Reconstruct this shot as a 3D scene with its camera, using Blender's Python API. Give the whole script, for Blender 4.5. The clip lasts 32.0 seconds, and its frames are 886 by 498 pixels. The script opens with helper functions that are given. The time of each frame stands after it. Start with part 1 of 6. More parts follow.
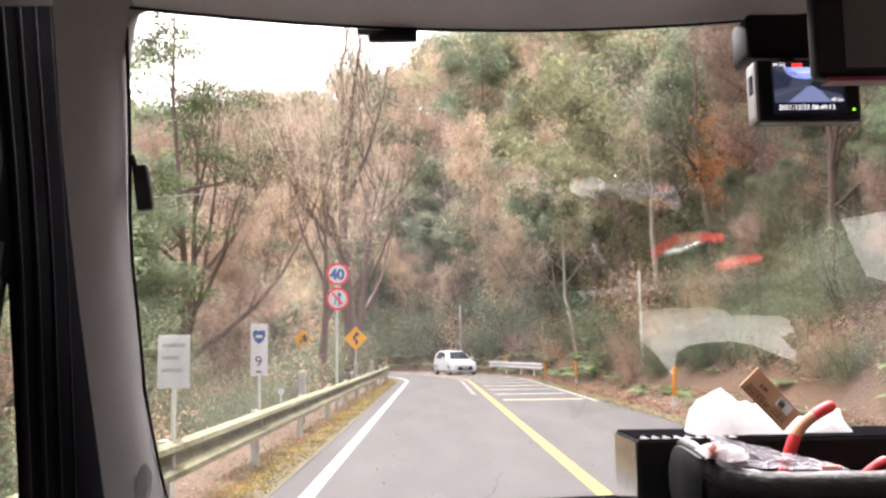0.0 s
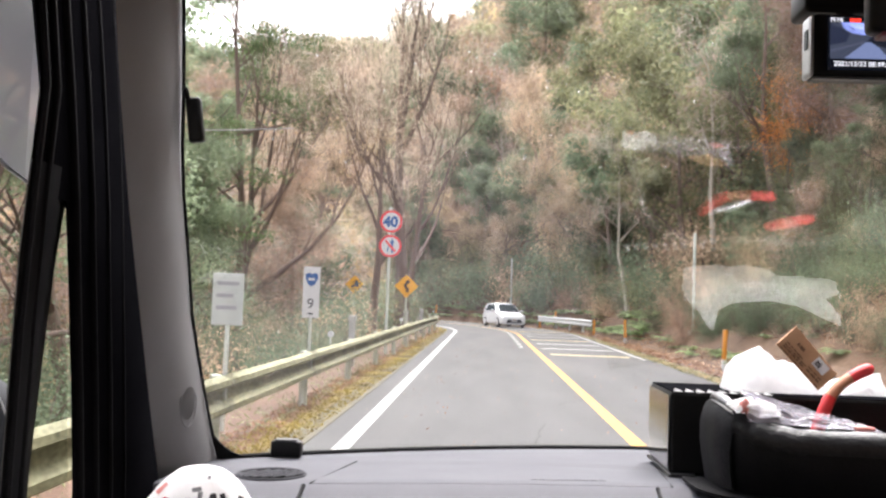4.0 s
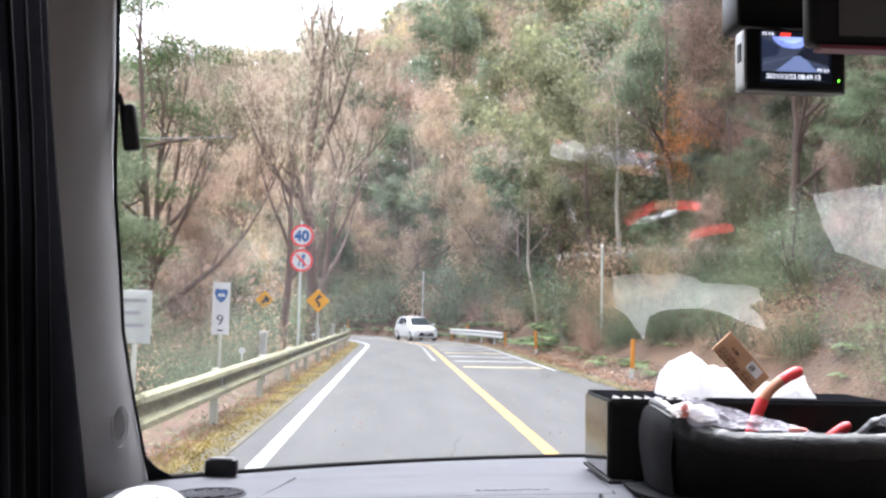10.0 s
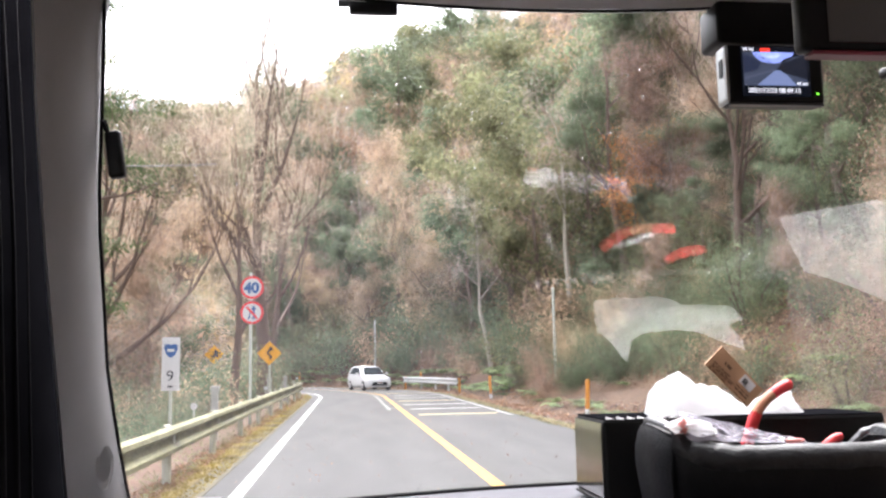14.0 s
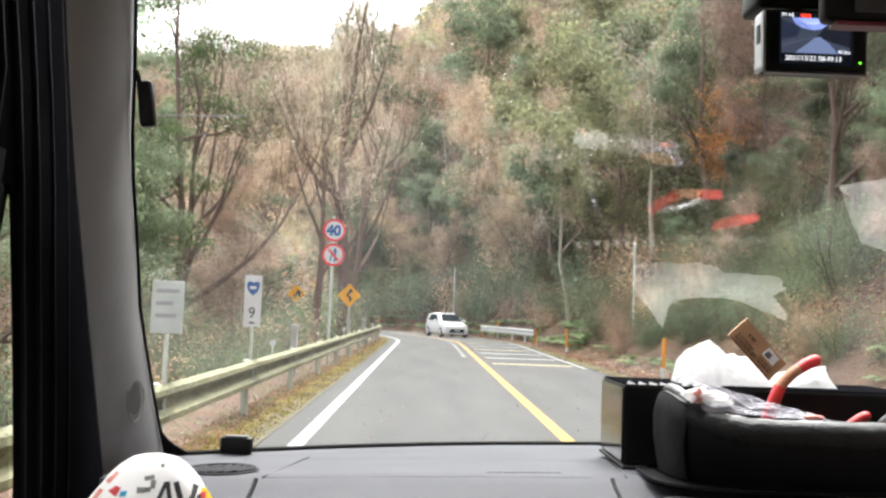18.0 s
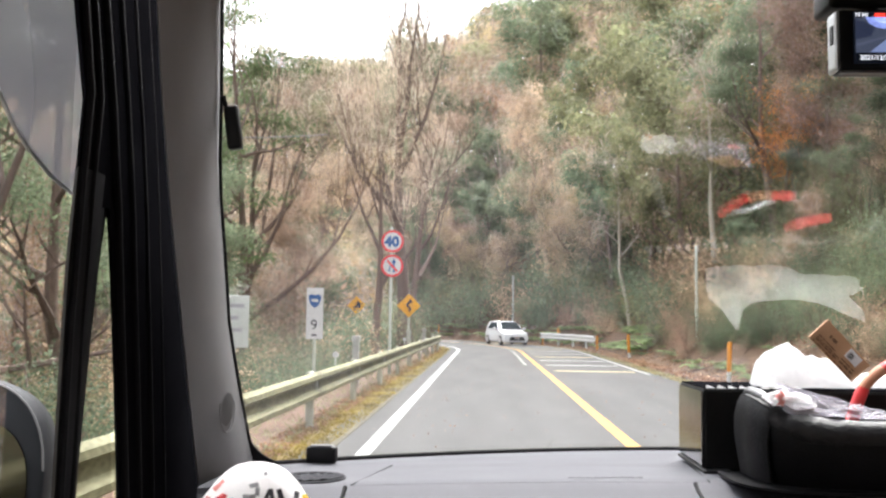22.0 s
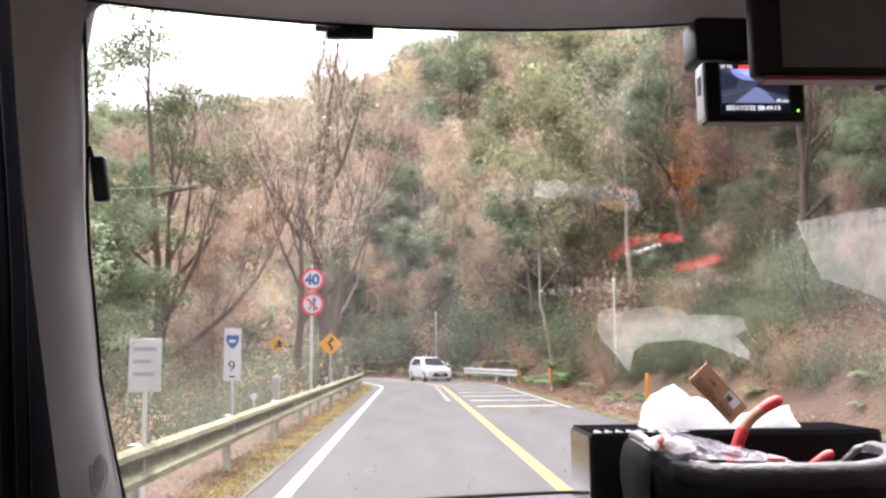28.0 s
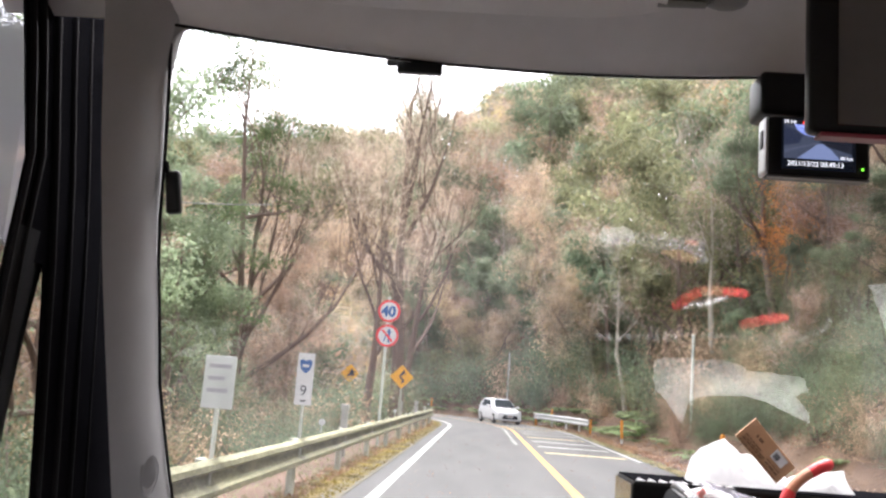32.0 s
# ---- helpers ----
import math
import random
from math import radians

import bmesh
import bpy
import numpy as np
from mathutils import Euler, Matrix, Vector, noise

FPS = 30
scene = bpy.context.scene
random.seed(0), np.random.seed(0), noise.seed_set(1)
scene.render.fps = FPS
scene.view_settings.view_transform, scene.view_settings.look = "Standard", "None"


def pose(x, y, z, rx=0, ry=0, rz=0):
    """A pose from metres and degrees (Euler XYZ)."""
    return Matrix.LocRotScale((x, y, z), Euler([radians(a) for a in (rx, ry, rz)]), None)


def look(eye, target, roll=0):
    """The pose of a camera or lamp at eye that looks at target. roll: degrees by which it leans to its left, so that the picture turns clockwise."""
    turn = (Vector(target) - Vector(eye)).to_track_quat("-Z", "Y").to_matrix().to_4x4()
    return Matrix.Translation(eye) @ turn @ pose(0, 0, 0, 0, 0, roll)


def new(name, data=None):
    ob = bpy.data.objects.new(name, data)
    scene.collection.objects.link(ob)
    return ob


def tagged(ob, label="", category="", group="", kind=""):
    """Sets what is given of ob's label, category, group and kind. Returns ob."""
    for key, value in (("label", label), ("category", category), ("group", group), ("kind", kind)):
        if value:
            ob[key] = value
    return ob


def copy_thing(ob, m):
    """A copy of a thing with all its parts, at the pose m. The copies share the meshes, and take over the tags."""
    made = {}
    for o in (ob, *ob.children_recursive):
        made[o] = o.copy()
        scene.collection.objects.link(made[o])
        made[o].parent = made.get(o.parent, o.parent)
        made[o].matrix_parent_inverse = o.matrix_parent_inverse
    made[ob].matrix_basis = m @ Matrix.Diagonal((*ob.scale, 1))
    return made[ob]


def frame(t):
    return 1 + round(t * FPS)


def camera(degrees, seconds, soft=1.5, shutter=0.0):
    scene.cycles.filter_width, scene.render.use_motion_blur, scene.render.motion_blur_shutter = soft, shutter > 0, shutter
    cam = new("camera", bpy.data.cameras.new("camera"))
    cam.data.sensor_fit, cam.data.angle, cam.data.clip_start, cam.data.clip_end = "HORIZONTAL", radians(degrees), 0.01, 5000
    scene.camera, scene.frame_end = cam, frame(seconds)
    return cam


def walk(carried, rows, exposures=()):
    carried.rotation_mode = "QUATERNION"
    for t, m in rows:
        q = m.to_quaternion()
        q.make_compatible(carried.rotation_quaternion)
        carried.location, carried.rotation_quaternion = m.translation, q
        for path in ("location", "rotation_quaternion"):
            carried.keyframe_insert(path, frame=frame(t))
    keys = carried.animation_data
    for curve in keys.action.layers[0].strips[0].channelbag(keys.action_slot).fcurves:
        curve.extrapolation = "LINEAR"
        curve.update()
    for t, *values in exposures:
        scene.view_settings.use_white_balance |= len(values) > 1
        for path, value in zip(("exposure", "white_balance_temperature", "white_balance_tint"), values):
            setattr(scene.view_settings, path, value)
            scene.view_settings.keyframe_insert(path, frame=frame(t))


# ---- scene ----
cam = camera(52.4, 32.0, 2.45)
PATH = [
    (0, (0.023, 0.018, 1.483), (0.046, 2.005, 1.708), -0.8),
    (0.5, (0.081, 0.006, 1.498), (0.002, 1.995, 1.689), -0.2),
    (1, (0.074, 0.01, 1.492), (0.024, 2.0, 1.684), 0.1),
    (1.5, (0.075, 0.015, 1.479), (0.035, 2.005, 1.672), -0.4),
    (2, (0.078, 0.024, 1.477), (0.026, 2.018, 1.629), 0.8),
    (2.5, (0.039, 0.025, 1.465), (0.01, 2.019, 1.618), 0.7),
    (3, (0.037, 0.024, 1.467), (-0.018, 2.019, 1.594), 1.4),
    (3.5, (0.035, 0.017, 1.473), (-0.028, 2.012, 1.597), 1.8),
    (4, (0.038, 0.004, 1.472), (-0.057, 1.999, 1.588), 2.1),
    (4.5, (0.025, -0.001, 1.463), (-0.114, 1.99, 1.585), 2.2),
    (6.5, (0.012, -0.008, 1.474), (-0.123, 1.986, 1.562), 1.1),
    (7, (-0.004, -0.001, 1.475), (-0.143, 1.991, 1.59), 0.4),
    (7.5, (-0.002, -0.003, 1.47), (-0.127, 1.99, 1.594), 0.4),
    (8, (0.012, 0.004, 1.474), (0.038, 2.0, 1.59), 1.2),
    (8.5, (0.008, 0.018, 1.473), (0.156, 2.008, 1.6), 1.9),
    (9, (-0.001, 0.026, 1.465), (0.157, 2.018, 1.56), 1.9),
    (9.5, (0.002, 0.021, 1.464), (0.144, 2.013, 1.579), 1.6),
    (10, (-0.001, 0.014, 1.467), (0.101, 2.005, 1.619), 1.2),
    (10.5, (-0.004, 0.013, 1.468), (0.099, 2.003, 1.642), 1.6),
    (11, (-0.004, 0.012, 1.462), (0.108, 2.001, 1.646), 1.6),
    (11.5, (-0.007, 0.009, 1.47), (0.104, 1.997, 1.649), 1.4),
    (12, (-0.008, 0.014, 1.471), (0.091, 2.004, 1.642), 0.7),
    (12.5, (-0.003, 0.017, 1.466), (0.108, 2.006, 1.642), 0.5),
    (13, (0.0, 0.016, 1.466), (0.126, 2.004, 1.642), 0.2),
    (13.5, (0.007, 0.013, 1.462), (0.13, 2.001, 1.649), 0.3),
    (14, (-0.051, 0.032, 1.438), (0.162, 2.004, 1.695), -1.0),
    (14.5, (-0.022, 0.022, 1.47), (0.128, 2.007, 1.667), -1.0),
    (16.5, (0.042, 0.021, 1.454), (0.191, 2.008, 1.628), 1.0),
    (17, (0.063, 0.028, 1.449), (0.142, 2.02, 1.613), 1.2),
    (17.5, (0.025, 0.018, 1.449), (0.07, 2.012, 1.591), 0.9),
    (18, (0.022, 0.014, 1.448), (0.053, 2.009, 1.591), 2.1),
    (18.5, (0.026, 0.011, 1.453), (0.009, 2.008, 1.574), 2.3),
    (19, (0.018, 0.01, 1.454), (-0.019, 2.006, 1.565), 2.7),
    (19.5, (0.03, -0.001, 1.449), (-0.018, 1.994, 1.585), 2.7),
    (20, (0.023, -0.001, 1.451), (-0.05, 1.993, 1.593), 2.4),
    (20.5, (0.027, 0.0, 1.448), (-0.085, 1.991, 1.591), 2.5),
    (21, (0.018, -0.003, 1.452), (-0.1, 1.989, 1.591), 2.1),
    (21.5, (0.009, 0.001, 1.452), (-0.122, 1.991, 1.602), 1.5),
    (22, (-0.003, -0.01, 1.448), (-0.099, 1.981, 1.607), 0.8),
    (22.5, (0.005, -0.002, 1.448), (-0.059, 1.989, 1.628), 0.8),
    (23, (0.005, 0.0, 1.449), (-0.015, 1.991, 1.635), 0.1),
    (23.5, (0.017, 0.004, 1.453), (0.044, 1.994, 1.656), -0.9),
    (24, (0.025, 0.02, 1.46), (0.158, 2.004, 1.678), -2.8),
    (24.5, (0.018, 0.006, 1.458), (0.136, 1.988, 1.699), -2.6),
    (25, (0.022, 0.006, 1.454), (0.122, 1.989, 1.698), -1.8),
    (25.5, (0.028, 0.006, 1.455), (0.115, 1.988, 1.705), -1.8),
    (27.5, (0.052, -0.001, 1.472), (0.153, 1.983, 1.708), -1.4),
    (28, (0.048, 0.001, 1.466), (0.123, 1.985, 1.705), -0.5),
    (28.5, (0.042, 0.004, 1.467), (0.018, 1.996, 1.647), 1.2),
    (29, (0.054, -0.011, 1.465), (-0.042, 1.978, 1.65), 2.0),
    (29.5, (0.055, -0.012, 1.469), (-0.047, 1.976, 1.66), 2.1),
    (30, (0.055, -0.014, 1.457), (-0.047, 1.968, 1.699), 2.6),
    (30.5, (0.068, -0.008, 1.462), (-0.032, 1.974, 1.712), 4.0),
    (31, (0.077, -0.019, 1.459), (-0.025, 1.957, 1.746), 5.1),
    (31.5, (0.071, -0.015, 1.454), (-0.011, 1.956, 1.782), 4.6),
    (32, (0.081, -0.021, 1.456), (-0.025, 1.951, 1.775), 4.4),
]
walk(cam, [(t, look(eye, target, roll)) for t, eye, target, roll in PATH], [(0.0, 2.90, 6800, 20), (2.0, 2.80, 6500, 18), (3.0, 2.80, 6500, 18), (4.0, 2.84, 6500, 15), (7.0, 2.87, 6000, 14), (10.0, 2.92, 6000, 14), (13.0, 2.96, 6150, 16), (14.5, 2.94, 6400, 16), (18.0, 2.76, 6500, 8), (19.0, 2.84, 6500, 9), (20.0, 2.88, 6450, 10), (21.0, 2.82, 6450, 12), (24.0, 2.88, 6350, 10), (25.5, 2.93, 6200, 14), (28.0, 2.87, 6450, 21), (30.0, 2.92, 6700, 21), (32.0, 2.90, 6400, 15)])

# ---------- world, sun, exposure ----------
world = bpy.data.worlds.new("overcast_sky")
scene.world = world
world.use_nodes = True
wn, wl = world.node_tree.nodes, world.node_tree.links
bg = wn["Background"]
sky = wn.new("ShaderNodeTexSky")
sky.sky_type, sky.sun_disc = "NISHITA", False
sky.sun_elevation, sky.sun_rotation = radians(62), radians(15)
sky.air_density, sky.dust_density, sky.ozone_density = 1.0, 4.0, 1.0
hs = wn.new("ShaderNodeHueSaturation")
hs.inputs["Saturation"].default_value = 0.18
wl.new(sky.outputs[0], hs.inputs["Color"])
wl.new(hs.outputs[0], bg.inputs["Color"])
bg.inputs["Strength"].default_value = 0.15
sun_data = bpy.data.lights.new("sun", "SUN")
sun_data.energy, sun_data.angle, sun_data.color = 0.62, radians(60), (1.0, 0.97, 0.93)
sun = new("sun", sun_data)
sun.matrix_world = look((8, 30, 60), (0, 0, 0))

# ---------- materials ----------
MATS = {}


def nodes_of(name):
    m = bpy.data.materials.new(name)
    m.use_nodes = True
    nt = m.node_tree
    return m, nt.nodes, nt.links, nt.nodes["Principled BSDF"]


def surface(name, c1, c2, rough=0.6, scale=8.0, metal=0.0, bump=0.15, fine=120.0, fine_amount=0.25, vary=0.0, stretch=(1, 1, 1), spec=0.5, dist=0.01):
    """Two-scale noise colour, fine grain bump, optional variation from object to object."""
    if name in MATS:
        return MATS[name]
    m, n, l, p = nodes_of(name)
    tc = n.new("ShaderNodeTexCoord")
    mp = n.new("ShaderNodeMapping")
    mp.inputs["Scale"].default_value = stretch
    l.new(tc.outputs["Object"], mp.inputs["Vector"])
    a = n.new("ShaderNodeTexNoise")
    a.inputs["Scale"].default_value, a.inputs["Detail"].default_value = scale, 6
    b = n.new("ShaderNodeTexNoise")
    b.inputs["Scale"].default_value, b.inputs["Detail"].default_value = fine, 3
    for t in (a, b):
        l.new(mp.outputs[0], t.inputs["Vector"])
    mixf = n.new("ShaderNodeMix")
    mixf.data_type = "FLOAT"
    mixf.inputs[0].default_value = fine_amount
    l.new(a.outputs["Fac"], mixf.inputs[2])
    l.new(b.outputs["Fac"], mixf.inputs[3])
    ramp = n.new("ShaderNodeMapRange")
    ramp.inputs[1].default_value, ramp.inputs[2].default_value = 0.3, 0.7
    l.new(mixf.outputs[0], ramp.inputs[0])
    col = n.new("ShaderNodeMix")
    col.data_type = "RGBA"
    col.inputs[6].default_value, col.inputs[7].default_value = (*c1, 1), (*c2, 1)
    l.new(ramp.outputs[0], col.inputs[0])
    out = col.outputs[2]
    if vary:
        oi = n.new("ShaderNodeObjectInfo")
        hv = n.new("ShaderNodeHueSaturation")
        mr = n.new("ShaderNodeMapRange")
        mr.inputs[3].default_value, mr.inputs[4].default_value = 1 - vary, 1 + vary
        l.new(oi.outputs["Random"], mr.inputs[0])
        l.new(mr.outputs[0], hv.inputs["Value"])
        l.new(out, hv.inputs["Color"])
        out = hv.outputs[0]
    l.new(out, p.inputs["Base Color"])
    p.inputs["Roughness"].default_value, p.inputs["Metallic"].default_value = rough, metal
    p.inputs["Specular IOR Level"].default_value = spec
    if bump:
        bp = n.new("ShaderNodeBump")
        bp.inputs["Strength"].default_value, bp.inputs["Distance"].default_value = bump, dist
        l.new(mixf.outputs[0], bp.inputs["Height"])
        l.new(bp.outputs[0], p.inputs["Normal"])
    MATS[name] = m
    return m


def leafy(name, c1, c2, c3, rough=0.6, trans=0.5, sat=0.90):
    """Leaves that differ one by one and tree by tree, and let some light through."""
    if name in MATS:
        return MATS[name]
    m, n, l, p = nodes_of(name)
    geo = n.new("ShaderNodeNewGeometry")
    ramp = n.new("ShaderNodeValToRGB")
    e = ramp.color_ramp.elements
    c1, c2, c3 = ([sat * v + (1 - sat) * (0.3 * c[0] + 0.6 * c[1] + 0.1 * c[2]) for v in c] for c in (c1, c2, c3))
    c1 = [(0.45 * a + 0.9 * b) for a, b in zip(c1, c2)]
    c3 = [(0.45 * a + 0.9 * b) for a, b in zip(c3, c2)]
    c2 = [1.36 * a for a in c2]
    e[0].color, e[1].color = (*c1, 1), (*c3, 1)
    mid = e.new(0.5)
    mid.color = (*c2, 1)
    l.new(geo.outputs["Random Per Island"], ramp.inputs[0])
    oi = n.new("ShaderNodeObjectInfo")
    hv = n.new("ShaderNodeHueSaturation")
    for key, lo, hi in (("Value", 0.7, 1.35), ("Hue", 0.485, 0.515)):
        mr = n.new("ShaderNodeMapRange")
        mr.inputs[3].default_value, mr.inputs[4].default_value = lo, hi
        l.new(oi.outputs["Random"], mr.inputs[0])
        l.new(mr.outputs[0], hv.inputs[key])
    tc = n.new("ShaderNodeTexCoord")
    patch = n.new("ShaderNodeTexNoise")
    patch.inputs["Scale"].default_value, patch.inputs["Detail"].default_value = 1.1, 3
    l.new(tc.outputs["Object"], patch.inputs["Vector"])
    pr = n.new("ShaderNodeMapRange")
    pr.inputs[1].default_value, pr.inputs[2].default_value = 0.34, 0.66
    pr.inputs[3].default_value, pr.inputs[4].default_value = 0.62, 1.75
    l.new(patch.outputs["Fac"], pr.inputs[0])
    tone = n.new("ShaderNodeHueSaturation")
    l.new(pr.outputs[0], tone.inputs["Value"])
    l.new(ramp.outputs[0], tone.inputs["Color"])
    l.new(tone.outputs[0], hv.inputs["Color"])
    l.new(hv.outputs[0], p.inputs["Base Color"])
    p.inputs["Roughness"].default_value, p.inputs["Specular IOR Level"].default_value = rough, 0.25
    tr = n.new("ShaderNodeBsdfTranslucent")
    l.new(hv.outputs[0], tr.inputs["Color"])
    mx = n.new("ShaderNodeMixShader")
    mx.inputs[0].default_value = trans
    l.new(p.outputs[0], mx.inputs[1])
    l.new(tr.outputs[0], mx.inputs[2])
    l.new(mx.outputs[0], n["Material Output"].inputs["Surface"])
    MATS[name] = m
    return m


def sheer(name, c1, c2, through_share, rough=0.9, scale=40.0):
    """Thin white paper or tissue that daylight shines through."""
    m = surface(name, c1, c2, rough, scale, 0, 0.3, 500, 0.5, dist=0.001)
    n, l = m.node_tree.nodes, m.node_tree.links
    tr = n.new("ShaderNodeBsdfTranslucent")
    tr.inputs["Color"].default_value = (*c2, 1)
    mx = n.new("ShaderNodeMixShader")
    mx.inputs[0].default_value = through_share
    l.new(n["Principled BSDF"].outputs[0], mx.inputs[1])
    l.new(tr.outputs[0], mx.inputs[2])
    l.new(mx.outputs[0], n["Material Output"].inputs["Surface"])
    return m


def pane_mat(name, tint=(0.97, 0.98, 0.97), gloss=1.0, least=0.06):
    m, n, l, p = nodes_of(name)
    n.remove(p)
    t = n.new("ShaderNodeBsdfTransparent")
    t.inputs["Color"].default_value = (*tint, 1)
    g = n.new("ShaderNodeBsdfGlossy")
    g.inputs["Roughness"].default_value = 0.0
    g.inputs["Color"].default_value = (gloss, gloss, gloss, 1)
    lw = n.new("ShaderNodeLayerWeight")
    lw.inputs["Blend"].default_value = 0.5
    pw = n.new("ShaderNodeMath")
    pw.operation = "POWER"
    pw.inputs[1].default_value = 5.0
    l.new(lw.outputs["Facing"], pw.inputs[0])
    fr = n.new("ShaderNodeMapRange")
    fr.inputs[3].default_value, fr.inputs[4].default_value = least, 1.0
    l.new(pw.outputs[0], fr.inputs[0])
    mx = n.new("ShaderNodeMixShader")
    l.new(fr.outputs[0], mx.inputs[0])
    l.new(t.outputs[0], mx.inputs[1])
    l.new(g.outputs[0], mx.inputs[2])
    l.new(mx.outputs[0], n["Material Output"].inputs["Surface"])
    return m


def glow(name, c, power):
    m, n, l, p = nodes_of(name)
    p.inputs["Base Color"].default_value = (0.01, 0.01, 0.01, 1)
    p.inputs["Emission Color"].default_value, p.inputs["Emission Strength"].default_value = (*c, 1), power
    p.inputs["Roughness"].default_value = 0.25
    return m


M_TRIM = surface("grey_trim_plastic", (0.1848, 0.1834, 0.1886), (0.2225, 0.2211, 0.2263), 0.65, 14, 0, 0.25, 900, 0.5, dist=0.0006)
M_LINER = surface("headliner_felt", (0.52, 0.50, 0.505), (0.60, 0.58, 0.585), 0.9, 30, 0, 0.4, 1200, 0.6, dist=0.001)
M_DASH = surface("dash_grey_plastic", (0.05449, 0.05449, 0.06492), (0.07934, 0.07934, 0.09056), 0.72, 9, 0, 0.45, 700, 0.45, spec=0.22, dist=0.0006)
M_DASH2 = surface("dash_lid_plastic", (0.04628, 0.04628, 0.05454), (0.06859, 0.06859, 0.07851), 0.72, 11, 0, 0.45, 700, 0.45, spec=0.22, dist=0.0006)
M_BLACK = surface("black_rubber", (0.005, 0.005, 0.006), (0.010, 0.010, 0.011), 0.6, 18, 0, 0.2, 400, 0.4, spec=0.07, dist=0.001)
M_FRAME = surface("matt_black_frame", (0.004, 0.004, 0.005), (0.008, 0.008, 0.0095), 0.95, 18, 0, 0.2, 400, 0.4, spec=0.0, dist=0.001)
M_BLACKP = surface("black_plastic", (0.004, 0.004, 0.005), (0.009, 0.009, 0.010), 0.4, 25, 0, 0.2, 900, 0.5, spec=0.2, dist=0.0005)
M_LEATHER = surface("black_leather", (0.003, 0.003, 0.004), (0.008, 0.008, 0.009), 0.45, 30, 0, 0.5, 420, 0.6, spec=0.13, dist=0.002)
M_ACRYL = surface("dark_mirror_acrylic", (0.30, 0.295, 0.285), (0.46, 0.45, 0.44), 0.10, 9, 0.95, 0.06, 60, 0.3, stretch=(1, 3, 0.3), dist=0.0008)
# Base grey holds both wear and the sky's sheen on black leather.
M_RIM = surface("worn_sheen_leather", (0.02, 0.02, 0.022), (0.085, 0.085, 0.09), 0.36, 45, 0, 0.7, 200, 0.4, spec=1.0, dist=0.003)
M_LACQ = surface("dark_lacquer", (0.004, 0.004, 0.004), (0.010, 0.010, 0.010), 0.55, 9, 0, 0.2, 300, 0.4, spec=0.12, dist=0.0005)
M_SILVER = surface("silver_plastic", (0.45, 0.45, 0.46), (0.58, 0.58, 0.59), 0.3, 20, 0.7, 0.05, 300, 0.3, dist=0.0005)
M_TISSUE = sheer("white_tissue", (0.84, 0.84, 0.85), (0.90, 0.90, 0.905), 0.6)
M_WRAP = sheer("white_wrapper", (0.90, 0.885, 0.88), (0.96, 0.955, 0.95), 0.35, 0.4, 25.0)
M_CARD = surface("brown_card", (0.46, 0.26, 0.14), (0.56, 0.34, 0.20), 0.85, 30, 0, 0.3, 500, 0.5, dist=0.0006)
M_INK = surface("dark_ink", (0.02, 0.02, 0.025), (0.04, 0.04, 0.05), 0.7, 60, 0, 0, 300)
M_FAINT = surface("brown_ink", (0.16, 0.085, 0.045), (0.22, 0.12, 0.065), 0.8, 60, 0, 0, 300)
M_PAPER = surface("label_paper", (0.72, 0.72, 0.74), (0.82, 0.82, 0.83), 0.8, 60, 0, 0, 300)
M_RED = surface("red_grip", (0.62, 0.025, 0.035), (0.74, 0.045, 0.05), 0.45, 40, 0, 0.2, 500, 0.4, dist=0.0006)
M_TAN = surface("tan_sleeve", (0.42, 0.18, 0.10), (0.52, 0.25, 0.15), 0.6, 40, 0, 0.2, 400, 0.4, dist=0.0006)
M_YEL = surface("yellow_print", (0.8, 0.55, 0.02), (0.85, 0.62, 0.05), 0.4, 40, 0, 0, 300)
M_BLUE = surface("blue_print", (0.02, 0.35, 0.6), (0.04, 0.42, 0.68), 0.4, 40, 0, 0, 300)
M_PINK = surface("pink_print", (0.75, 0.25, 0.22), (0.8, 0.33, 0.3), 0.4, 40, 0, 0, 300)
M_SHELL = surface("van_wall_grey", (0.48, 0.465, 0.455), (0.56, 0.545, 0.535), 0.8, 8, 0, 0.3, 500, 0.4, dist=0.001)
M_GLASS = pane_mat("windscreen_glass", (0.965, 0.98, 0.965), 1.0, 0.15)
# The translucent share greys the visor in place of reflected sky.
M_SMOKE, _n, _l, _p = nodes_of("smoked_visor")
_n.remove(_p)
_t, _d, _m = _n.new("ShaderNodeBsdfTransparent"), _n.new("ShaderNodeBsdfTranslucent"), _n.new("ShaderNodeMixShader")
_t.inputs["Color"].default_value, _d.inputs["Color"].default_value, _m.inputs[0].default_value = (0.50, 0.49, 0.52, 1), (0.25, 0.245, 0.27, 1), 0.48
_l.new(_t.outputs[0], _m.inputs[1])
_l.new(_d.outputs[0], _m.inputs[2])
_l.new(_m.outputs[0], _n["Material Output"].inputs["Surface"])
# Near-black for plates that stand in for the shade inside hollows.
M_VOID = surface("hollow_black", (0.002, 0.002, 0.002), (0.004, 0.004, 0.004), 1.0, 20, 0, 0, 200, spec=0.0)
M_FILM, _n, _l, _p = nodes_of("clear_film")
_p.inputs["Base Color"].default_value, _p.inputs["Roughness"].default_value = (0.80, 0.77, 0.88, 1), 0.12
_t, _m = _n.new("ShaderNodeBsdfTransparent"), _n.new("ShaderNodeMixShader")
_t.inputs["Color"].default_value, _m.inputs[0].default_value = (0.95, 0.94, 0.97, 1), 0.30
_l.new(_t.outputs[0], _m.inputs[1])
_l.new(_p.outputs[0], _m.inputs[2])
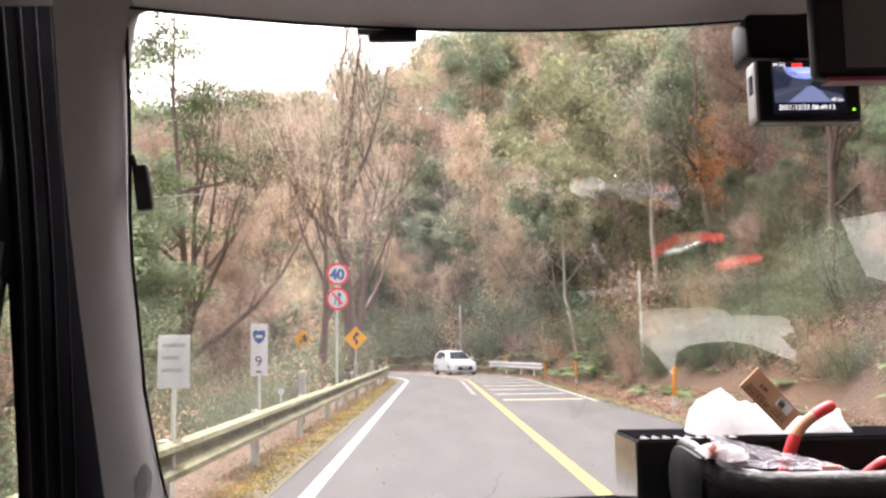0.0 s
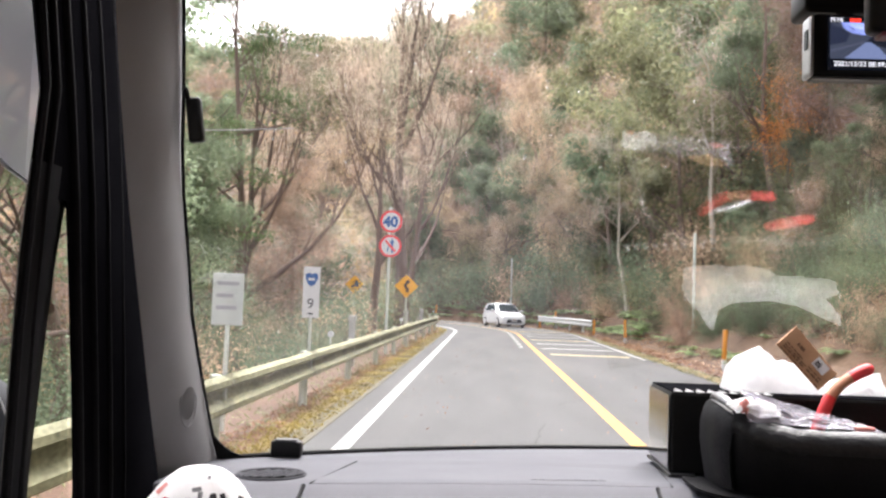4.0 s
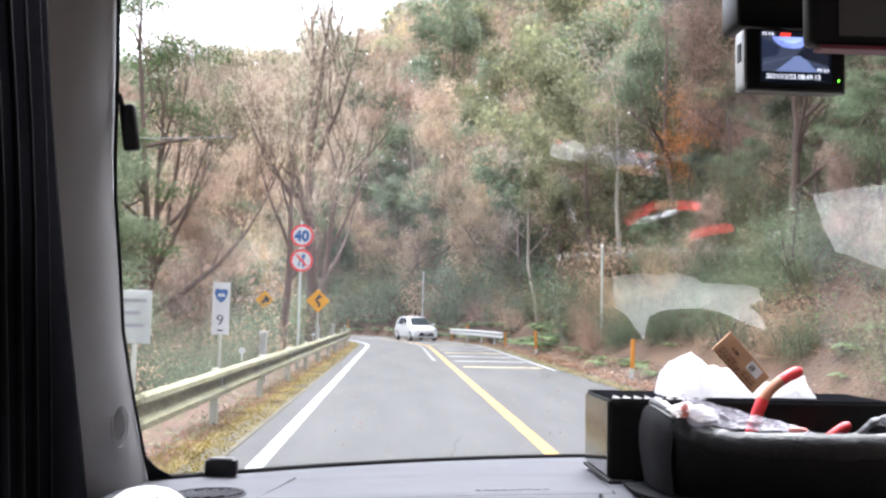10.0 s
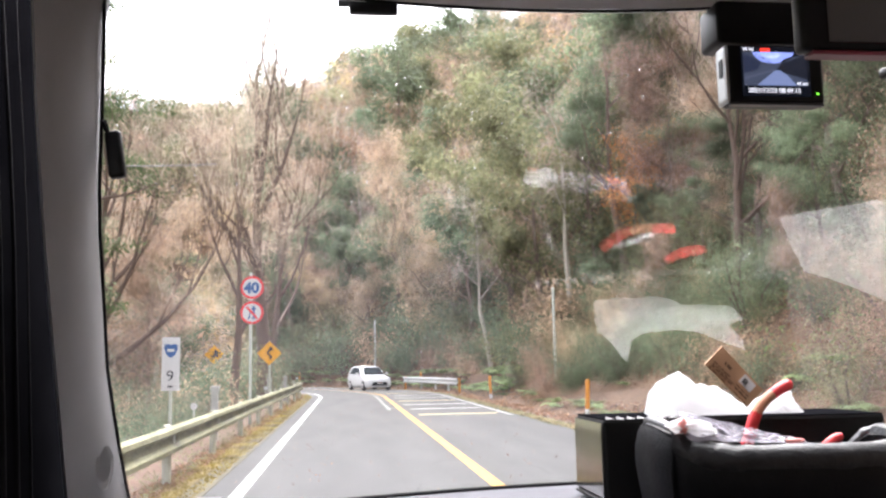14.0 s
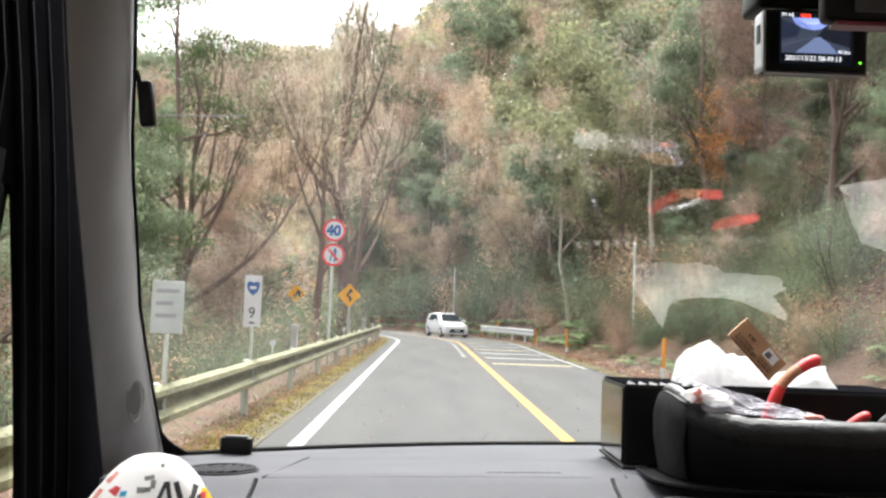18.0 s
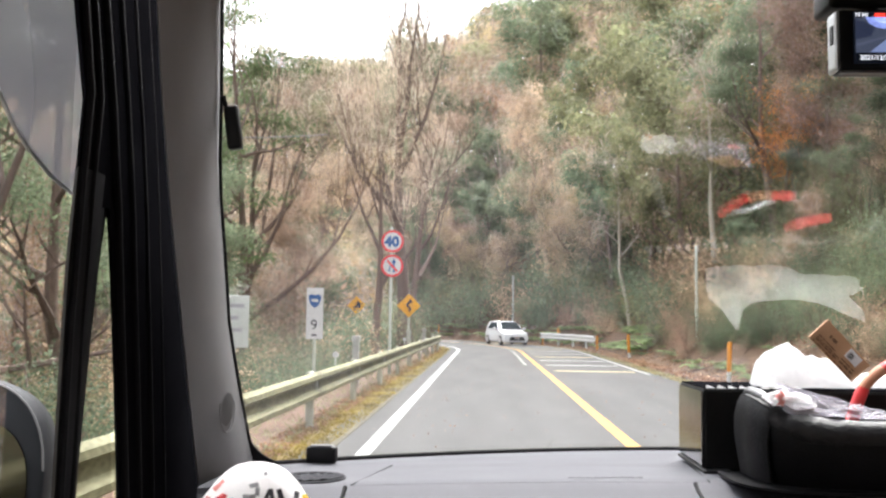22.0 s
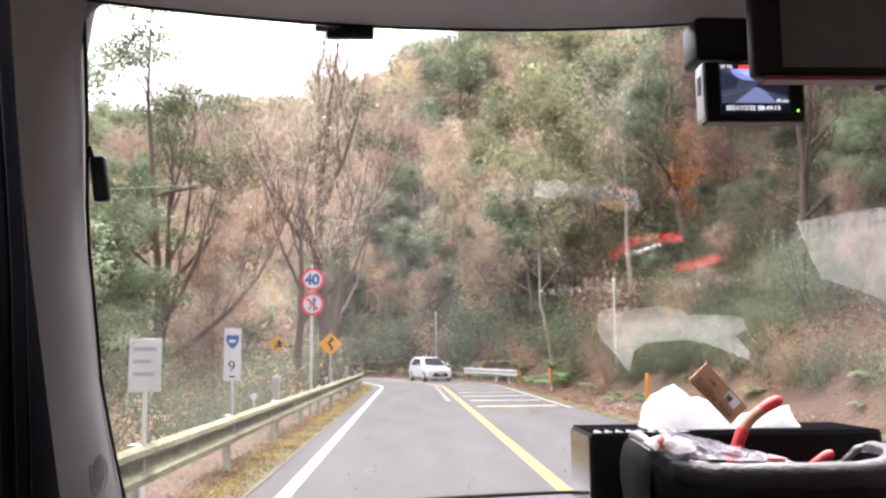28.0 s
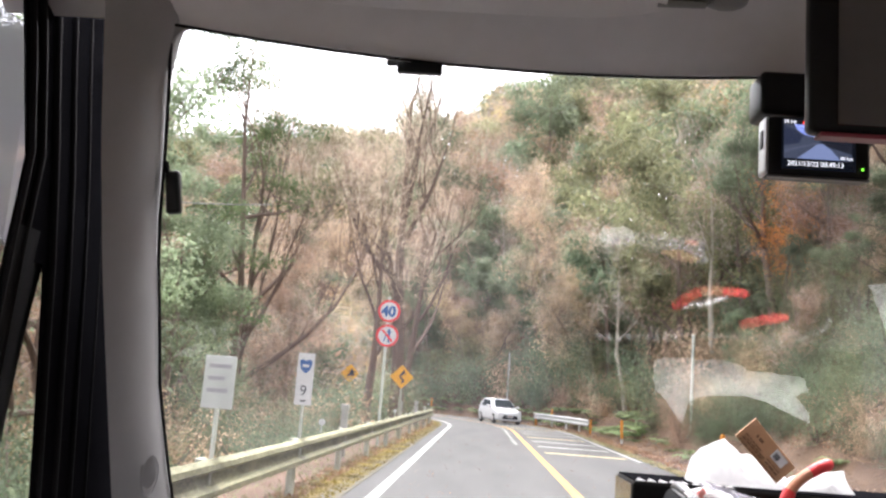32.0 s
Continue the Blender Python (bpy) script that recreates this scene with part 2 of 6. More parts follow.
_l.new(_m.outputs[0], _n["Material Output"].inputs["Surface"])
m_mirror, _n, _l, _p = nodes_of("mirror_glass")
_p.inputs["Metallic"].default_value, _p.inputs["Roughness"].default_value = 1.0, 0.02
_p.inputs["Base Color"].default_value = (0.8, 0.78, 0.76, 1)
m_dim, _n, _l, _p = nodes_of("tinted_mirror_glass")
_p.inputs["Metallic"].default_value, _p.inputs["Roughness"].default_value = 1.0, 0.06
_p.inputs["Base Color"].default_value = (0.17, 0.16, 0.155, 1)
m_drop, _n, _l, _p = nodes_of("water")
_p.inputs["Transmission Weight"].default_value, _p.inputs["Roughness"].default_value, _p.inputs["IOR"].default_value = 1.0, 0.0, 1.33

M_ASPH = surface("asphalt", (0.0265, 0.0258, 0.0250), (0.069, 0.067, 0.0645), 0.9, 1.3, 0, 0.6, 70, 0.5, stretch=(1, 0.16, 1), dist=0.01)
M_WHITE = surface("white_road_paint", (0.2142, 0.2142, 0.2142), (0.3978, 0.3978, 0.3825), 0.75, 6, 0, 0.3, 60, 0.5, dist=0.004)
M_CREAM = surface("cream_road_paint", (0.34, 0.25, 0.11), (0.50, 0.42, 0.24), 0.75, 6, 0, 0.3, 60, 0.5, dist=0.004)
M_YROAD = surface("yellow_road_paint", (0.306, 0.1485, 0.018), (0.414, 0.216, 0.0315), 0.75, 5, 0, 0.3, 60, 0.5, dist=0.004)
M_SOIL = surface("leaf_litter_soil", (0.055, 0.031, 0.018), (0.150, 0.086, 0.046), 0.95, 0.8, 0, 1.0, 11, 0.5, dist=0.10)
M_VERGE = surface("verge_litter", (0.062, 0.034, 0.021), (0.130, 0.074, 0.045), 0.95, 1.4, 0, 0.8, 30, 0.5, dist=0.03)
M_KERB = surface("kerb_concrete", (0.050, 0.043, 0.028), (0.105, 0.090, 0.045), 0.9, 3, 0, 0.4, 60, 0.4, dist=0.01)
M_MOSS = surface("moss_strip", (0.105, 0.062, 0.022), (0.185, 0.135, 0.028), 0.95, 2.2, 0, 0.7, 40, 0.5, dist=0.03)
M_RAIL = surface("mossy_galvanised", (0.050, 0.052, 0.018), (0.30, 0.285, 0.165), 0.82, 3.2, 0.1, 0.35, 34, 0.5, vary=0.16, stretch=(1, 0.45, 1), dist=0.004)
M_POST = surface("rail_post_steel", (0.28, 0.30, 0.22), (0.48, 0.49, 0.42), 0.6, 5, 0.2, 0.2, 40, 0.4, vary=0.15, dist=0.004)
M_ORANGE = surface("orange_post", (0.52, 0.185, 0.012), (0.62, 0.24, 0.02), 0.5, 6, 0, 0.1, 60, 0.3, dist=0.003)
M_POLE = surface("sign_pole_grey", (0.50, 0.54, 0.48), (0.64, 0.67, 0.61), 0.5, 6, 0.3, 0.1, 50, 0.3, dist=0.003)
M_SIGNW = surface("sign_white", (0.5057, 0.513, 0.5202), (0.578, 0.5817, 0.5852), 0.4, 5, 0, 0, 60)
M_SIGNR = surface("sign_red", (0.68, 0.03, 0.04), (0.76, 0.05, 0.06), 0.4, 5, 0, 0, 60)
M_SIGNB = surface("sign_blue", (0.012, 0.07, 0.24), (0.02, 0.10, 0.30), 0.4, 5, 0, 0, 60)
M_SIGNY = surface("sign_yellow", (0.70, 0.32, 0.012), (0.78, 0.38, 0.02), 0.4, 5, 0, 0, 60)
M_BARK = surface("grey_brown_bark", (0.10, 0.072, 0.058), (0.22, 0.165, 0.14), 0.95, 4, 0, 0.9, 26, 0.5, vary=0.2, stretch=(3, 3, 0.5), dist=0.03)
M_BARKR = surface("reddish_bark", (0.10, 0.068, 0.054), (0.19, 0.135, 0.11), 0.95, 5, 0, 0.9, 30, 0.5, vary=0.15, stretch=(4, 4, 0.4), dist=0.03)
L_GREEN = leafy("evergreen_leaves", (0.06, 0.078, 0.042), (0.105, 0.13, 0.075), (0.175, 0.20, 0.125))
L_DARK = leafy("dark_evergreen_leaves", (0.055, 0.072, 0.042), (0.088, 0.112, 0.066), (0.13, 0.155, 0.10))
L_OLIVE = leafy("olive_leaves", (0.08, 0.086, 0.04), (0.13, 0.133, 0.068), (0.20, 0.192, 0.105))
L_BROWN = leafy("dry_brown_leaves", (0.19, 0.125, 0.075), (0.31, 0.215, 0.14), (0.42, 0.31, 0.21))
L_RUST = leafy("rust_leaves", (0.13, 0.07, 0.04), (0.205, 0.122, 0.07), (0.30, 0.20, 0.11))
L_CEDAR = leafy("cedar_needles", (0.025, 0.045, 0.022), (0.05, 0.08, 0.035), (0.09, 0.12, 0.055))
L_PINE = leafy("pine_leaves", (0.035, 0.055, 0.022), (0.060, 0.085, 0.034), (0.095, 0.105, 0.045))
M_BOARD = surface("weathered_board", (0.34, 0.36, 0.33), (0.46, 0.48, 0.45), 0.7, 4, 0, 0.1, 60)
L_TWIG = leafy("bare_twigs", (0.20, 0.15, 0.115), (0.30, 0.235, 0.185), (0.40, 0.32, 0.26), 0.9, 0.2)
L_TAWNY = leafy("tawny_leaves", (0.22, 0.155, 0.075), (0.32, 0.235, 0.12), (0.42, 0.32, 0.18))
L_MAUVE = leafy("mauve_grey_twigs", (0.20, 0.15, 0.13), (0.31, 0.24, 0.215), (0.42, 0.34, 0.31), 0.9, 0.2)
L_MAPLE = leafy("orange_maple_leaves", (0.26, 0.09, 0.035), (0.34, 0.14, 0.05), (0.40, 0.20, 0.08), sat=1.0)
L_MOSS = leafy("bright_moss", (0.090, 0.060, 0.018), (0.128, 0.094, 0.022), (0.155, 0.125, 0.034), 0.9, 0.2, 1.0)
M_PALEB = surface("pale_bark", (0.30, 0.26, 0.21), (0.46, 0.42, 0.36), 0.9, 5, 0, 0.6, 26, 0.5, vary=0.1, stretch=(3, 3, 0.6), dist=0.02)
M_CONC = surface("weathered_concrete", (0.26, 0.26, 0.24), (0.44, 0.44, 0.41), 0.9, 4, 0, 0.4, 50, 0.4, dist=0.006)
M_WRAIL = surface("white_painted_rail", (0.435, 0.4425, 0.4275), (0.555, 0.5625, 0.5475), 0.5, 3, 0, 0.15, 40, 0.3, dist=0.003)
M_CAR = surface("white_car_paint", (0.592, 0.6, 0.608), (0.64, 0.648, 0.656), 0.18, 3, 0, 0, 200)
M_CGLASS = surface("dark_car_glass", (0.012, 0.016, 0.018), (0.035, 0.042, 0.045), 0.5, 3, 0, 0, 200, spec=0.0)
M_TYRE = surface("tyre_rubber", (0.012, 0.012, 0.012), (0.03, 0.03, 0.03), 0.85, 20, 0, 0.3, 200, dist=0.002)
L_FERN = leafy("fern_fronds", (0.065, 0.095, 0.035), (0.11, 0.15, 0.06), (0.18, 0.215, 0.10), sat=0.95)

# ---------- mesh helpers ----------
ORIGIN = {}


def thing(name, at=(0, 0, 0), label="", category="", group="", kind=""):
    ob = new(name)
    ob.empty_display_size = 0.05
    ob.location = at
    ORIGIN[ob.name] = Vector(at)
    return tagged(ob, label, category, group, kind)


def part(name, bm, mat, parent=None, label="", smooth=False, at=None):
    """One mesh object, its bmesh given in world metres, under a thing or a part."""
    me = bpy.data.meshes.new(name)
    org = ORIGIN[parent.name] if parent else Vector(at or (0, 0, 0))
    bmesh.ops.translate(bm, verts=bm.verts, vec=-org)
    bmesh.ops.recalc_face_normals(bm, faces=bm.faces)
    if smooth:
        for f in bm.faces:
            f.smooth = True
    bm.to_mesh(me)
    bm.free()
    me.materials.append(mat)
    ob = new(name, me)
    if parent:
        ob.parent = parent
    else:
        ob.location = org
    ORIGIN[ob.name] = org
    if smooth:
        me.set_sharp_from_angle(angle=radians(40))
    return tagged(ob, label)


def box(x0, x1, y0, y1, z0, z1, bevel=0.0, seg=2, turn=None):
    bm = bmesh.new()
    bmesh.ops.create_cube(bm, size=1)
    for v in bm.verts:
        v.co = Vector(((x0 + x1) / 2 + v.co.x * (x1 - x0), (y0 + y1) / 2 + v.co.y * (y1 - y0), (z0 + z1) / 2 + v.co.z * (z1 - z0)))
    if bevel:
        bmesh.ops.bevel(bm, geom=bm.edges[:], offset=bevel, segments=seg, affect="EDGES", profile=0.5)
    if turn:
        c = Vector(((x0 + x1) / 2, (y0 + y1) / 2, (z0 + z1) / 2))
        r = Euler([radians(a) for a in turn]).to_matrix()
        for v in bm.verts:
            v.co = c + r @ (v.co - c)
    return bm


def merge(*bms):
    out = bms[0]
    for b in bms[1:]:
        me = bpy.data.meshes.new("tmp")
        b.to_mesh(me)
        out.from_mesh(me)
        b.free()
        bpy.data.meshes.remove(me)
    return out


def loft(rings, closed=True, caps=True):
    """Skin a list of rings of points."""
    bm = bmesh.new()
    vs = [[bm.verts.new(p) for p in r] for r in rings]
    n = len(rings[0])
    for a, b in zip(vs, vs[1:]):
        for i in range(n if closed else n - 1):
            j = (i + 1) % n
            bm.faces.new((a[i], a[j], b[j], b[i]))
    if caps and closed:
        bm.faces.new(vs[0])
        bm.faces.new(vs[-1])
    return bm


def tube(pts, radii, sides=10):
    rings = []
    pts = [Vector(p) for p in pts]
    for i, p in enumerate(pts):
        d = (pts[min(i + 1, len(pts) - 1)] - pts[max(i - 1, 0)]).normalized()
        a = d.cross(Vector((0.3, 0.9, 0.2)))
        if a.length < 0.05:
            a = d.cross(Vector((1, 0, 0)))
        a.normalize()
        b = d.cross(a)
        r = radii[i] if isinstance(radii, (list, tuple)) else radii
        rings.append([p + r * (math.cos(2 * math.pi * k / sides) * a + math.sin(2 * math.pi * k / sides) * b) for k in range(sides)])
    return loft(rings)


def slab(outline, depth_vec):
    """A flat outline given thickness along a vector."""
    d = Vector(depth_vec)
    return loft([[Vector(p) for p in outline], [Vector(p) + d for p in outline]])


def raw(name, verts, faces, mat, parent=None, label=""):
    me = bpy.data.meshes.new(name)
    me.from_pydata(verts, [], faces)
    me.materials.append(mat)
    ob = new(name, me)
    if parent:
        ob.parent = parent
    ORIGIN[ob.name] = Vector()
    return tagged(ob, label)


# ---------- road line and land ----------
XC, YB, RB, TURN = 1.75, 44.0, 42.0, radians(85)


def road_frame(u):
    """Point on the centre line and its right-hand normal, u metres ahead."""
    if u < YB:
        return Vector((XC, u, 0)), Vector((1, 0, 0))
    a = min((u - YB) / RB, TURN)
    n = Vector((math.cos(a), math.sin(a), 0))
    p = Vector((XC - RB, YB, 0)) + RB * n
    extra = (u - YB) - RB * a
    if extra > 0:
        p += extra * Vector((-math.sin(a), math.cos(a), 0))
    return p, n


def offset_of(x, y):
    """Sideways offset from the centre line (arrays)."""
    vx, vy = x - (XC - RB), y - YB
    ang = np.arctan2(vy, vx)
    arc = np.hypot(vx, vy) - RB
    end = vx * math.cos(TURN) + vy * math.sin(TURN) - RB
    inner = np.maximum(x - XC, end)
    return np.where(y < YB, np.where(vx < 0, inner, x - XC), np.where((ang >= 0) & (ang <= TURN), arc, end))


def rough(x, y, k):
    return (np.sin(x * 0.31 * k + 1.3) * np.cos(y * 0.27 * k - 0.4) + 0.6 * np.sin(x * 0.71 * k - y * 0.53 * k + 2.1) + 0.4 * np.cos(x * 1.3 * k + y * 1.1 * k)) / 2


def land(x, y):
    x, y = np.asarray(x, float), np.asarray(y, float)
    s = offset_of(x, y)
    d = np.clip(s - 4.1, 0, None)
    up = np.clip(0.45 * d, 0, 0.5) + 1.08 * np.clip(d - 1.1, 0, None)
    notch = np.clip((x + 52) / 130, 0, 1)
    cap = 95 * (0.42 + 0.66 * notch * notch * (3 - 2 * notch)) + 9 * rough(x, y, 0.10)
    up = cap * (1 - np.exp(-up / cap)) + np.clip(d / 6, 0, 1) * 0.8 * rough(x, y, 1.0)
    e = np.clip(-s - 4.9, 0, None)
    down = -4.5 * (1 - np.exp(-e * 0.45 / 4.5))
    hill = 0.8 * np.clip(e - 16, 0, None)
    down = down + 24 * (1 - np.exp(-hill / 24)) + np.clip(e / 8, 0, 1) * 0.7 * rough(x, y, 1.0)
    return np.where(s > 0, up, down) - 0.05


def graded(a, b, c, d, n1, n2, n3):
    return np.unique(np.r_[np.linspace(a, b, n1), np.linspace(b, c, n2), np.linspace(c, d, n3)])


gx = graded(-2500, -90, 80, 2500, 14, 170, 14)
gy = graded(-1200, -30, 190, 3000, 12, 210, 16)
X, Y = np.meshgrid(gx, gy)
Z = land(X, Y)
nx, ny = len(gx), len(gy)
idx = np.arange(nx * ny).reshape(ny, nx)
quads = np.stack([idx[:-1, :-1], idx[:-1, 1:], idx[1:, 1:], idx[1:, :-1]], -1).reshape(-1, 4)
ground = raw("ground", np.stack([X, Y, Z], -1).reshape(-1, 3).tolist(), quads.tolist(), M_SOIL)
tagged(ground, "brown leaf-littered forest slope beside a mountain road", "ground", kind="structure")


def strip(name, s0, s1, z, mat, label, u0=-25.0, u1=200.0, step=2.0, thick=0.0, cat="road"):
    us = np.arange(u0, u1 + 0.01, step)
    verts, faces = [], []
    for u in us:
        p, n = road_frame(float(u))
        for s in (s0, s1):
            q = p + s * n
            verts.append((q.x, q.y, z))
    for i in range(len(us) - 1):
        faces.append((2 * i, 2 * i + 1, 2 * i + 3, 2 * i + 2))
    ob = raw(name, verts, faces, mat)
    if thick:
        me = ob.data
        bm = bmesh.new()
        bm.from_mesh(me)
        r = bmesh.ops.extrude_face_region(bm, geom=bm.faces[:])
        bmesh.ops.translate(bm, vec=(0, 0, -thick), verts=[v for v in r["geom"] if isinstance(v, bmesh.types.BMVert)])
        bmesh.ops.recalc_face_normals(bm, faces=bm.faces)
        bm.to_mesh(me)
        bm.free()
    return tagged(ob, label, cat, kind="structure")


road_ob = strip("road", -3.45, 3.3, 0.0, M_ASPH, "worn grey asphalt two-lane mountain road", thick=0.12)
strip("verge", 3.3, 4.3, 0.012, M_VERGE, "reddish-brown leaf-covered verge at the foot of the bank", thick=0.1, cat="verge")
strip("verge", -4.9, -3.72, -0.004, M_VERGE, "reddish-brown leaf-covered verge under the guardrail", thick=0.1, cat="verge")
strip("kerb", -3.72, -3.45, 0.012, M_KERB, "low dirty concrete edging along the road, grown over with moss", thick=0.12, cat="kerb")
strip("moss", -4.12, -3.74, 0.006, M_MOSS, "yellow-green moss and grass beside the road edging", cat="moss")
strip("moss", 3.12, 3.44, 0.016, M_MOSS, "yellow-green moss along the edge of the asphalt", cat="moss")
strip("edge_line", -3.14, -2.98, 0.005, M_WHITE, "worn white edge line painted on the asphalt", cat="road marking")
strip("edge_line", 2.86, 2.98, 0.005, M_WHITE, "worn white edge line painted on the asphalt", u0=26, cat="road marking")
strip("centre_line", -0.085, 0.085, 0.005, M_YROAD, "worn yellow centre line painted on the asphalt", cat="road marking")


def road_mark(name, u0, u1, s0, s1, mat, label, group):
    """A painted patch on the asphalt, between two distances and two offsets."""
    ob = strip(name, s0, s1, 0.0055, mat, label, u0=u0, u1=u1, step=(u1 - u0) / 2, cat="road marking")
    return tagged(ob, group=group)


for k in range(13):
    road_mark("slow_bar", 27.0 + 3.6 * k, 27.45 + 3.6 * k, 0.32, 2.70, M_WHITE if k % 3 else M_CREAM, "worn transverse slow-down bar painted across the oncoming lane", "transverse bars before the bend")
for k in range(22):
    road_mark("lane_dash", 31.0 + 1.9 * k, 31.8 + 1.9 * k, -0.46, -0.32, M_WHITE, "short worn white dash beside the yellow centre line", "dashes along the centre line")

# fine cracks in the asphalt
M_CRACK = surface("dark_crack", (0.018, 0.017, 0.016), (0.035, 0.033, 0.03), 0.95, 12, 0, 0.3, 60, 0.4)
rngc = random.Random(77)
for cx, cy, ang, n in ((0.4, 9.0, 0.5, 16), (1.2, 13.5, -0.3, 22), (-0.3, 17.0, 0.9, 14), (2.6, 12.0, 0.2, 20), (3.4, 19.0, -0.6, 18), (0.2, 24.0, 0.1, 26)):
    pts, x, y, a = [], cx, cy, ang
    for k in range(n):
        pts.append((x, y))
        a += rngc.uniform(-0.7, 0.7)
        x, y = x + 0.09 * math.sin(a), y + 0.16 * math.cos(a * 0.6)
    verts, faces = [], []
    for k, (px, py) in enumerate(pts):
        w = 0.006 + 0.008 * rngc.random()
        verts += [(px - w, py, 0.0035), (px + w, py, 0.0035)]
        if k:
            faces.append((2 * k - 2, 2 * k - 1, 2 * k + 1, 2 * k))
    raw("crack", verts, faces, M_CRACK, road_ob)

# ---------- van shell round the camera ----------
XV = 0.5      # middle of the van


def glass_low(x):
    return Vector((x, 1.56 - 0.486 * (x - XV) ** 2, 1.247 - 0.009 * (1 - ((x - XV) / 0.818) ** 2)))


def glass_top(x):
    return Vector((x, 1.085 - 0.285 * (x - XV) ** 2, 1.848 - 0.019 * (x - XV) ** 2 + 0.067 * (max(0.0, min(x, 1 - x) + 0.29)) ** 2))


def glass_left(v):
    return float(np.interp(v, [0, 0.12, 0.32, 0.62, 0.85, 1.0], [-0.318, -0.325, -0.331, -0.322, -0.302, -0.288]))


def screen_at(u, v):
    """Windscreen surface: u across from the left edge, v upwards."""
    xl = glass_left(v)
    x = xl + u * 2 * (XV - xl)
    p = glass_low(x).lerp(glass_top(x), v)
    q = x - XV
    p.y += (0.02 + 0.30 * q * q * max(0.0, 1 - q * q / 0.67)) * math.sin(math.pi * v)
    return p


def pane_grid(fn, nu, nv):
    bm = bmesh.new()
    vs = [[bm.verts.new(fn(i / nu, j / nv)) for i in range(nu + 1)] for j in range(nv + 1)]
    for a, b in zip(vs, vs[1:]):
        for i in range(nu):
            bm.faces.new((a[i], a[i + 1], b[i + 1], b[i]))
    return bm


ws = part("window_1", pane_grid(screen_at, 28, 14), M_GLASS, smooth=True)
ws.visible_shadow = False
tagged(ws, "curved laminated windscreen glass with faint dashboard reflections", "windscreen", kind="structure")

# black seal round the windscreen: corners rounded on the inside
seal_pts = []
for k in range(29):
    seal_pts.append(screen_at(k / 28, 0.0) + Vector((0, -0.004, 0.001)))
seal_b = part("trim", tube(seal_pts, 0.0038, 8), M_BLACK, smooth=True)
tagged(seal_b, "black rubber seal along the foot of the windscreen", "seal", kind="structure")
seal_l = part("trim", tube([screen_at(0, v / 12) + Vector((0.001, -0.002, 0)) for v in range(13)], 0.0021, 8), M_BLACK, smooth=True)
tagged(seal_l, "black rubber seal up the side of the windscreen", "seal", kind="structure")
seal_t = part("trim", tube([screen_at(k / 28, 1.0) + Vector((0, -0.005, -0.001)) for k in range(29)], 0.0018, 8), M_BLACK, smooth=True)
tagged(seal_t, "black rubber seal along the top of the windscreen", "seal", kind="structure")


def corner_fillet(v0, dv, du, name_label):
    """Small black gusset that rounds a corner of the opening."""
    c = screen_at(0, v0)
    outline = [c + Vector((0, -0.007, 0))]
    for k in range(9):
        a = k / 8 * math.pi / 2
        outline.append(screen_at(du * (1 - math.sin(a)), v0 + dv * (1 - math.cos(a))) + Vector((0, -0.007, 0)))
    ob = part("trim", slab(outline, (0, 0.004, 0)), M_BLACK if v0 < 0.5 else M_TRIM)
    return tagged(ob, name_label, "trim", kind="structure")


corner_fillet(0.0, 0.09, 0.026, "black rounded lower corner of the windscreen surround")
corner_fillet(1.0, -0.05, 0.020, "grey rounded upper corner of the windscreen surround")


def pillar_edge(z):
    """Rear edge of the left pillar trim at a height."""
    r = np.interp(z, [1.0, 1.217, 1.28, 1.428, 1.567, 1.70, 1.825, 1.9], [3.28, 3.15, 3.07, 2.90, 2.74, 2.61, 2.52, 2.46])
    x = -0.362 + 0.026 * (z - 1.25) / 0.575
    return Vector((x, -x * r, z))


pillar = thing("pillar_trim", (-0.33, 1.1, 1.0), "light grey plastic trim of the front pillar", "pillar", kind="structure")
rings = []
for z in np.linspace(1.0, 1.90, 25):
    v = (z - 1.247) / 0.6
    g = screen_at(0, max(min(v, 1.0), -0.1))
    g = Vector((g.x - 0.002, g.y - 0.003, z))
    e = pillar_edge(float(z))
    flare = max(0.0, (z - 1.80)) * 0.35
    side = (e - g)
    nrm = Vector((side.y, -side.x, 0)).normalized()
    if nrm.y > 0:
        nrm = -nrm
    ring = [g + Vector((flare, 0.012, 0)), g + Vector((flare, 0, 0))]
    for k in range(1, 8):
        t = k / 8
        ring.append(g + side * t + nrm * 0.0115 * math.sin(math.pi * t) ** 0.75 + Vector((flare * (1 - t), 0, 0)))
    ring += [e, e + Vector((-0.012, 0.03, 0)), g + Vector((-0.05, 0.05, 0))]
    rings.append(ring)
part("cover", loft(rings), M_TRIM, pillar, smooth=True)
cap_c = pillar_edge(1.335).lerp(screen_at(0, 0.14), 0.52)
cap_s = (screen_at(0, 0.14) - pillar_edge(1.335))
cap_a = Vector((cap_s.x, cap_s.y, 0)).normalized()
cap_n = Vector((cap_a.y, -cap_a.x, 0))
cap_b = Vector((0.02, -0.12, 1)).normalized()


def cap_pt(a, r, off):
    return cap_c + cap_n * (0.0122 + off) + r * 0.017 * math.cos(a) * cap_a + r * 0.030 * math.sin(a) * cap_b


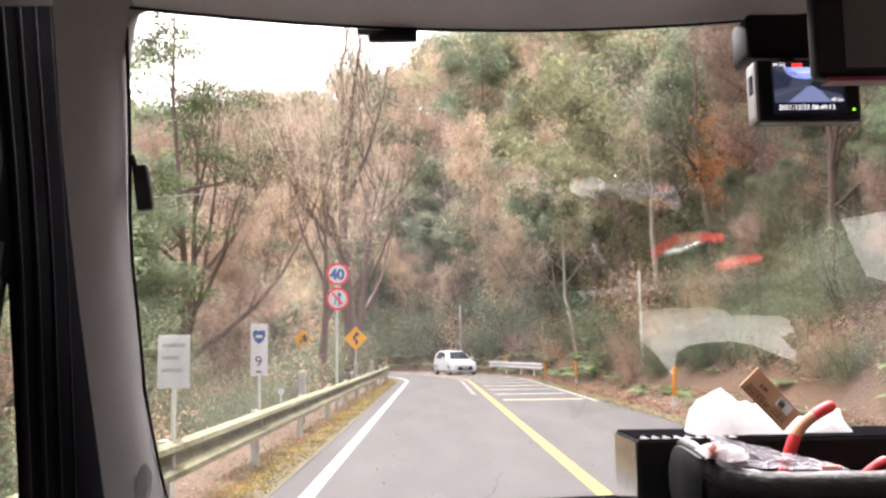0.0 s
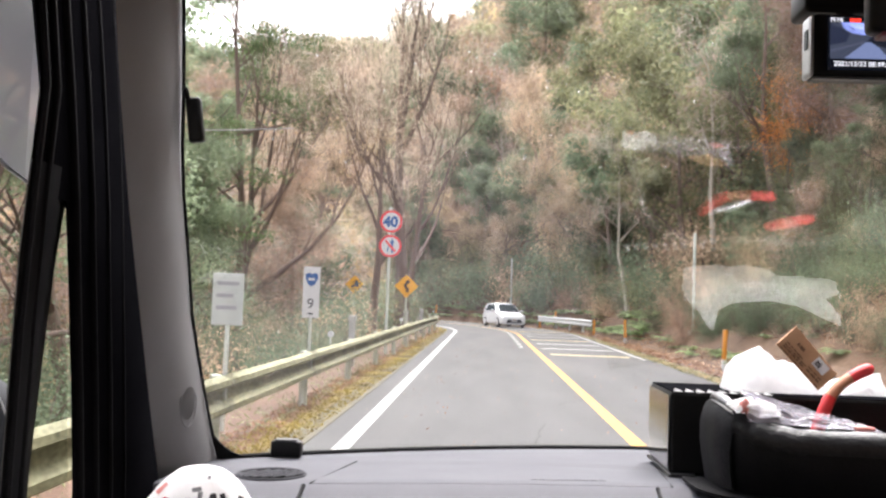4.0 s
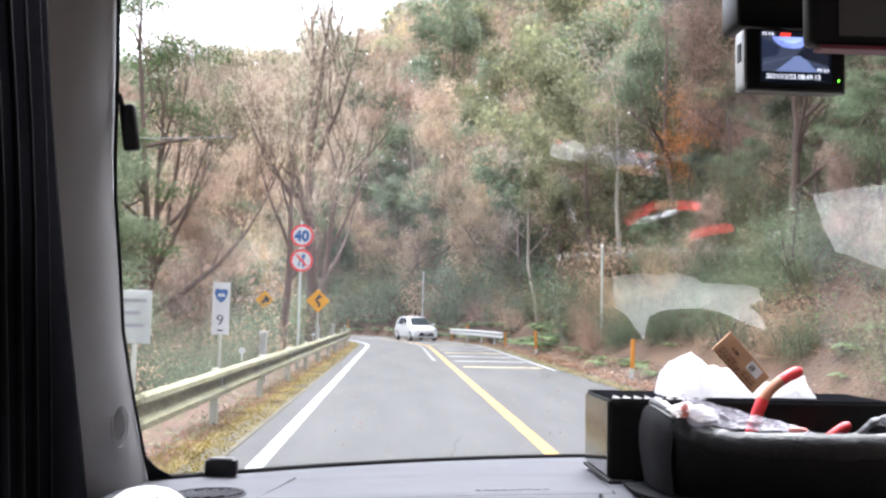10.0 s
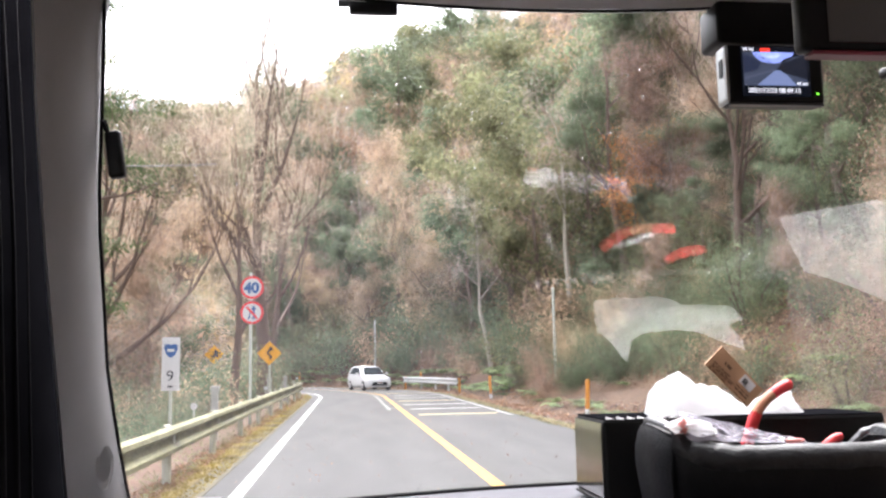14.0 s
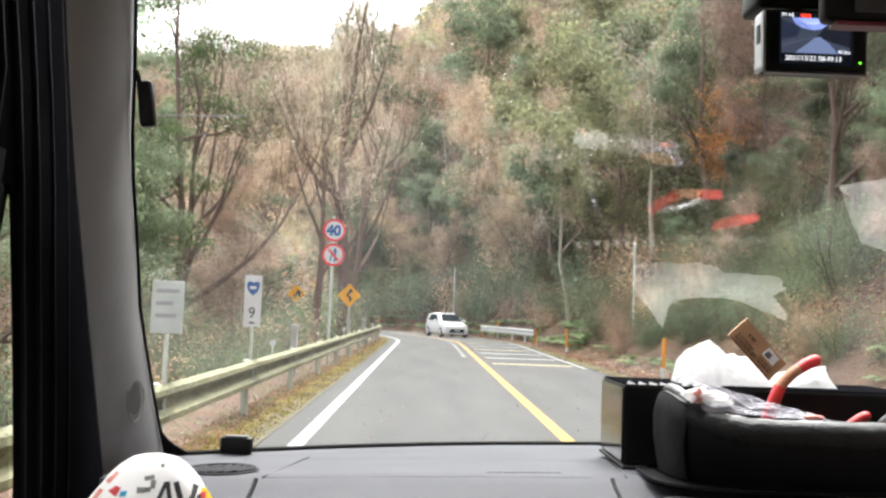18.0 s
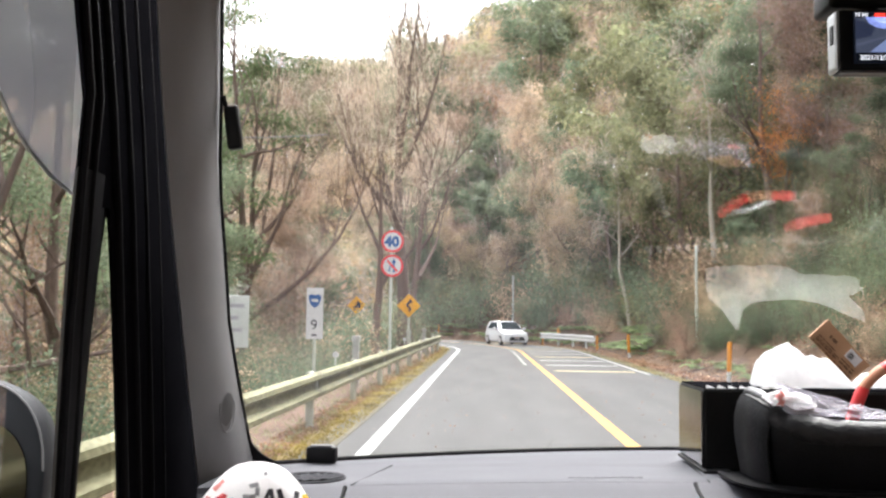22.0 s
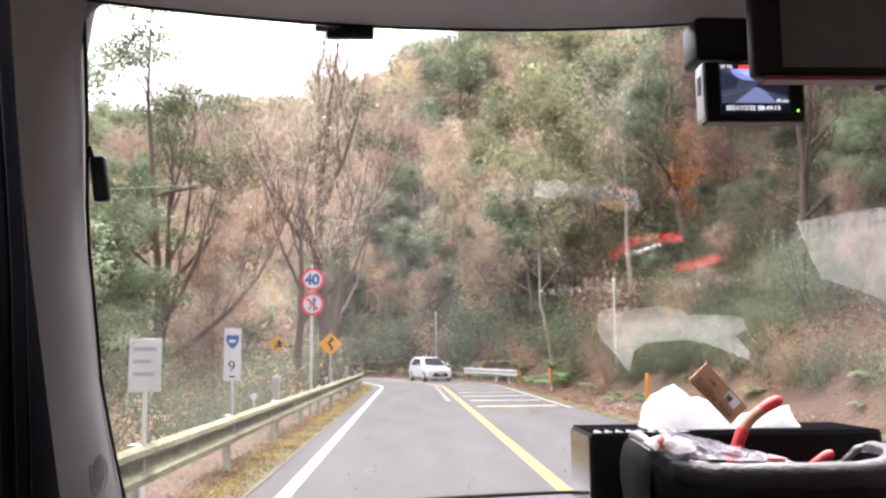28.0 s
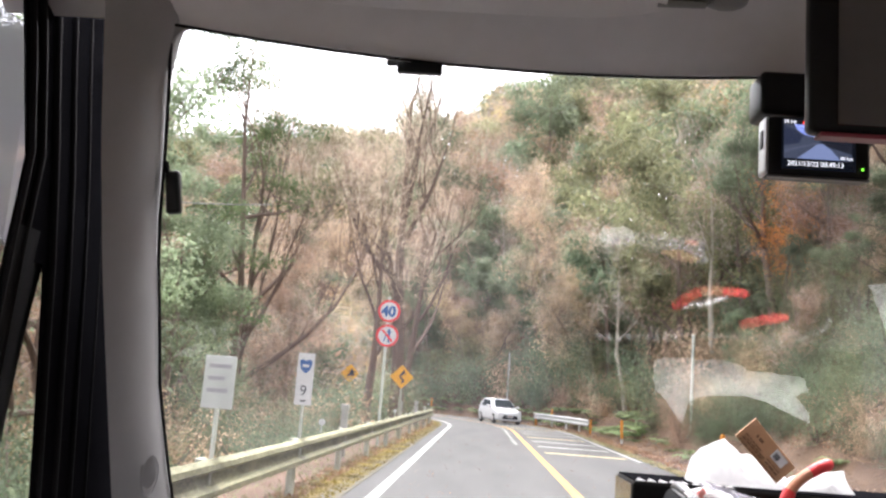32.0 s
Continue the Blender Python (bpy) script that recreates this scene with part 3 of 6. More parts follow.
part("grille_rim", tube([cap_pt(a, 1.0, 0.0) for a in np.linspace(math.pi * 0.9, math.pi * 2.1, 22)], 0.0008, 6), M_TRIM, pillar, "moulded lip of the small oval grille", smooth=True)
for k in range(9):
    o = -0.8 + 0.2 * k
    w = math.sqrt(max(0.0, 1 - o * o)) * 0.8
    part("grille_rib", tube([cap_c + cap_n * 0.0124 + 0.015 * (o - 0.12) * cap_a - 0.026 * w * cap_b, cap_c + cap_n * 0.0124 + 0.015 * (o + 0.12) * cap_a + 0.026 * w * cap_b], 0.0007, 4), M_TRIM, pillar)


def sheet(outline):
    bm = bmesh.new()
    bm.faces.new([bm.verts.new(p) for p in outline])
    return bm


# front door: black frame, division bar, panes
XD = -0.44
door = thing("door_1", (XD, 0.6, 0.35), "van front door with black window frame and rubber seals", "door", kind="structure")
def member(levels, deep=-0.458, near=-0.418):
    """An upright of the door frame: at each height its rear and front edge as y over x."""
    rings = []
    for z, r0, r1 in levels:
        m = (near + deep) / 2
        rings.append([(near, -near * r0 + 0.006, z), (near + 0.004, -near * (r0 + r1) / 2, z), (near, -near * r1 - 0.006, z), (m, -m * r1, z), (deep, -deep * r1 - 0.006, z), (deep, -deep * r0 + 0.006, z), (m, -m * r0, z)])
    return loft(rings)


part("front_frame", member(((0.95, 2.47, 3.5), (1.243, 2.41, 3.42), (1.364, 2.365, 3.35), (1.48, 2.315, 3.22), (1.569, 2.273, 3.12), (1.68, 2.215, 3.0), (1.785, 2.15, 2.9), (1.86, 2.10, 2.84), (1.95, 2.05, 2.75), (2.12, 1.96, 2.60)), near=-0.4165), M_FRAME, door, smooth=True)
part("division_bar", member(((0.95, 2.02, 2.13), (1.275, 2.04, 2.172), (1.432, 2.05, 2.216), (1.50, 2.056, 2.24), (1.60, 2.083, 2.29))), M_BLACK, door, "black upright bar between the door windows", smooth=True)
part("upper_frame", member(((1.565, 2.075, 3.12), (1.62, 2.09, 3.06), (1.68, 2.105, 3.0), (1.785, 2.03, 2.9), (1.86, 1.97, 2.84), (1.95, 1.91, 2.75))), M_FRAME, door, smooth=True)
for k, dr in enumerate((0.06, 0.16, 0.26, 0.36)):
    pts = [(-0.4155, 0.4155 * (r + dr), z) for z, r in ((0.95, 2.47), (1.243, 2.41), (1.364, 2.365), (1.48, 2.315), (1.569, 2.28), (1.68, 2.22), (1.80, 2.14), (1.90, 2.08))]
    part("seal", tube(pts, 0.0050 - 0.0006 * k, 10), M_BLACK, door, "ribbed black rubber seal", smooth=True)
for dr in (0.045, 0.10):
    part("seal", tube([(-0.416, 0.416 * (r + dr), z) for z, r in ((0.95, 2.02), (1.275, 2.04), (1.432, 2.05), (1.585, 2.08), (1.68, 2.105), (1.785, 2.04), (1.93, 1.93))], 0.0042, 8), M_BLACK, door, "ribbed black rubber seal", smooth=True)
part("lower_panel", box(XD - 0.05, XD + 0.03, 0.02, 1.30, 0.35, 1.12, 0.01), M_BLACKP, door, "black lower door panel")
pane = part("pane", sheet([(XD - 0.004, 0.05, 1.10), (XD - 0.004, 0.915, 1.10), (XD - 0.004, 0.915, 1.86), (XD - 0.004, 0.05, 1.86)]), M_GLASS, door, "clear side window pane")
pane.visible_shadow = False
pane = part("pane", sheet([(XD - 0.004, 0.94, 1.10), (XD - 0.004, 1.08, 1.10), (XD - 0.004, 1.005, 1.58), (XD - 0.004, 0.985, 1.58)]), M_GLASS, door, "small clear quarter pane")
pane.visible_shadow = False

visor_pts = [(y * 1.068, 1.466 + (z - 1.466) * 1.068) for y, z in [(0.915, 1.578), (0.87, 1.588), (0.822, 1.607), (0.79, 1.626), (0.761, 1.652), (0.735, 1.69), (0.70, 1.72), (0.55, 1.74), (0.10, 1.75)]]
vis = thing("rain_visor", (XD - 0.03, 0.5, 1.75), "smoked translucent rain visor above the side window", "rain visor")
outline = [(XD - 0.03, y, z) for y, z in visor_pts] + [(XD - 0.03, 0.10, 1.84), (XD - 0.03, 0.97, 1.84), (XD - 0.03, 1.0, 1.70)]
vp = part("shield", sheet(outline), M_SMOKE, vis)
vp.visible_shadow = False
# Silver tube stands in for the highlight along the visor's edge.
part("rim", tube([(XD - 0.031, y, z) for y, z in visor_pts[:-1]], 0.0022, 6), M_SILVER, vis, "silver tube for the highlight on the lower edge", smooth=True)

# outside mirror
M_SLATE = surface("slate_grey_plastic", (0.018, 0.019, 0.022), (0.032, 0.033, 0.037), 0.5, 12, 0, 0.1, 300, 0.3, spec=0.12, dist=0.001)
mir = thing("side_mirror", (-0.79, 1.40, 1.02), "dark grey rounded outside mirror housing on the door", "mirror")


def dome(t, w, h, lift=0.0):
    return [(-0.795 + w * math.cos(a), 1.52 - t, 1.205 + lift + h * math.copysign(abs(math.sin(a)) ** 0.85, math.sin(a))) for a in np.linspace(0, 2 * math.pi, 32, endpoint=False)]


part("housing", loft([dome(t, w, h) for t, w, h in ((0.0, 0.02, 0.05), (0.02, 0.065, 0.09), (0.06, 0.095, 0.125), (0.11, 0.105, 0.14), (0.125, 0.103, 0.138), (0.130, 0.096, 0.130))]), M_SLATE, mir, smooth=True)
# Pale tube puts the highlight on the housing's edge into colour.
part("lip", tube([Vector(p) for p in dome(0.128, 0.102, 0.137)[:9]], 0.0018, 6), M_TRIM, mir, "pale tube for the highlight along the housing edge", smooth=True)
part("glass", slab([(x, y, z - 0.02) for x, y, z in dome(0.132, 0.080, 0.098)], (0, -0.003, 0)), m_dim, mir, "mirror glass")
part("arm", tube([(-0.72, 1.44, 1.10), (-0.62, 1.36, 1.06), (-0.47, 1.28, 1.04)], 0.022, 10), M_BLACKP, mir, smooth=True)

# headliner, rear shell, floor
def liner_profile(x):
    t = glass_top(x)
    return [t + Vector((0, 0.004, 0.0)), t + Vector((0, -0.02, 0.012)), t + Vector((0, -0.06, 0.036)), t + Vector((0, -0.11, 0.058)), t + Vector((0, -0.18, 0.076)), Vector((x, 0.6, 1.945)), Vector((x, -0.6, 1.955)), Vector((x, -2.2, 1.95))]


xs = np.linspace(-0.47, 1.47, 34)
bm = bmesh.new()
rows_v = [[bm.verts.new(p) for p in liner_profile(min(max(x, glass_left(1.0) - 0.03), 2 * XV - glass_left(1.0) + 0.03))] for x in xs]
for i, x in enumerate(xs):
    for v in rows_v[i]:
        v.co.x = x
for a, b in zip(rows_v, rows_v[1:]):
    for i in range(len(a) - 1):
        bm.faces.new((a[i], a[i + 1], b[i + 1], b[i]))
r = bmesh.ops.extrude_face_region(bm, geom=bm.faces[:])
bmesh.ops.translate(bm, vec=(0, 0.01, 0.04), verts=[v for v in r["geom"] if isinstance(v, bmesh.types.BMVert)])
ceil = part("ceiling", bm, M_LINER, smooth=True)
tagged(ceil, "pale grey moulded headliner above the windscreen", "headliner", kind="structure")

XR = 2 * XV - XD
wl_ = part("wall_left", merge(box(XD - 0.05, XD + 0.02, -2.2, 0.0, 0.0, 1.12), box(XD - 0.05, XD + 0.02, -0.16, 0.03, 1.12, 1.95), box(XD - 0.05, XD + 0.02, -2.2, -1.9, 1.12, 1.95), box(XD - 0.05, XD + 0.02, -1.9, -0.16, 1.72, 1.95), box(XD - 0.05, XD + 0.02, 0.03, 0.86, 1.86, 1.95), box(XD - 0.05, XD + 0.02, 0.0, 1.45, 0.0, 0.35)), M_SHELL)
tagged(wl_, "plain grey inner side of the van", "wall", kind="structure")
wr_ = part("wall_right", merge(box(XR - 0.02, XR + 0.05, -2.2, 1.45, 0.0, 1.12), box(XR - 0.02, XR + 0.05, -0.16, 0.03, 1.12, 1.95), box(XR - 0.02, XR + 0.05, -2.2, -1.9, 1.12, 1.95), box(XR - 0.02, XR + 0.05, -1.9, -0.16, 1.72, 1.95), box(XR - 0.02, XR + 0.05, 0.03, 1.0, 1.84, 1.95), box(XR - 0.10, XR + 0.02, 0.98, 1.12, 1.12, 1.95, 0, 2, (0, 0, 0))), M_SHELL)
tagged(wr_, "plain grey inner side of the van", "wall", kind="structure")
wb_ = part("wall_rear", merge(box(XD - 0.05, XR + 0.05, -2.27, -2.2, 0.0, 1.15), box(XD - 0.05, XR + 0.05, -2.27, -2.2, 1.65, 1.97), box(XD - 0.05, XD + 0.2, -2.27, -2.2, 1.15, 1.65), box(XR - 0.2, XR + 0.05, -2.27, -2.2, 1.15, 1.65)), M_SHELL)
tagged(wb_, "plain grey rear wall of the van", "wall", kind="structure")
fl_ = part("floor", box(XD - 0.05, XR + 0.05, -2.25, 1.6, 0.28, 0.36), M_BLACKP)
tagged(fl_, "dark van floor", "floor", kind="structure")
wf_ = part("wall_front", merge(box(XD - 0.02, XR + 0.02, 1.60, 1.65, 0.0, 0.95), box(XR - 0.02, XR + 0.05, 1.45, 1.65, 0.0, 0.95), box(XD - 0.05, XD + 0.02, 1.40, 1.65, 0.0, 0.95)), M_SHELL)
tagged(wf_, "plain bulkhead below the windscreen", "wall", kind="structure")

# ---------- dashboard ----------
def dash_y(x):
    return 1.08 + 0.088 * (1 - ((x - 0.5) / 0.663) ** 2)


def dash_profile(x):
    y, b = dash_y(x), glass_low(x)
    e = max(0.0, (-0.20 - x) / 0.16)
    zt = 1.250
    back = [Vector((x, b.y + 0.035, b.z - 0.011)), Vector((x, b.y - 0.004, b.z - 0.0008)), Vector((x, b.y - 0.05, b.z - 0.001)), Vector((x, y + 0.03, zt))]
    front = ((-0.004, 0.001), (-0.02, 0.008), (-0.045, 0.013), (-0.075, 0.028), (-0.095, 0.055), (-0.105, 0.12), (-0.09, 0.25), (-0.03, 0.45), (0.3, 0.5))
    return back + [Vector((x, min(y + dy + 0.10 * e * e, y + max(dy, 0.02)), zt - dz)) for dy, dz in front]


dash = thing("dashboard", (XV, 1.2, 0.36), "grey textured plastic van dashboard with an airbag lid", "dashboard", kind="structure")
part("body", loft([dash_profile(float(x)) for x in np.linspace(-0.338, 1.338, 60)]), M_DASH, dash, smooth=True)
# airbag lid: thin raised plate with rounded corners
lid = []
lx0, lx1 = -0.150, 0.282
def dash_top(x, y):
    b_ = glass_low(x)
    return float(np.interp(y, [dash_y(x) - 0.004, dash_y(x) + 0.03, b_.y - 0.05], [1.249, 1.250, b_.z - 0.001]))


top_row = [Vector((x, dash_y(x) + 0.195 - 0.02 * abs((x - 0.066) / 0.216) ** 4, 0)) for x in np.linspace(lx0 + 0.018, lx1 + 0.012, 14)]
low_row = [Vector((x, dash_y(x) + 0.004, 0)) for x in np.linspace(lx1, lx0 - 0.012, 14)]
for p in top_row + low_row:
    p.z = dash_top(p.x, p.y) - 0.002
part("airbag_lid", slab(top_row + low_row, (0, 0, 0.0024)), M_DASH2, dash, "slightly raised airbag lid")
M_GAP = surface("dark_gap", (0.05, 0.05, 0.06), (0.08, 0.08, 0.09), 0.8, 20, 0, 0, 200)
for a, b in ((top_row[0], low_row[-1]), (top_row[-1], low_row[0])):
    part("lid_gap", tube([a + Vector((0, 0, 0.0022)), (a + b) / 2 + Vector((0, 0, 0.0022)), b + Vector((0, 0, 0.0022))], 0.0014, 5), M_BLACK, dash, "thin dark gap beside the airbag lid")
for k in range(9):
    x = 0.105 + 0.011 * k
    part("embossed_bar", box(x, x + 0.0075, dash_y(x) + 0.028, dash_y(x) + 0.031, 1.2505, 1.2511), M_GAP, dash)
for x0 in (-0.168, 0.262):
    pts = [p + Vector((0, -0.0005, 0.0)) for p in dash_profile(x0)[4:11]]
    part("seam", tube(pts, 0.0028, 6), M_BLACK, dash, "dark joint between dashboard panels", smooth=True)


def oval(cx, cy, z, a, b, ang, n=30):
    c, s = math.cos(ang), math.sin(ang)
    return [(cx + a * math.cos(t) * c - b * math.sin(t) * s, cy + a * math.cos(t) * s + b * math.sin(t) * c, z) for t in np.linspace(0, 2 * math.pi, n, endpoint=False)]


vent = thing("defroster_vent", (-0.218, 1.122, 1.25), "oval black slatted defroster vent in the dashboard", "vent")
# A flat plate, its black standing in for the vent's shaded depth.
part("well", slab(oval(-0.218, 1.122, 1.2485, 0.042, 0.034, 0.45), (0, 0, 0.0028)), M_VOID, vent)
part("lip", tube([Vector(q) for q in oval(-0.218, 1.122, 1.2512, 0.043, 0.035, 0.45)] + [Vector(oval(-0.218, 1.122, 1.2512, 0.043, 0.035, 0.45)[0])], 0.0016, 6), M_DASH2, vent, "grey moulded lip", smooth=True)
for k in range(7):
    o = -0.030 + 0.010 * k
    h = 0.031 * math.sqrt(max(0.05, 1 - (o / 0.036) ** 2))
    part("slat", box(-0.218 + o - h, -0.218 + o + h, 1.1205, 1.1235, 1.2510, 1.2526, 0, 2, (0, 0, 58)), M_DASH, vent)


M_SENSE = surface("sensor_top", (0.03, 0.03, 0.035), (0.05, 0.05, 0.055), 0.3, 40, 0, 0, 300)
sensor = thing("light_sensor", (-0.234, 1.293, 1.247), "small black sensor block at the foot of the windscreen", "sensor")
part("body", box(-0.256, -0.212, 1.272, 1.292, 1.244, 1.268, 0.005), M_BLACKP, sensor, smooth=True)
part("lens", box(-0.250, -0.218, 1.274, 1.290, 1.2675, 1.2695, 0.001), M_SENSE, sensor, "shiny grey top")

# dash face slot: flat black plate as its dark hollow, label on it
slot = thing("dash_pocket", (0.045, 1.05, 1.20), "dashboard pocket made as a flat black plate with a pale label", "pocket")
yc = dash_y(0.045)


def face_at(x, s, out):
    """Point on the sloping front of the dashboard, s from its upper part downwards, lifted by out."""
    y = float(np.interp(s, [0, 0.42, 1], [-0.052, -0.075, -0.0965]))
    z = float(np.interp(s, [0, 0.42, 1], [1.2335, 1.222, 1.193]))
    return Vector((x, dash_y(x) + y - 0.5 * out, z + 0.85 * out))


def face_patch(x0, x1, s0, s1, out, corner):
    rings = []
    for x in np.linspace(x0, x1, 17):
        d = max(0.0, corner - min(x - x0, x1 - x))
        drop = (corner - math.sqrt(max(0.0, corner ** 2 - d ** 2))) / 0.050
        rings.append([face_at(float(x), s0 + drop + (s1 - s0 - drop) * k / 6, out) for k in range(7)] + [face_at(float(x), s0 + drop + (s1 - s0 - drop) * k / 6, out - 0.004) for k in range(6, -1, -1)])
    return loft(rings)


M_LABEL = surface("pocket_label", (0.26, 0.26, 0.27), (0.34, 0.34, 0.35), 0.7, 60, 0, 0, 300)
part("recess", face_patch(-0.004, 0.095, 0.02, 0.95, 0.0012, 0.010), M_VOID, slot)
part("label", face_patch(0.017, 0.056, 0.12, 0.75, 0.0024, 0.002), M_LABEL, slot, "pale grey printed label")
for x0, x1 in ((0.30, 0.44), (0.475, 0.615)):
    vt = thing("air_vent", ((x0 + x1) / 2, 1.08, 1.22), "black rectangular centre air vent in the dashboard", "vent", "centre air vents")
    yv = dash_y((x0 + x1) / 2) - 0.085
    part("frame", box(x0, x1, yv - 0.022, yv + 0.01, 1.175, 1.245, 0.012, 3), M_BLACKP, vt, smooth=True)
    part("bezel", merge(box(x0 + 0.008, x1 - 0.008, yv - 0.0245, yv - 0.021, 1.2345, 1.2375, 0.001), box(x0 + 0.008, x1 - 0.008, yv - 0.0245, yv - 0.021, 1.183, 1.186, 0.001)), M_DASH, vt, "grey inner rim")
    for k in range(3):
        part("slat", box(x0 + 0.014, x1 - 0.014, yv - 0.026, yv - 0.012, 1.196 + 0.0125 * k, 1.199 + 0.0125 * k), M_BLACKP, vt)

# ---------- tissue case, tray and their contents ----------
case = thing("tissue_case", (0.50, 1.33, 1.25), "glossy black tissue case standing on the dashboard", "tissue box")
part("body", box(0.297, 0.705, 1.252, 1.402, 1.249, 1.360, 0.004), M_LACQ, case)
part("side_panel", slab([(0.2955, 1.256, 1.256), (0.2955, 1.398, 1.256), (0.2955, 1.398, 1.356), (0.2955, 1.256, 1.356)], (-0.0015, 0, 0)), M_ACRYL, case, "reflective side panel")
part("top", box(0.299, 0.703, 1.254, 1.400, 1.3595, 1.3612), M_FRAME, case, "dull black top")
# Grey wedges imitate glints along the case's crimped front edge.
for k in range(9):
    x = 0.300 + 0.0150 * k
    part("stitch", slab([(x, 1.2535, 1.3606), (x + 0.013, 1.2535, 1.3606), (x + 0.010, 1.266, 1.3618), (x + 0.004, 1.263, 1.3640)], (0, 0, 0.0008)), M_TRIM, case, "pale wedge for a glint on the crimped edge")
part("foot", box(0.292, 0.33, 1.235, 1.40, 1.2475, 1.2525, 0.002), M_BLACKP, case)


def crumple(cx, cy, cz, rx, ry, rz, seed, amp, power=1.0, sub=4):
    bm = bmesh.new()
    bmesh.ops.create_icosphere(bm, subdivisions=sub, radius=1)
    for v in bm.verts:
        d = v.co.copy()
        q = d * 1.7 + Vector((seed * 3.1, seed * 1.7, seed))
        f = 1 + amp * (noise.noise(q) + 0.7 * abs(noise.noise(q * 2.6)) + 0.35 * abs(noise.noise(q * 6)) - 0.3)
        v.co = Vector((cx + rx * d.x * f, cy + ry * d.y * f, cz + rz * (math.copysign(abs(d.z) ** power, d.z)) * f))
    return bm


def tissue_sheet(us, tops, x0, x1, yc, depth, seed):
    """A thin crumpled sheet standing up, its top edge along the given heights, folded over at the back."""
    def at(u, v):
        top = float(np.interp(u, us, tops))
        fold = (0.010 * noise.noise(Vector((u * 5 + seed, v * 2, 1))) + 0.005 * abs(noise.noise(Vector((u * 13 + seed, v * 5, 4))))) * min(1.0, 0.15 + 1.4 * v)
        h = math.sin(v * math.pi / 2)
        z = 1.356 + (top - 1.356) * h + 0.004 * noise.noise(Vector((u * 11, v * 7, seed))) * v
        y = yc + depth * (v - 0.5) + fold
        x = x0 + (x1 - x0) * u + 0.004 * noise.noise(Vector((u * 4, v * 6, seed + 3)))
        return Vector((x, y, z))
    return pane_grid(at, 56, 26)


tis = thing("tissue", (0.45, 1.31, 1.362), "crumpled white tissue pulled from the case", "tissue")
part("sheet", tissue_sheet([0, 0.06, 0.16, 0.30, 0.38, 0.52, 0.72, 0.9, 1], [1.362, 1.392, 1.408, 1.420, 1.424, 1.404, 1.402, 1.386, 1.365], 0.386, 0.535, 1.315, 0.06, 3.0), M_TISSUE, tis, smooth=True)
part("tail", tissue_sheet([0, 0.25, 0.55, 0.8, 0.93, 1], [1.366, 1.374, 1.384, 1.388, 1.392, 1.372], 0.505, 0.615, 1.320, 0.045, 8.0), M_TISSUE, tis, smooth=True)

FLAP_X = [0.386, 0.390, 0.402, 0.420, 0.436, 0.460, 0.520, 0.555, 0.590, 0.617]
FLAP_Y = [1.338, 1.345, 1.362, 1.400, 1.362, 1.350, 1.346, 1.352, 1.368, 1.378]


def flap(u, v):
    """The part of the tissue that lies back over the case, with one corner drawn out to a point."""
    x = 0.386 + 0.231 * u
    y0, y1 = 1.322 - 0.007 * min(1.0, 2 * u) + 0.045 * max(0.0, u - 0.84) / 0.16, float(np.interp(x, FLAP_X, FLAP_Y))
    crease = 0.004 * abs(noise.noise(Vector((u * 9, v * 3, 5)))) + 0.006 * max(0.0, 1 - abs(x - 0.420) / 0.03)
    return Vector((x, y0 + (y1 - y0) * v, 1.363 + crease * (1 - 0.5 * v)))


part("flap", pane_grid(flap, 60, 14), M_TISSUE, tis, smooth=True)

M_SHEEN = surface("soft_black_leather", (0.005, 0.005, 0.006), (0.016, 0.016, 0.018), 0.42, 50, 0, 0.8, 160, 0.5, spec=0.36, dist=0.003)
# Lighter copy of the black leather, for the window light on the end.
M_END = surface("lit_grey_leather", (0.006, 0.006, 0.007), (0.018, 0.018, 0.020), 0.5, 40, 0, 0.6, 300, 0.5, spec=0.12, dist=0.002)
tray = thing("dash_tray", (0.485, 1.14, 1.255), "padded black leatherette tray on the dashboard", "tray")
TX, TY, TA, TB = 0.501, 1.178, 0.167, 0.098


def tray_pt(a, k, z):
    c, s = math.cos(a), math.sin(a)
    ca, sa = math.copysign(abs(c) ** 0.62, c), math.copysign(abs(s) ** 0.62, s)
    return Vector((TX + (TA + k) * ca, TY + ((TB if s < 0 else 0.062) + k) * sa, z))


def rim_z(a):
    c, s = math.cos(a), math.sin(a)
    return 1.331 + 0.014 * abs(c) ** 4 + 0.018 * max(0, -c) ** 4 - 0.022 * min(1, max(0, s - 0.45) * 3)


rings = [[], [], [], [], [], [], [], []]
for a in np.linspace(0, 2 * math.pi, 96, endpoint=False):
    zr = rim_z(a) + 0.003 * noise.noise(Vector((math.cos(a) * 5, math.sin(a) * 5, 1)))
    w = 0.004 * noise.noise(Vector((math.cos(a) * 3, math.sin(a) * 3, 7)))
    for i, (k, z) in enumerate(((-0.03, 1.252), (-0.004, 1.256), (0.006 + w, 1.285), (0.008 + w, zr - 0.022), (0.003, zr - 0.004), (-0.008, zr), (-0.019, zr - 0.008), (-0.024 + w, 1.275))):
        rings[i].append(tray_pt(a, k, z))
part("shell", loft(rings), M_LEATHER, tray, smooth=True)
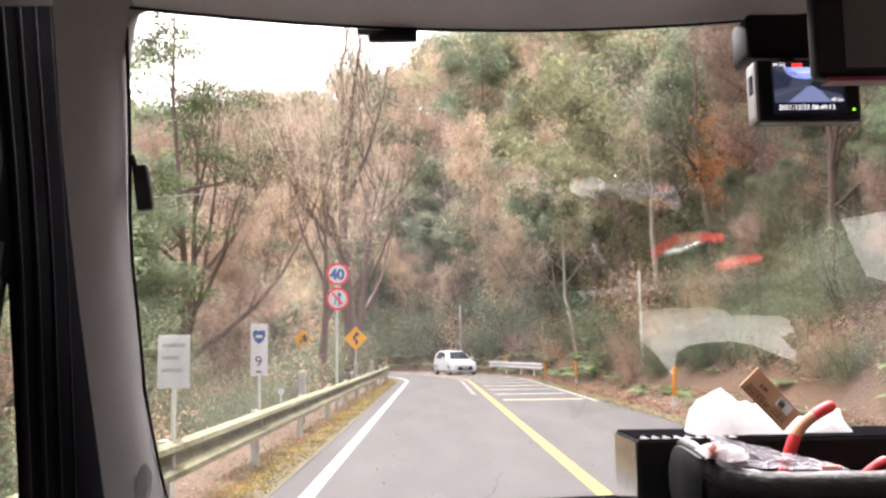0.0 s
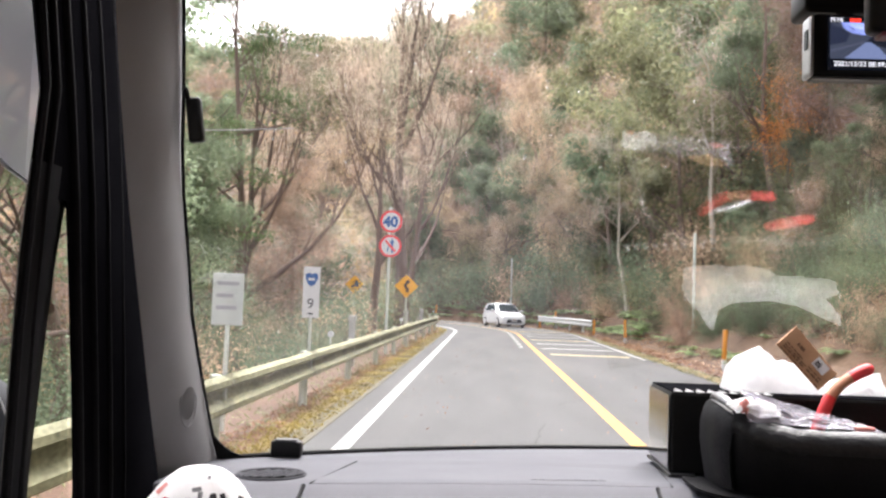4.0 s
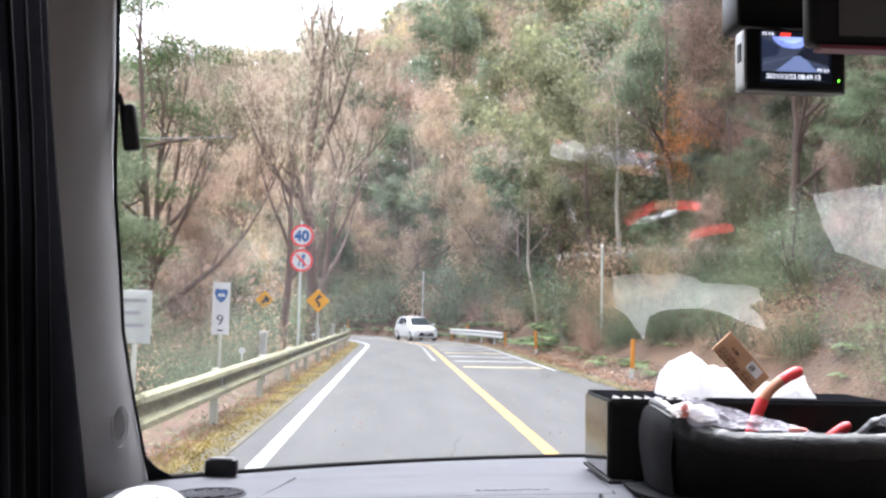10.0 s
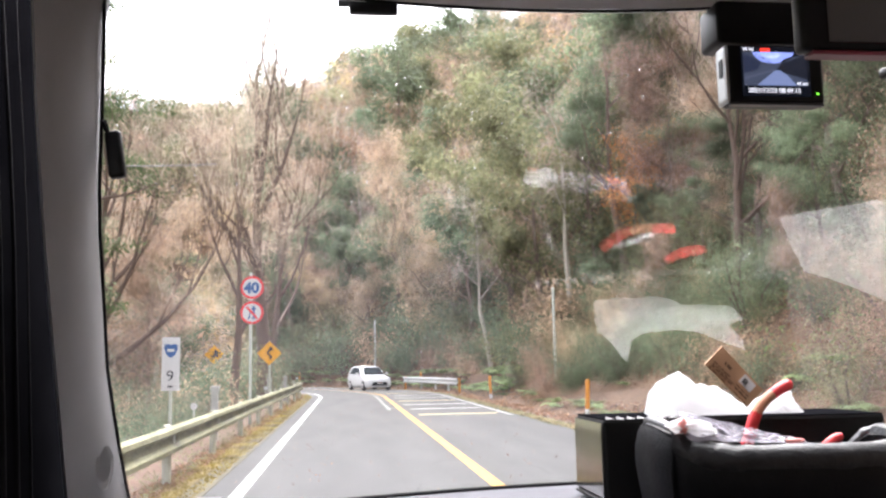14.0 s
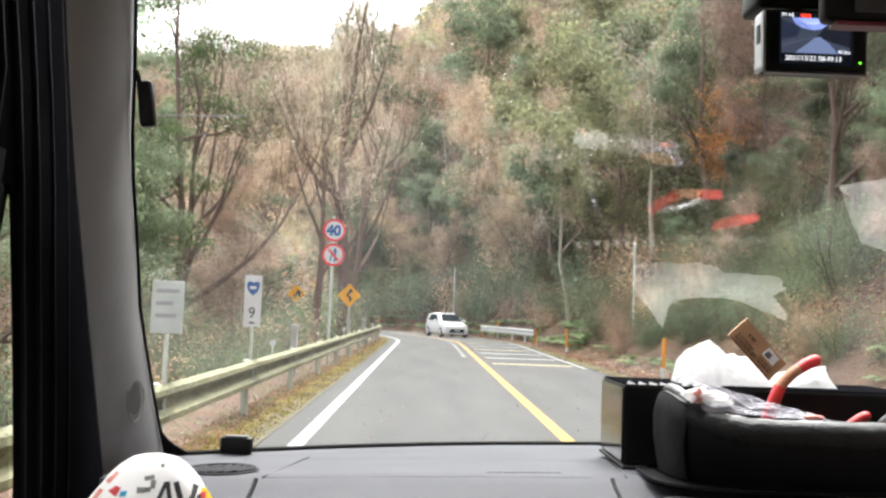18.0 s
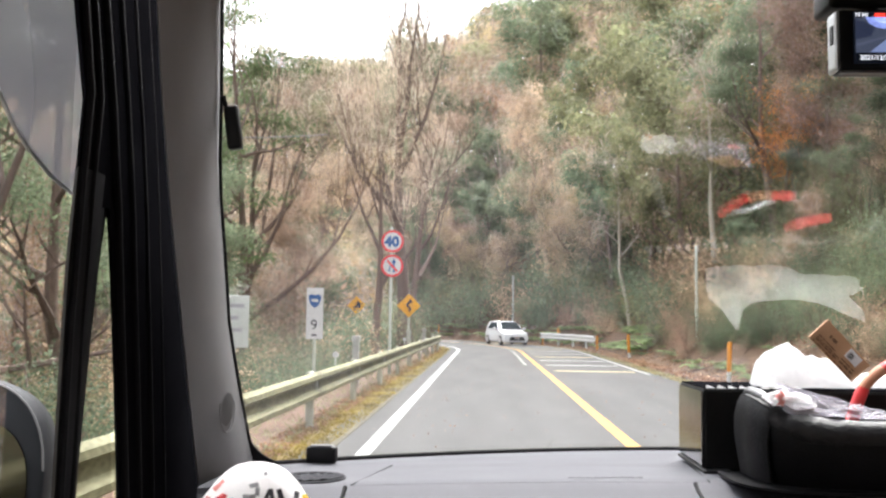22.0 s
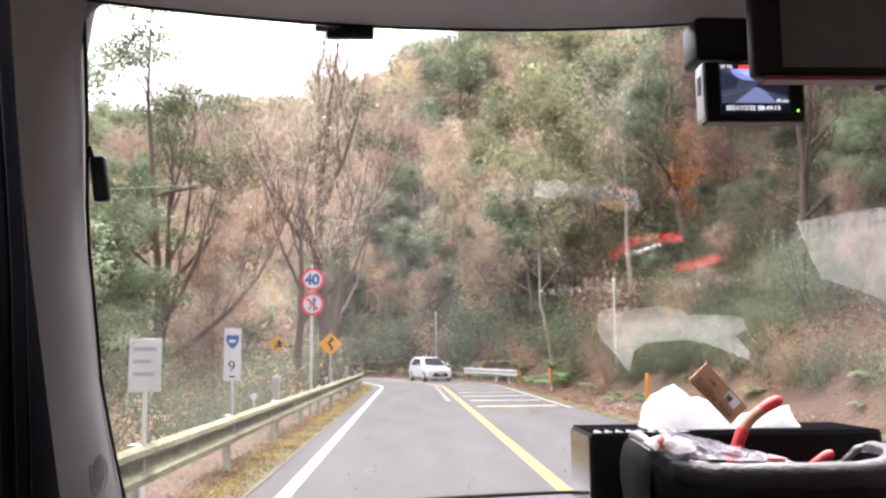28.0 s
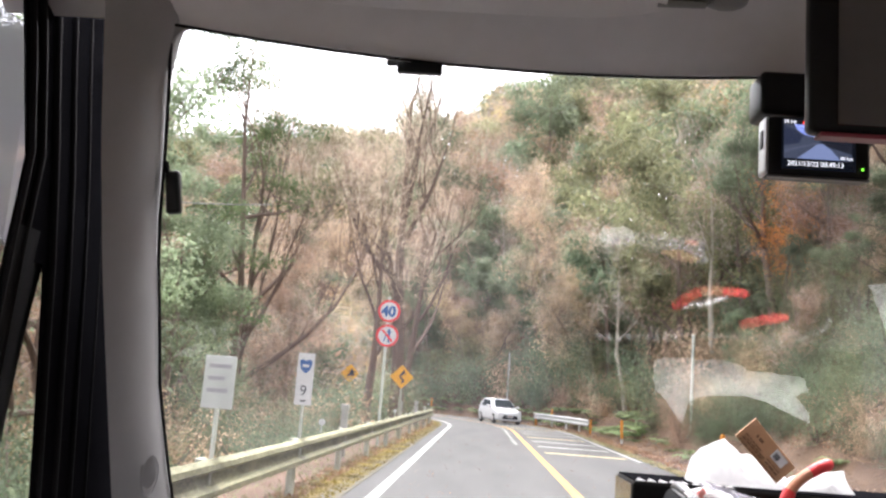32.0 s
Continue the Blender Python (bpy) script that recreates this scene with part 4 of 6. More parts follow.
def band_ring(a):
    zr = rim_z(a) + 0.002 * noise.noise(Vector((math.cos(a) * 7, math.sin(a) * 7, 5)))
    w = 0.0018 * noise.noise(Vector((math.cos(a) * 13, math.sin(a) * 13, 2)))
    return [tray_pt(a, k, z) for k, z in ((0.0070, zr - 0.024), (0.0098 + w, zr - 0.015), (0.0090 + w, zr - 0.008), (0.0055 + w, zr - 0.001), (0.0, zr + 0.004), (-0.009, zr + 0.0065), (-0.018, zr + 0.003), (-0.022, zr - 0.006))]


part("padded_edge", loft([band_ring(a) for a in np.linspace(math.pi * 1.17, math.pi * 2.06, 60)], closed=False), M_SHEEN, tray, "padded front edge with a soft sheen", smooth=True)
part("rim", tube([tray_pt(a, -0.008 + 0.0015 * noise.noise(Vector((math.cos(a) * 9, math.sin(a) * 9, 3))), rim_z(a) - 0.002 + 0.002 * noise.noise(Vector((math.cos(a) * 7, math.sin(a) * 7, 5)))) for a in np.linspace(0, 2 * math.pi, 121)], [0.0078 + 0.0018 * noise.noise(Vector((math.cos(a) * 11, math.sin(a) * 11, 8))) for a in np.linspace(0, 2 * math.pi, 121)], 12), M_RIM, tray, "worn padded rim with sky sheen put into its grey", smooth=True)
end_rows = [[tray_pt(a, k, (1.258 + (rim_z(a) - 0.006 - 1.258) * t)) for t, k in ((0, 0.0045), (0.25, 0.0085), (0.5, 0.0115), (0.75, 0.0115), (0.93, 0.0075), (1, 0.004))] for a in np.linspace(math.pi * 0.78, math.pi * 1.165, 20)]
part("end_panel", loft(end_rows, closed=False), M_END, tray, "black leather end, greyed as if lit", smooth=True)
part("stitching", tube([tray_pt(math.pi * 1.17, k + 0.003, z) for k, z in ((0.005, 1.262), (0.0085, 1.285), (0.0100, 1.305), (0.006, 1.326), (-0.004, 1.334))], 0.0016, 6), M_BLACK, tray, "raised seam", smooth=True)
part("skirt", slab([tray_pt(a, 0.012 + 0.02 * max(0, -math.cos(a)), 1.2535) for a in np.linspace(math.pi * 0.95, math.pi * 1.6, 24)] + [tray_pt(a, -0.02, 1.2535) for a in np.linspace(math.pi * 1.6, math.pi * 0.95, 24)], (0, 0, 0.003)), M_LEATHER, tray, "loose leatherette flap")

tag = thing("cardboard_tag", (0.45, 1.15, 1.38), "brown printed cardboard tag leaning in the tray", "tag")
c_top, c_left, c_low, c_right = (Vector(p) for p in ((0.4305, 1.156, 1.4565), (0.4045, 1.152, 1.4335), (0.4525, 1.142, 1.379), (0.477, 1.146, 1.400)))
part("board", slab([c_top, c_left, c_low, c_right], (0.0008, 0.004, 0.0008)), M_CARD, tag)


def on_tag(u, v):
    """u along the tag from its free end, v across; just off its face."""
    return c_left.lerp(c_low, u).lerp(c_top.lerp(c_right, u), v) + Vector((-0.0003, -0.0012, -0.0003))


def tag_patch(name, u0, u1, v0, v1, mat, off=0.0):
    o = Vector((0, -off, 0))
    part(name, slab([on_tag(u0, v0) + o, on_tag(u1, v0) + o, on_tag(u1, v1) + o, on_tag(u0, v1) + o], (0, 0.001, 0)), mat, tag)


tag_patch("label", 0.60, 0.86, 0.52, 0.92, M_PAPER)
for k in range(5):
    tag_patch("bar", 0.63 + 0.022 * k, 0.64 + 0.022 * k, 0.58, 0.80, M_INK, 0.0008)
rngt = random.Random(8)
for v0, v1, ua, ub in ((0.05, 0.09, 0.06, 0.94), (0.17, 0.22, 0.08, 0.55), (0.26, 0.30, 0.08, 0.62), (0.36, 0.40, 0.08, 0.48), (0.58, 0.70, 0.22, 0.42), (0.20, 0.27, 0.62, 0.92), (0.34, 0.38, 0.60, 0.90)):
    u = ua
    while u < ub - 0.03:
        w = min(rngt.uniform(0.03, 0.13), ub - u)
        tag_patch("print_bar", u, u + w, v0, v1, M_FAINT)
        u += w + 0.025


def arc_pts(a, m, b, n=9):
    a, m, b = Vector(a), Vector(m), Vector(b)
    return [(1 - t) ** 2 * a + 2 * t * (1 - t) * m + t * t * b for t in np.linspace(0, 1, n)]


pl = thing("pliers", (0.45, 1.14, 1.27), "red-handled pliers standing in the tray", "pliers")
part("grip", tube(arc_pts((0.5409, 1.1970, 1.4064), (0.5247, 1.1939, 1.4017), (0.5091, 1.1908, 1.3913)), [0.0045, 0.0075, 0.008, 0.008, 0.0078, 0.0076, 0.0075, 0.0075, 0.007], 14), M_RED, pl, "red grip end", smooth=True)
part("sleeve", tube(arc_pts((0.5101, 1.1902, 1.3923), (0.4944, 1.1866, 1.3839), (0.4829, 1.1845, 1.3672)), 0.0072, 14), M_TAN, pl, "tan middle sleeve", smooth=True)
part("grip", tube(arc_pts((0.4835, 1.1840, 1.3683), (0.4714, 1.1803, 1.3474), (0.4589, 1.1824, 1.2930), 11), 0.0080, 14), M_RED, pl, "red grip", smooth=True)
part("grip", tube(arc_pts((0.6080, 1.1979, 1.3365), (0.5920, 1.1979, 1.3285), (0.5600, 1.2060, 1.2990)), [0.004, 0.0068, 0.0075, 0.0075, 0.0075, 0.0075, 0.0075, 0.0075, 0.006], 14), M_RED, pl, "red grip end", smooth=True)
part("jaw", tube([(0.5529, 1.1594, 1.2982), (0.5111, 1.1699, 1.2773), (0.4589, 1.1824, 1.2909)], 0.006, 10), M_SILVER, pl, "steel jaw", smooth=True)

M_GLINT = surface("film_glint", (0.75, 0.74, 0.80), (0.9, 0.89, 0.94), 0.2, 60, 0, 0, 300)
pb = thing("plastic_bag", (0.40, 1.09, 1.33), "crumpled clear plastic bag hanging over the tray rim", "plastic bag")


def film(u, v):
    zb = 1.344 - 0.008 * u
    zt = 1.378 - 0.040 * u
    x = 0.356 + 0.158 * u + 0.003 * noise.noise(Vector((u * 4, v * 4, 2)))
    y = 1.093 + 0.034 * v + 0.006 * noise.noise(Vector((u * 6, v * 3, 5))) + 0.004 * abs(noise.noise(Vector((u * 11, v * 5, 3))))
    return Vector((x, y, zb + (zt - zb) * v + 0.002 * noise.noise(Vector((u * 8, v * 4, 9)))))


part("film", pane_grid(film, 64, 36), M_FILM, pb, "clear crinkled film", smooth=True)
# Near-white threads put the highlights on the film's creases into colour.
for k in range(9):
    u0, v0 = 0.08 + 0.095 * k, 0.15 + 0.6 * ((k * 0.37) % 1)
    crease = [film(min(1, u0 + 0.022 * j), min(1, max(0, v0 + 0.05 * j * math.sin(k * 2.4)))) + Vector((0, -0.0008, 0.0012)) for j in range(5)]
    part("crease", tube(crease, [0.0003, 0.0008, 0.0009, 0.0007, 0.0003], 5), M_GLINT, pb, "pale thread for a highlight on a film crease")
part("fold", merge(crumple(0.356, 1.112, 1.3605, 0.016, 0.012, 0.010, 12, 0.6, 1, 3), crumple(0.376, 1.106, 1.3555, 0.017, 0.010, 0.010, 13, 0.6, 1, 3)), M_TISSUE, pb, "white and pink printed fold", smooth=True)
part("print_patch", crumple(0.492, 1.099, 1.3395, 0.013, 0.004, 0.004, 15, 0.4, 1, 2), M_PINK, pb, "pink printed patch", smooth=True)
part("print_patch", crumple(0.353, 1.104, 1.3605, 0.006, 0.005, 0.009, 14, 0.4, 1, 2), M_PINK, pb, "pink printed patch", smooth=True)

def paper(u, v):
    a, b, c, d = Vector((0.745, 1.100, 1.2535)), Vector((0.98, 1.060, 1.2535)), Vector((0.98, 1.235, 1.2535)), Vector((0.787, 1.190, 1.2535))
    p = a.lerp(b, u).lerp(d.lerp(c, u), v)
    p.z += 0.010 * (1 - v) ** 2 + 0.004 * abs(noise.noise(Vector((u * 4, v * 3, 6))))
    return p


ps = thing("paper_sheet", (0.86, 1.15, 1.252), "loose white paper lying on the dashboard beside the tray", "paper")
part("sheet", pane_grid(paper, 14, 10), M_TISSUE, ps, smooth=True)

# paper-wrapped snack bag beside the pillar
bag = thing("snack_bag", (-0.206, 0.80, 1.10), "crumpled white snack bag with coloured print", "snack bag")
BZ = [1.10, 1.20, 1.24, 1.269, 1.285, 1.301, 1.311, 1.3165, 1.319]
BW = [0.070, 0.066, 0.059, 0.054, 0.048, 0.038, 0.028, 0.019, 0.009]


def bag_pt(a, z, lift=0.0):
    w = float(np.interp(z, BZ, BW))
    f = 1 + 0.10 * noise.noise(Vector((math.cos(a) * 2.6, math.sin(a) * 2.6, z * 26))) + 0.06 * abs(noise.noise(Vector((math.cos(a) * 6, math.sin(a) * 6, z * 60)))) + 0.03 * abs(math.sin(a * 5 + z * 50))
    return Vector((-0.206 + (w * f + lift) * math.cos(a), 0.80 + (0.72 * w * f + lift) * math.sin(a), z))


part("wrapper", loft([[bag_pt(a, z) for a in np.linspace(0, 2 * math.pi, 48, endpoint=False)] for z in np.interp(np.linspace(0, 8, 26), range(9), BZ)]), M_WRAP, bag, smooth=True)


def bag_print(pts, mat, label=""):
    """A printed patch: corners as sideways offset and drop from the top, in metres."""
    corners = []
    n = len(pts)
    cx, cd = sum(p[0] for p in pts) / n, sum(p[1] for p in pts) / n
    for k in range(n):
        (x0, d0), (x1, d1) = pts[k], pts[(k + 1) % n]
        for t in (0, 0.33, 0.67):
            x, z = x0 + (x1 - x0) * t, 1.327 - (d0 + (d1 - d0) * t)
            w = float(np.interp(z, BZ, BW))
            corners.append(bag_pt(4.90 + math.asin(max(-0.95, min(0.95, x / w))), z, 0.0012))
    bm = bmesh.new()
    vs = [bm.verts.new(p) for p in corners]
    w = float(np.interp(1.327 - cd, BZ, BW))
    mid = bm.verts.new(bag_pt(4.90 + math.asin(max(-0.95, min(0.95, cx / w))), 1.327 - cd, 0.0016))
    for p, q in zip(vs, vs[1:] + vs[:1]):
        bm.faces.new((p, q, mid))
    part("print", bm, mat, bag, label)


M_GREYP = surface("grey_print", (0.22, 0.22, 0.23), (0.3, 0.3, 0.31), 0.5, 40, 0, 0, 300)
for pts, m in (([(-0.001, 0.049), (0.003, 0.049), (0.013, 0.026), (0.0095, 0.026)], M_INK), ([(0.010, 0.026), (0.014, 0.026), (0.019, 0.049), (0.0152, 0.049)], M_INK),
               ([(0.004, 0.040), (0.016, 0.038), (0.016, 0.0415), (0.004, 0.0435)], M_INK), ([(0.0165, 0.027), (0.020, 0.026), (0.028, 0.047), (0.025, 0.049)], M_INK),
               ([(0.032, 0.029), (0.0355, 0.031), (0.029, 0.049), (0.0255, 0.049)], M_INK), ([(0.0345, 0.037), (0.0375, 0.038), (0.036, 0.049), (0.0325, 0.049)], M_INK),
               ([(-0.006, 0.022), (0.001, 0.0205), (0.002, 0.0235), (-0.005, 0.025)], M_GREYP), ([(-0.001, 0.024), (0.003, 0.0245), (0.002, 0.031), (-0.001, 0.030)], M_GREYP),
               ([(-0.011, 0.030), (0.000, 0.0295), (-0.001, 0.033), (-0.011, 0.0345)], M_GREYP), ([(-0.046, 0.046), (-0.030, 0.040), (-0.014, 0.0415), (-0.012, 0.051), (-0.044, 0.052)], M_YEL),
               ([(-0.012, 0.042), (-0.003, 0.041), (0.000, 0.046), (-0.004, 0.052), (-0.012, 0.051)], M_YEL), ([(0.037, 0.033), (0.043, 0.034), (0.047, 0.046), (0.043, 0.050), (0.039, 0.042)], M_YEL),
               ([(0.0365, 0.036), (0.041, 0.036), (0.042, 0.041), (0.0375, 0.042)], M_RED), ([(-0.034, 0.035), (-0.027, 0.030), (-0.023, 0.031), (-0.026, 0.038)], M_RED),
               ([(-0.0235, 0.034), (-0.018, 0.033), (-0.019, 0.037), (-0.0235, 0.038)], M_BLUE), ([(-0.049, 0.047), (-0.040, 0.034), (-0.0375, 0.035), (-0.045, 0.049)], M_PINK),
               ([(-0.036, 0.028), (-0.028, 0.020), (-0.0265, 0.0215), (-0.034, 0.030)], M_PINK), ([(0.006, 0.013), (0.0085, 0.013), (0.0085, 0.0155), (0.006, 0.0155)], M_GREYP)):
    bag_print(pts, m)

# ---------- dash camera, mirror, visor, clips ----------
M_DIMS = surface("dark_silver", (0.06, 0.06, 0.065), (0.10, 0.10, 0.105), 0.4, 30, 0.3, 0, 300)
dc = thing("dash_camera", (0.45, 1.03, 1.86), "black dash camera with a lit screen hanging from the windscreen", "dash camera")
part("body", box(0.394, 0.513, 1.010, 1.040, 1.736, 1.809, 0.006, 3), M_BLACKP, dc, smooth=True)
part("side_band", box(0.3915, 0.397, 1.011, 1.039, 1.738, 1.807, 0.004), M_SILVER, dc, "silver side band")
part("side_port", box(0.3905, 0.392, 1.018, 1.028, 1.77, 1.792, 0.0005), M_BLACKP, dc)
part("lower_band", box(0.396, 0.511, 1.010, 1.020, 1.7345, 1.7375, 0.001), M_DIMS, dc, "dark underside strip")
SY = 1.0092
part("screen", box(0.4105, 0.4945, SY - 0.0004, SY + 0.003, 1.7445, 1.8045), glow("screen_dark", (0.006, 0.008, 0.014), 0.10), dc, "lit screen with the road picture")


def screen_patch(name, pts, mat):
    part(name, slab([(x, SY - 0.0008, z) for x, z in pts], (0, 0.0003, 0)), mat, dc)


screen_patch("screen_hill", [(0.4125, 1.757), (0.4905, 1.757), (0.4905, 1.797), (0.475, 1.7925), (0.468, 1.789), (0.461, 1.7855), (0.449, 1.785), (0.440, 1.790), (0.430, 1.797), (0.4125, 1.7975)], glow("screen_hills", (0.045, 0.055, 0.085), 0.19))
screen_patch("screen_sky", [(0.424, 1.798), (0.428, 1.791), (0.436, 1.786), (0.449, 1.784), (0.458, 1.7855), (0.464, 1.790), (0.4735, 1.7935), (0.476, 1.798)], glow("screen_blue", (0.20, 0.26, 0.62), 0.26))
screen_patch("screen_cloud", [(0.432, 1.798), (0.437, 1.7925), (0.450, 1.790), (0.458, 1.793), (0.460, 1.798)], glow("screen_pale_sky", (0.36, 0.44, 0.85), 0.26))
part("screen_grove", slab([(x, SY - 0.0011, z) for x, z in [(0.452, 1.776), (0.4905, 1.765), (0.4905, 1.7965), (0.478, 1.7915), (0.470, 1.7875), (0.460, 1.7845)]], (0, 0.0003, 0)), glow("screen_dark_trees", (0.012, 0.014, 0.022), 0.19), dc)
part("screen_grove", slab([(x, SY - 0.0011, z) for x, z in [(0.4125, 1.772), (0.430, 1.776), (0.434, 1.785), (0.424, 1.792), (0.4125, 1.796)]], (0, 0.0003, 0)), glow("screen_left_trees", (0.020, 0.026, 0.05), 0.19), dc)
part("screen_road", slab([(x, SY - 0.0012, z) for x, z in [(0.428, 1.7575), (0.477, 1.7575), (0.466, 1.770), (0.457, 1.776), (0.4515, 1.776)]], (0, 0.0003, 0)), glow("screen_grey_blue", (0.14, 0.18, 0.32), 0.21), dc)
part("screen_rail", slab([(x, SY - 0.0012, z) for x, z in [(0.4135, 1.764), (0.450, 1.7755), (0.450, 1.777), (0.4135, 1.767)]], (0, 0.0003, 0)), glow("screen_pale", (0.06, 0.07, 0.11), 0.21), dc)
part("record_mark", box(0.434, 0.446, SY - 0.0014, SY - 0.0008, 1.7985, 1.8025), glow("screen_red", (0.9, 0.05, 0.03), 0.240), dc)
part("status_light", box(0.5015, 0.5035, SY - 0.001, SY + 0.002, 1.7475, 1.7495), glow("green_led", (0.2, 1.0, 0.05), 0.360), dc, "small green status light")


def words(text, x, y, z, size, mat, parent, name="lettering", turn=(90, 0, 0), bold=0.0):
    cu = bpy.data.curves.new(name, "FONT")
    cu.body, cu.size, cu.extrude, cu.offset = text, size, 0.0001, size * bold
    ob = new(name, cu)
    dg = bpy.context.evaluated_depsgraph_get()
    me = bpy.data.meshes.new_from_object(ob.evaluated_get(dg))
    bpy.data.objects.remove(ob)
    me.materials.clear()
    me.materials.append(mat)
    ob = new(name, me)
    ob.parent = parent
    ob.location = Vector((x, y, z)) - ORIGIN[parent.name]
    ob.rotation_euler = [radians(a) for a in turn]
    return ob


M_TEXT = glow("screen_white", (0.85, 0.88, 0.95), 0.240)
words("2021/12/22 08:49:13", 0.4165, SY - 0.0014, 1.7487, 0.0078, M_TEXT, dc)
words("M Hi", 0.4125, SY - 0.0014, 1.7985, 0.007, M_TEXT, dc)
words("40 km", 0.4765, SY - 0.0014, 1.7580, 0.0058, M_TEXT, dc)
part("mount", box(0.390, 0.500, 1.022, 1.078, 1.8150, 1.868, 0.006, 3), M_BLACKP, dc, "black mounting block", smooth=True)
part("ball_joint", tube([(0.44, 1.035, 1.80), (0.44, 1.04, 1.82)], 0.010, 12), M_BLACKP, dc, smooth=True)
ta = thing("toll_antenna", (0.69, 1.12, 1.812), "small dark grey toll antenna stuck to the windscreen", "antenna")
part("body", box(0.655, 0.732, 1.098, 1.126, 1.806, 1.819, 0.004, 3), M_BLACKP, ta, smooth=True)
part("underside", box(0.662, 0.725, 1.101, 1.123, 1.8035, 1.8062, 0.001), M_GREYP, ta, "pale grey underside")
part("lead", tube([(0.730, 1.115, 1.813), (0.76, 1.11, 1.83), (0.80, 1.09, 1.86)], 0.0015, 6), M_BLACK, ta, smooth=True)
part("cable", tube([(0.505, 1.035, 1.78), (0.53, 1.06, 1.79), (0.55, 1.08, 1.82), (0.57, 1.08, 1.85)], 0.002, 6), M_BLACK, dc, smooth=True)

rv = thing("rear_view_mirror", (0.50, 0.80, 1.90), "large black-framed rear-view mirror under the headliner", "mirror")
part("frame", box(0.362, 0.700, 0.779, 0.800, 1.717, 1.858, 0.006, 3), M_BLACKP, rv, smooth=True)
part("glass", box(0.3855, 0.690, 0.7765, 0.7795, 1.7235, 1.846, 0.001), m_dim, rv, "mirror glass")
part("lower_strip", box(0.372, 0.695, 0.781, 0.798, 1.7135, 1.7175, 0.001), surface("dark_red_strip", (0.16, 0.02, 0.035), (0.22, 0.03, 0.05), 0.4, 20, 0, 0, 200), rv, "dark red lower edge")
part("stem", tube([(0.53, 0.80, 1.80), (0.53, 0.84, 1.88), (0.53, 0.87, 1.925)], 0.012, 12), M_BLACKP, rv, smooth=True)

sv = thing("sun_visor", (0.05, 0.87, 1.91), "grey fabric sun visor folded up against the headliner", "sun visor")
rings = []
for x in np.linspace(-0.17, 0.245, 22):
    dy = 0.028 * (abs(x - 0.035) / 0.205) ** 5
    rings.append([(x, 0.905 - dy, 1.868), (x, 0.911 - dy, 1.874), (x, 0.906 - dy, 1.884), (x, 0.74, 1.925), (x, 0.73, 1.915), (x, 0.74, 1.902)])
part("panel", loft(rings), M_LINER, sv, smooth=True)
part("rod", tube([(0.236, 0.868, 1.874), (0.262, 0.866, 1.874), (0.285, 0.868, 1.876)], [0.005, 0.0055, 0.006], 10), M_TRIM, sv, "grey visor rod", smooth=True)
part("slot", box(0.247, 0.292, 0.853, 0.872, 1.874, 1.884, 0.002), M_BLACKP, sv)
part("clip_base", crumple(0.306, 0.868, 1.880, 0.023, 0.016, 0.010, 2, 0.04, 1, 3), M_TRIM, sv, "rounded grey clip base", smooth=True)

tc_ = thing("cable_clip", (-0.02, 1.01, 1.84), "flat black antenna unit at the top of the windscreen", "antenna")
part("body", box(-0.047, 0.008, 1.008, 1.020, 1.8345, 1.8495, 0.003), M_BLACKP, tc_, smooth=True)
part("tab", box(-0.060, -0.010, 1.010, 1.018, 1.8435, 1.8525, 0.002), M_BLACKP, tc_)
ac = thing("antenna_unit", (-0.292, 0.997, 1.67), "small black antenna unit stuck beside the pillar", "antenna")
part("body", box(-0.303, -0.286, 0.990, 1.004, 1.640, 1.6915, 0.004, 3, (0, -8, 0)), M_BLACKP, ac, smooth=True)
part("lead", tube([(-0.302, 0.992, 1.688), (-0.305, 0.990, 1.70), (-0.309, 0.988, 1.70)], 0.003, 6), M_BLACK, ac, smooth=True)
v_a = (1.667 - 1.247) / 0.6
part("element", tube([screen_at(u, v_a + 0.004 * k) + Vector((0, -0.002, 0)) for k, u in enumerate(np.linspace(0.004, 0.068, 8))], 0.0007, 6), M_TRIM, ac, "thin pale antenna film")

# ---------- raindrops on the windscreen ----------
rngd = random.Random(5)
bm = bmesh.new()
for _ in range(125):
    u = 0.02 + 0.38 * rngd.random()
    v = 0.66 + 0.25 * rngd.random() ** 1.3
    c = screen_at(u, v) + Vector((0, 0.001, 0))
    r = rngd.uniform(0.0005, 0.0014)
    one = bmesh.new()
    bmesh.ops.create_icosphere(one, subdivisions=2, radius=r)
    bmesh.ops.scale(one, vec=(1, 0.5, rngd.uniform(0.9, 1.3)), verts=one.verts)
    bmesh.ops.translate(one, vec=c, verts=one.verts)
    bm = merge(bm, one)
drops = part("raindrops", bm, m_drop, smooth=True)
tagged(drops, "small raindrops clinging to the upper windscreen", "raindrops", kind="stuff")

# ---------- guardrail ----------
SR = -3.98
rail = thing("guardrail", (0, 0, 0), "mossy galvanised W-beam guardrail on steel posts", "guardrail")
WPROF = [(0.0, 0.0), (-0.058, 0.035), (-0.064, 0.085), (0.008, 0.125), (0.022, 0.175), (0.008, 0.225), (-0.064, 0.265), (-0.058, 0.315), (0.0, 0.35)]


def rail_ring(u, side=1):
    p, n = road_frame(u)
    base = [p + n * (SR - dx) + Vector((0, 0, 0.40 + dz)) for dx, dz in WPROF]
    back = [p + n * (SR - dx - 0.006) + Vector((0, 0, 0.40 + dz)) for dx, dz in reversed(WPROF)]
    return base + back


L = 4.0
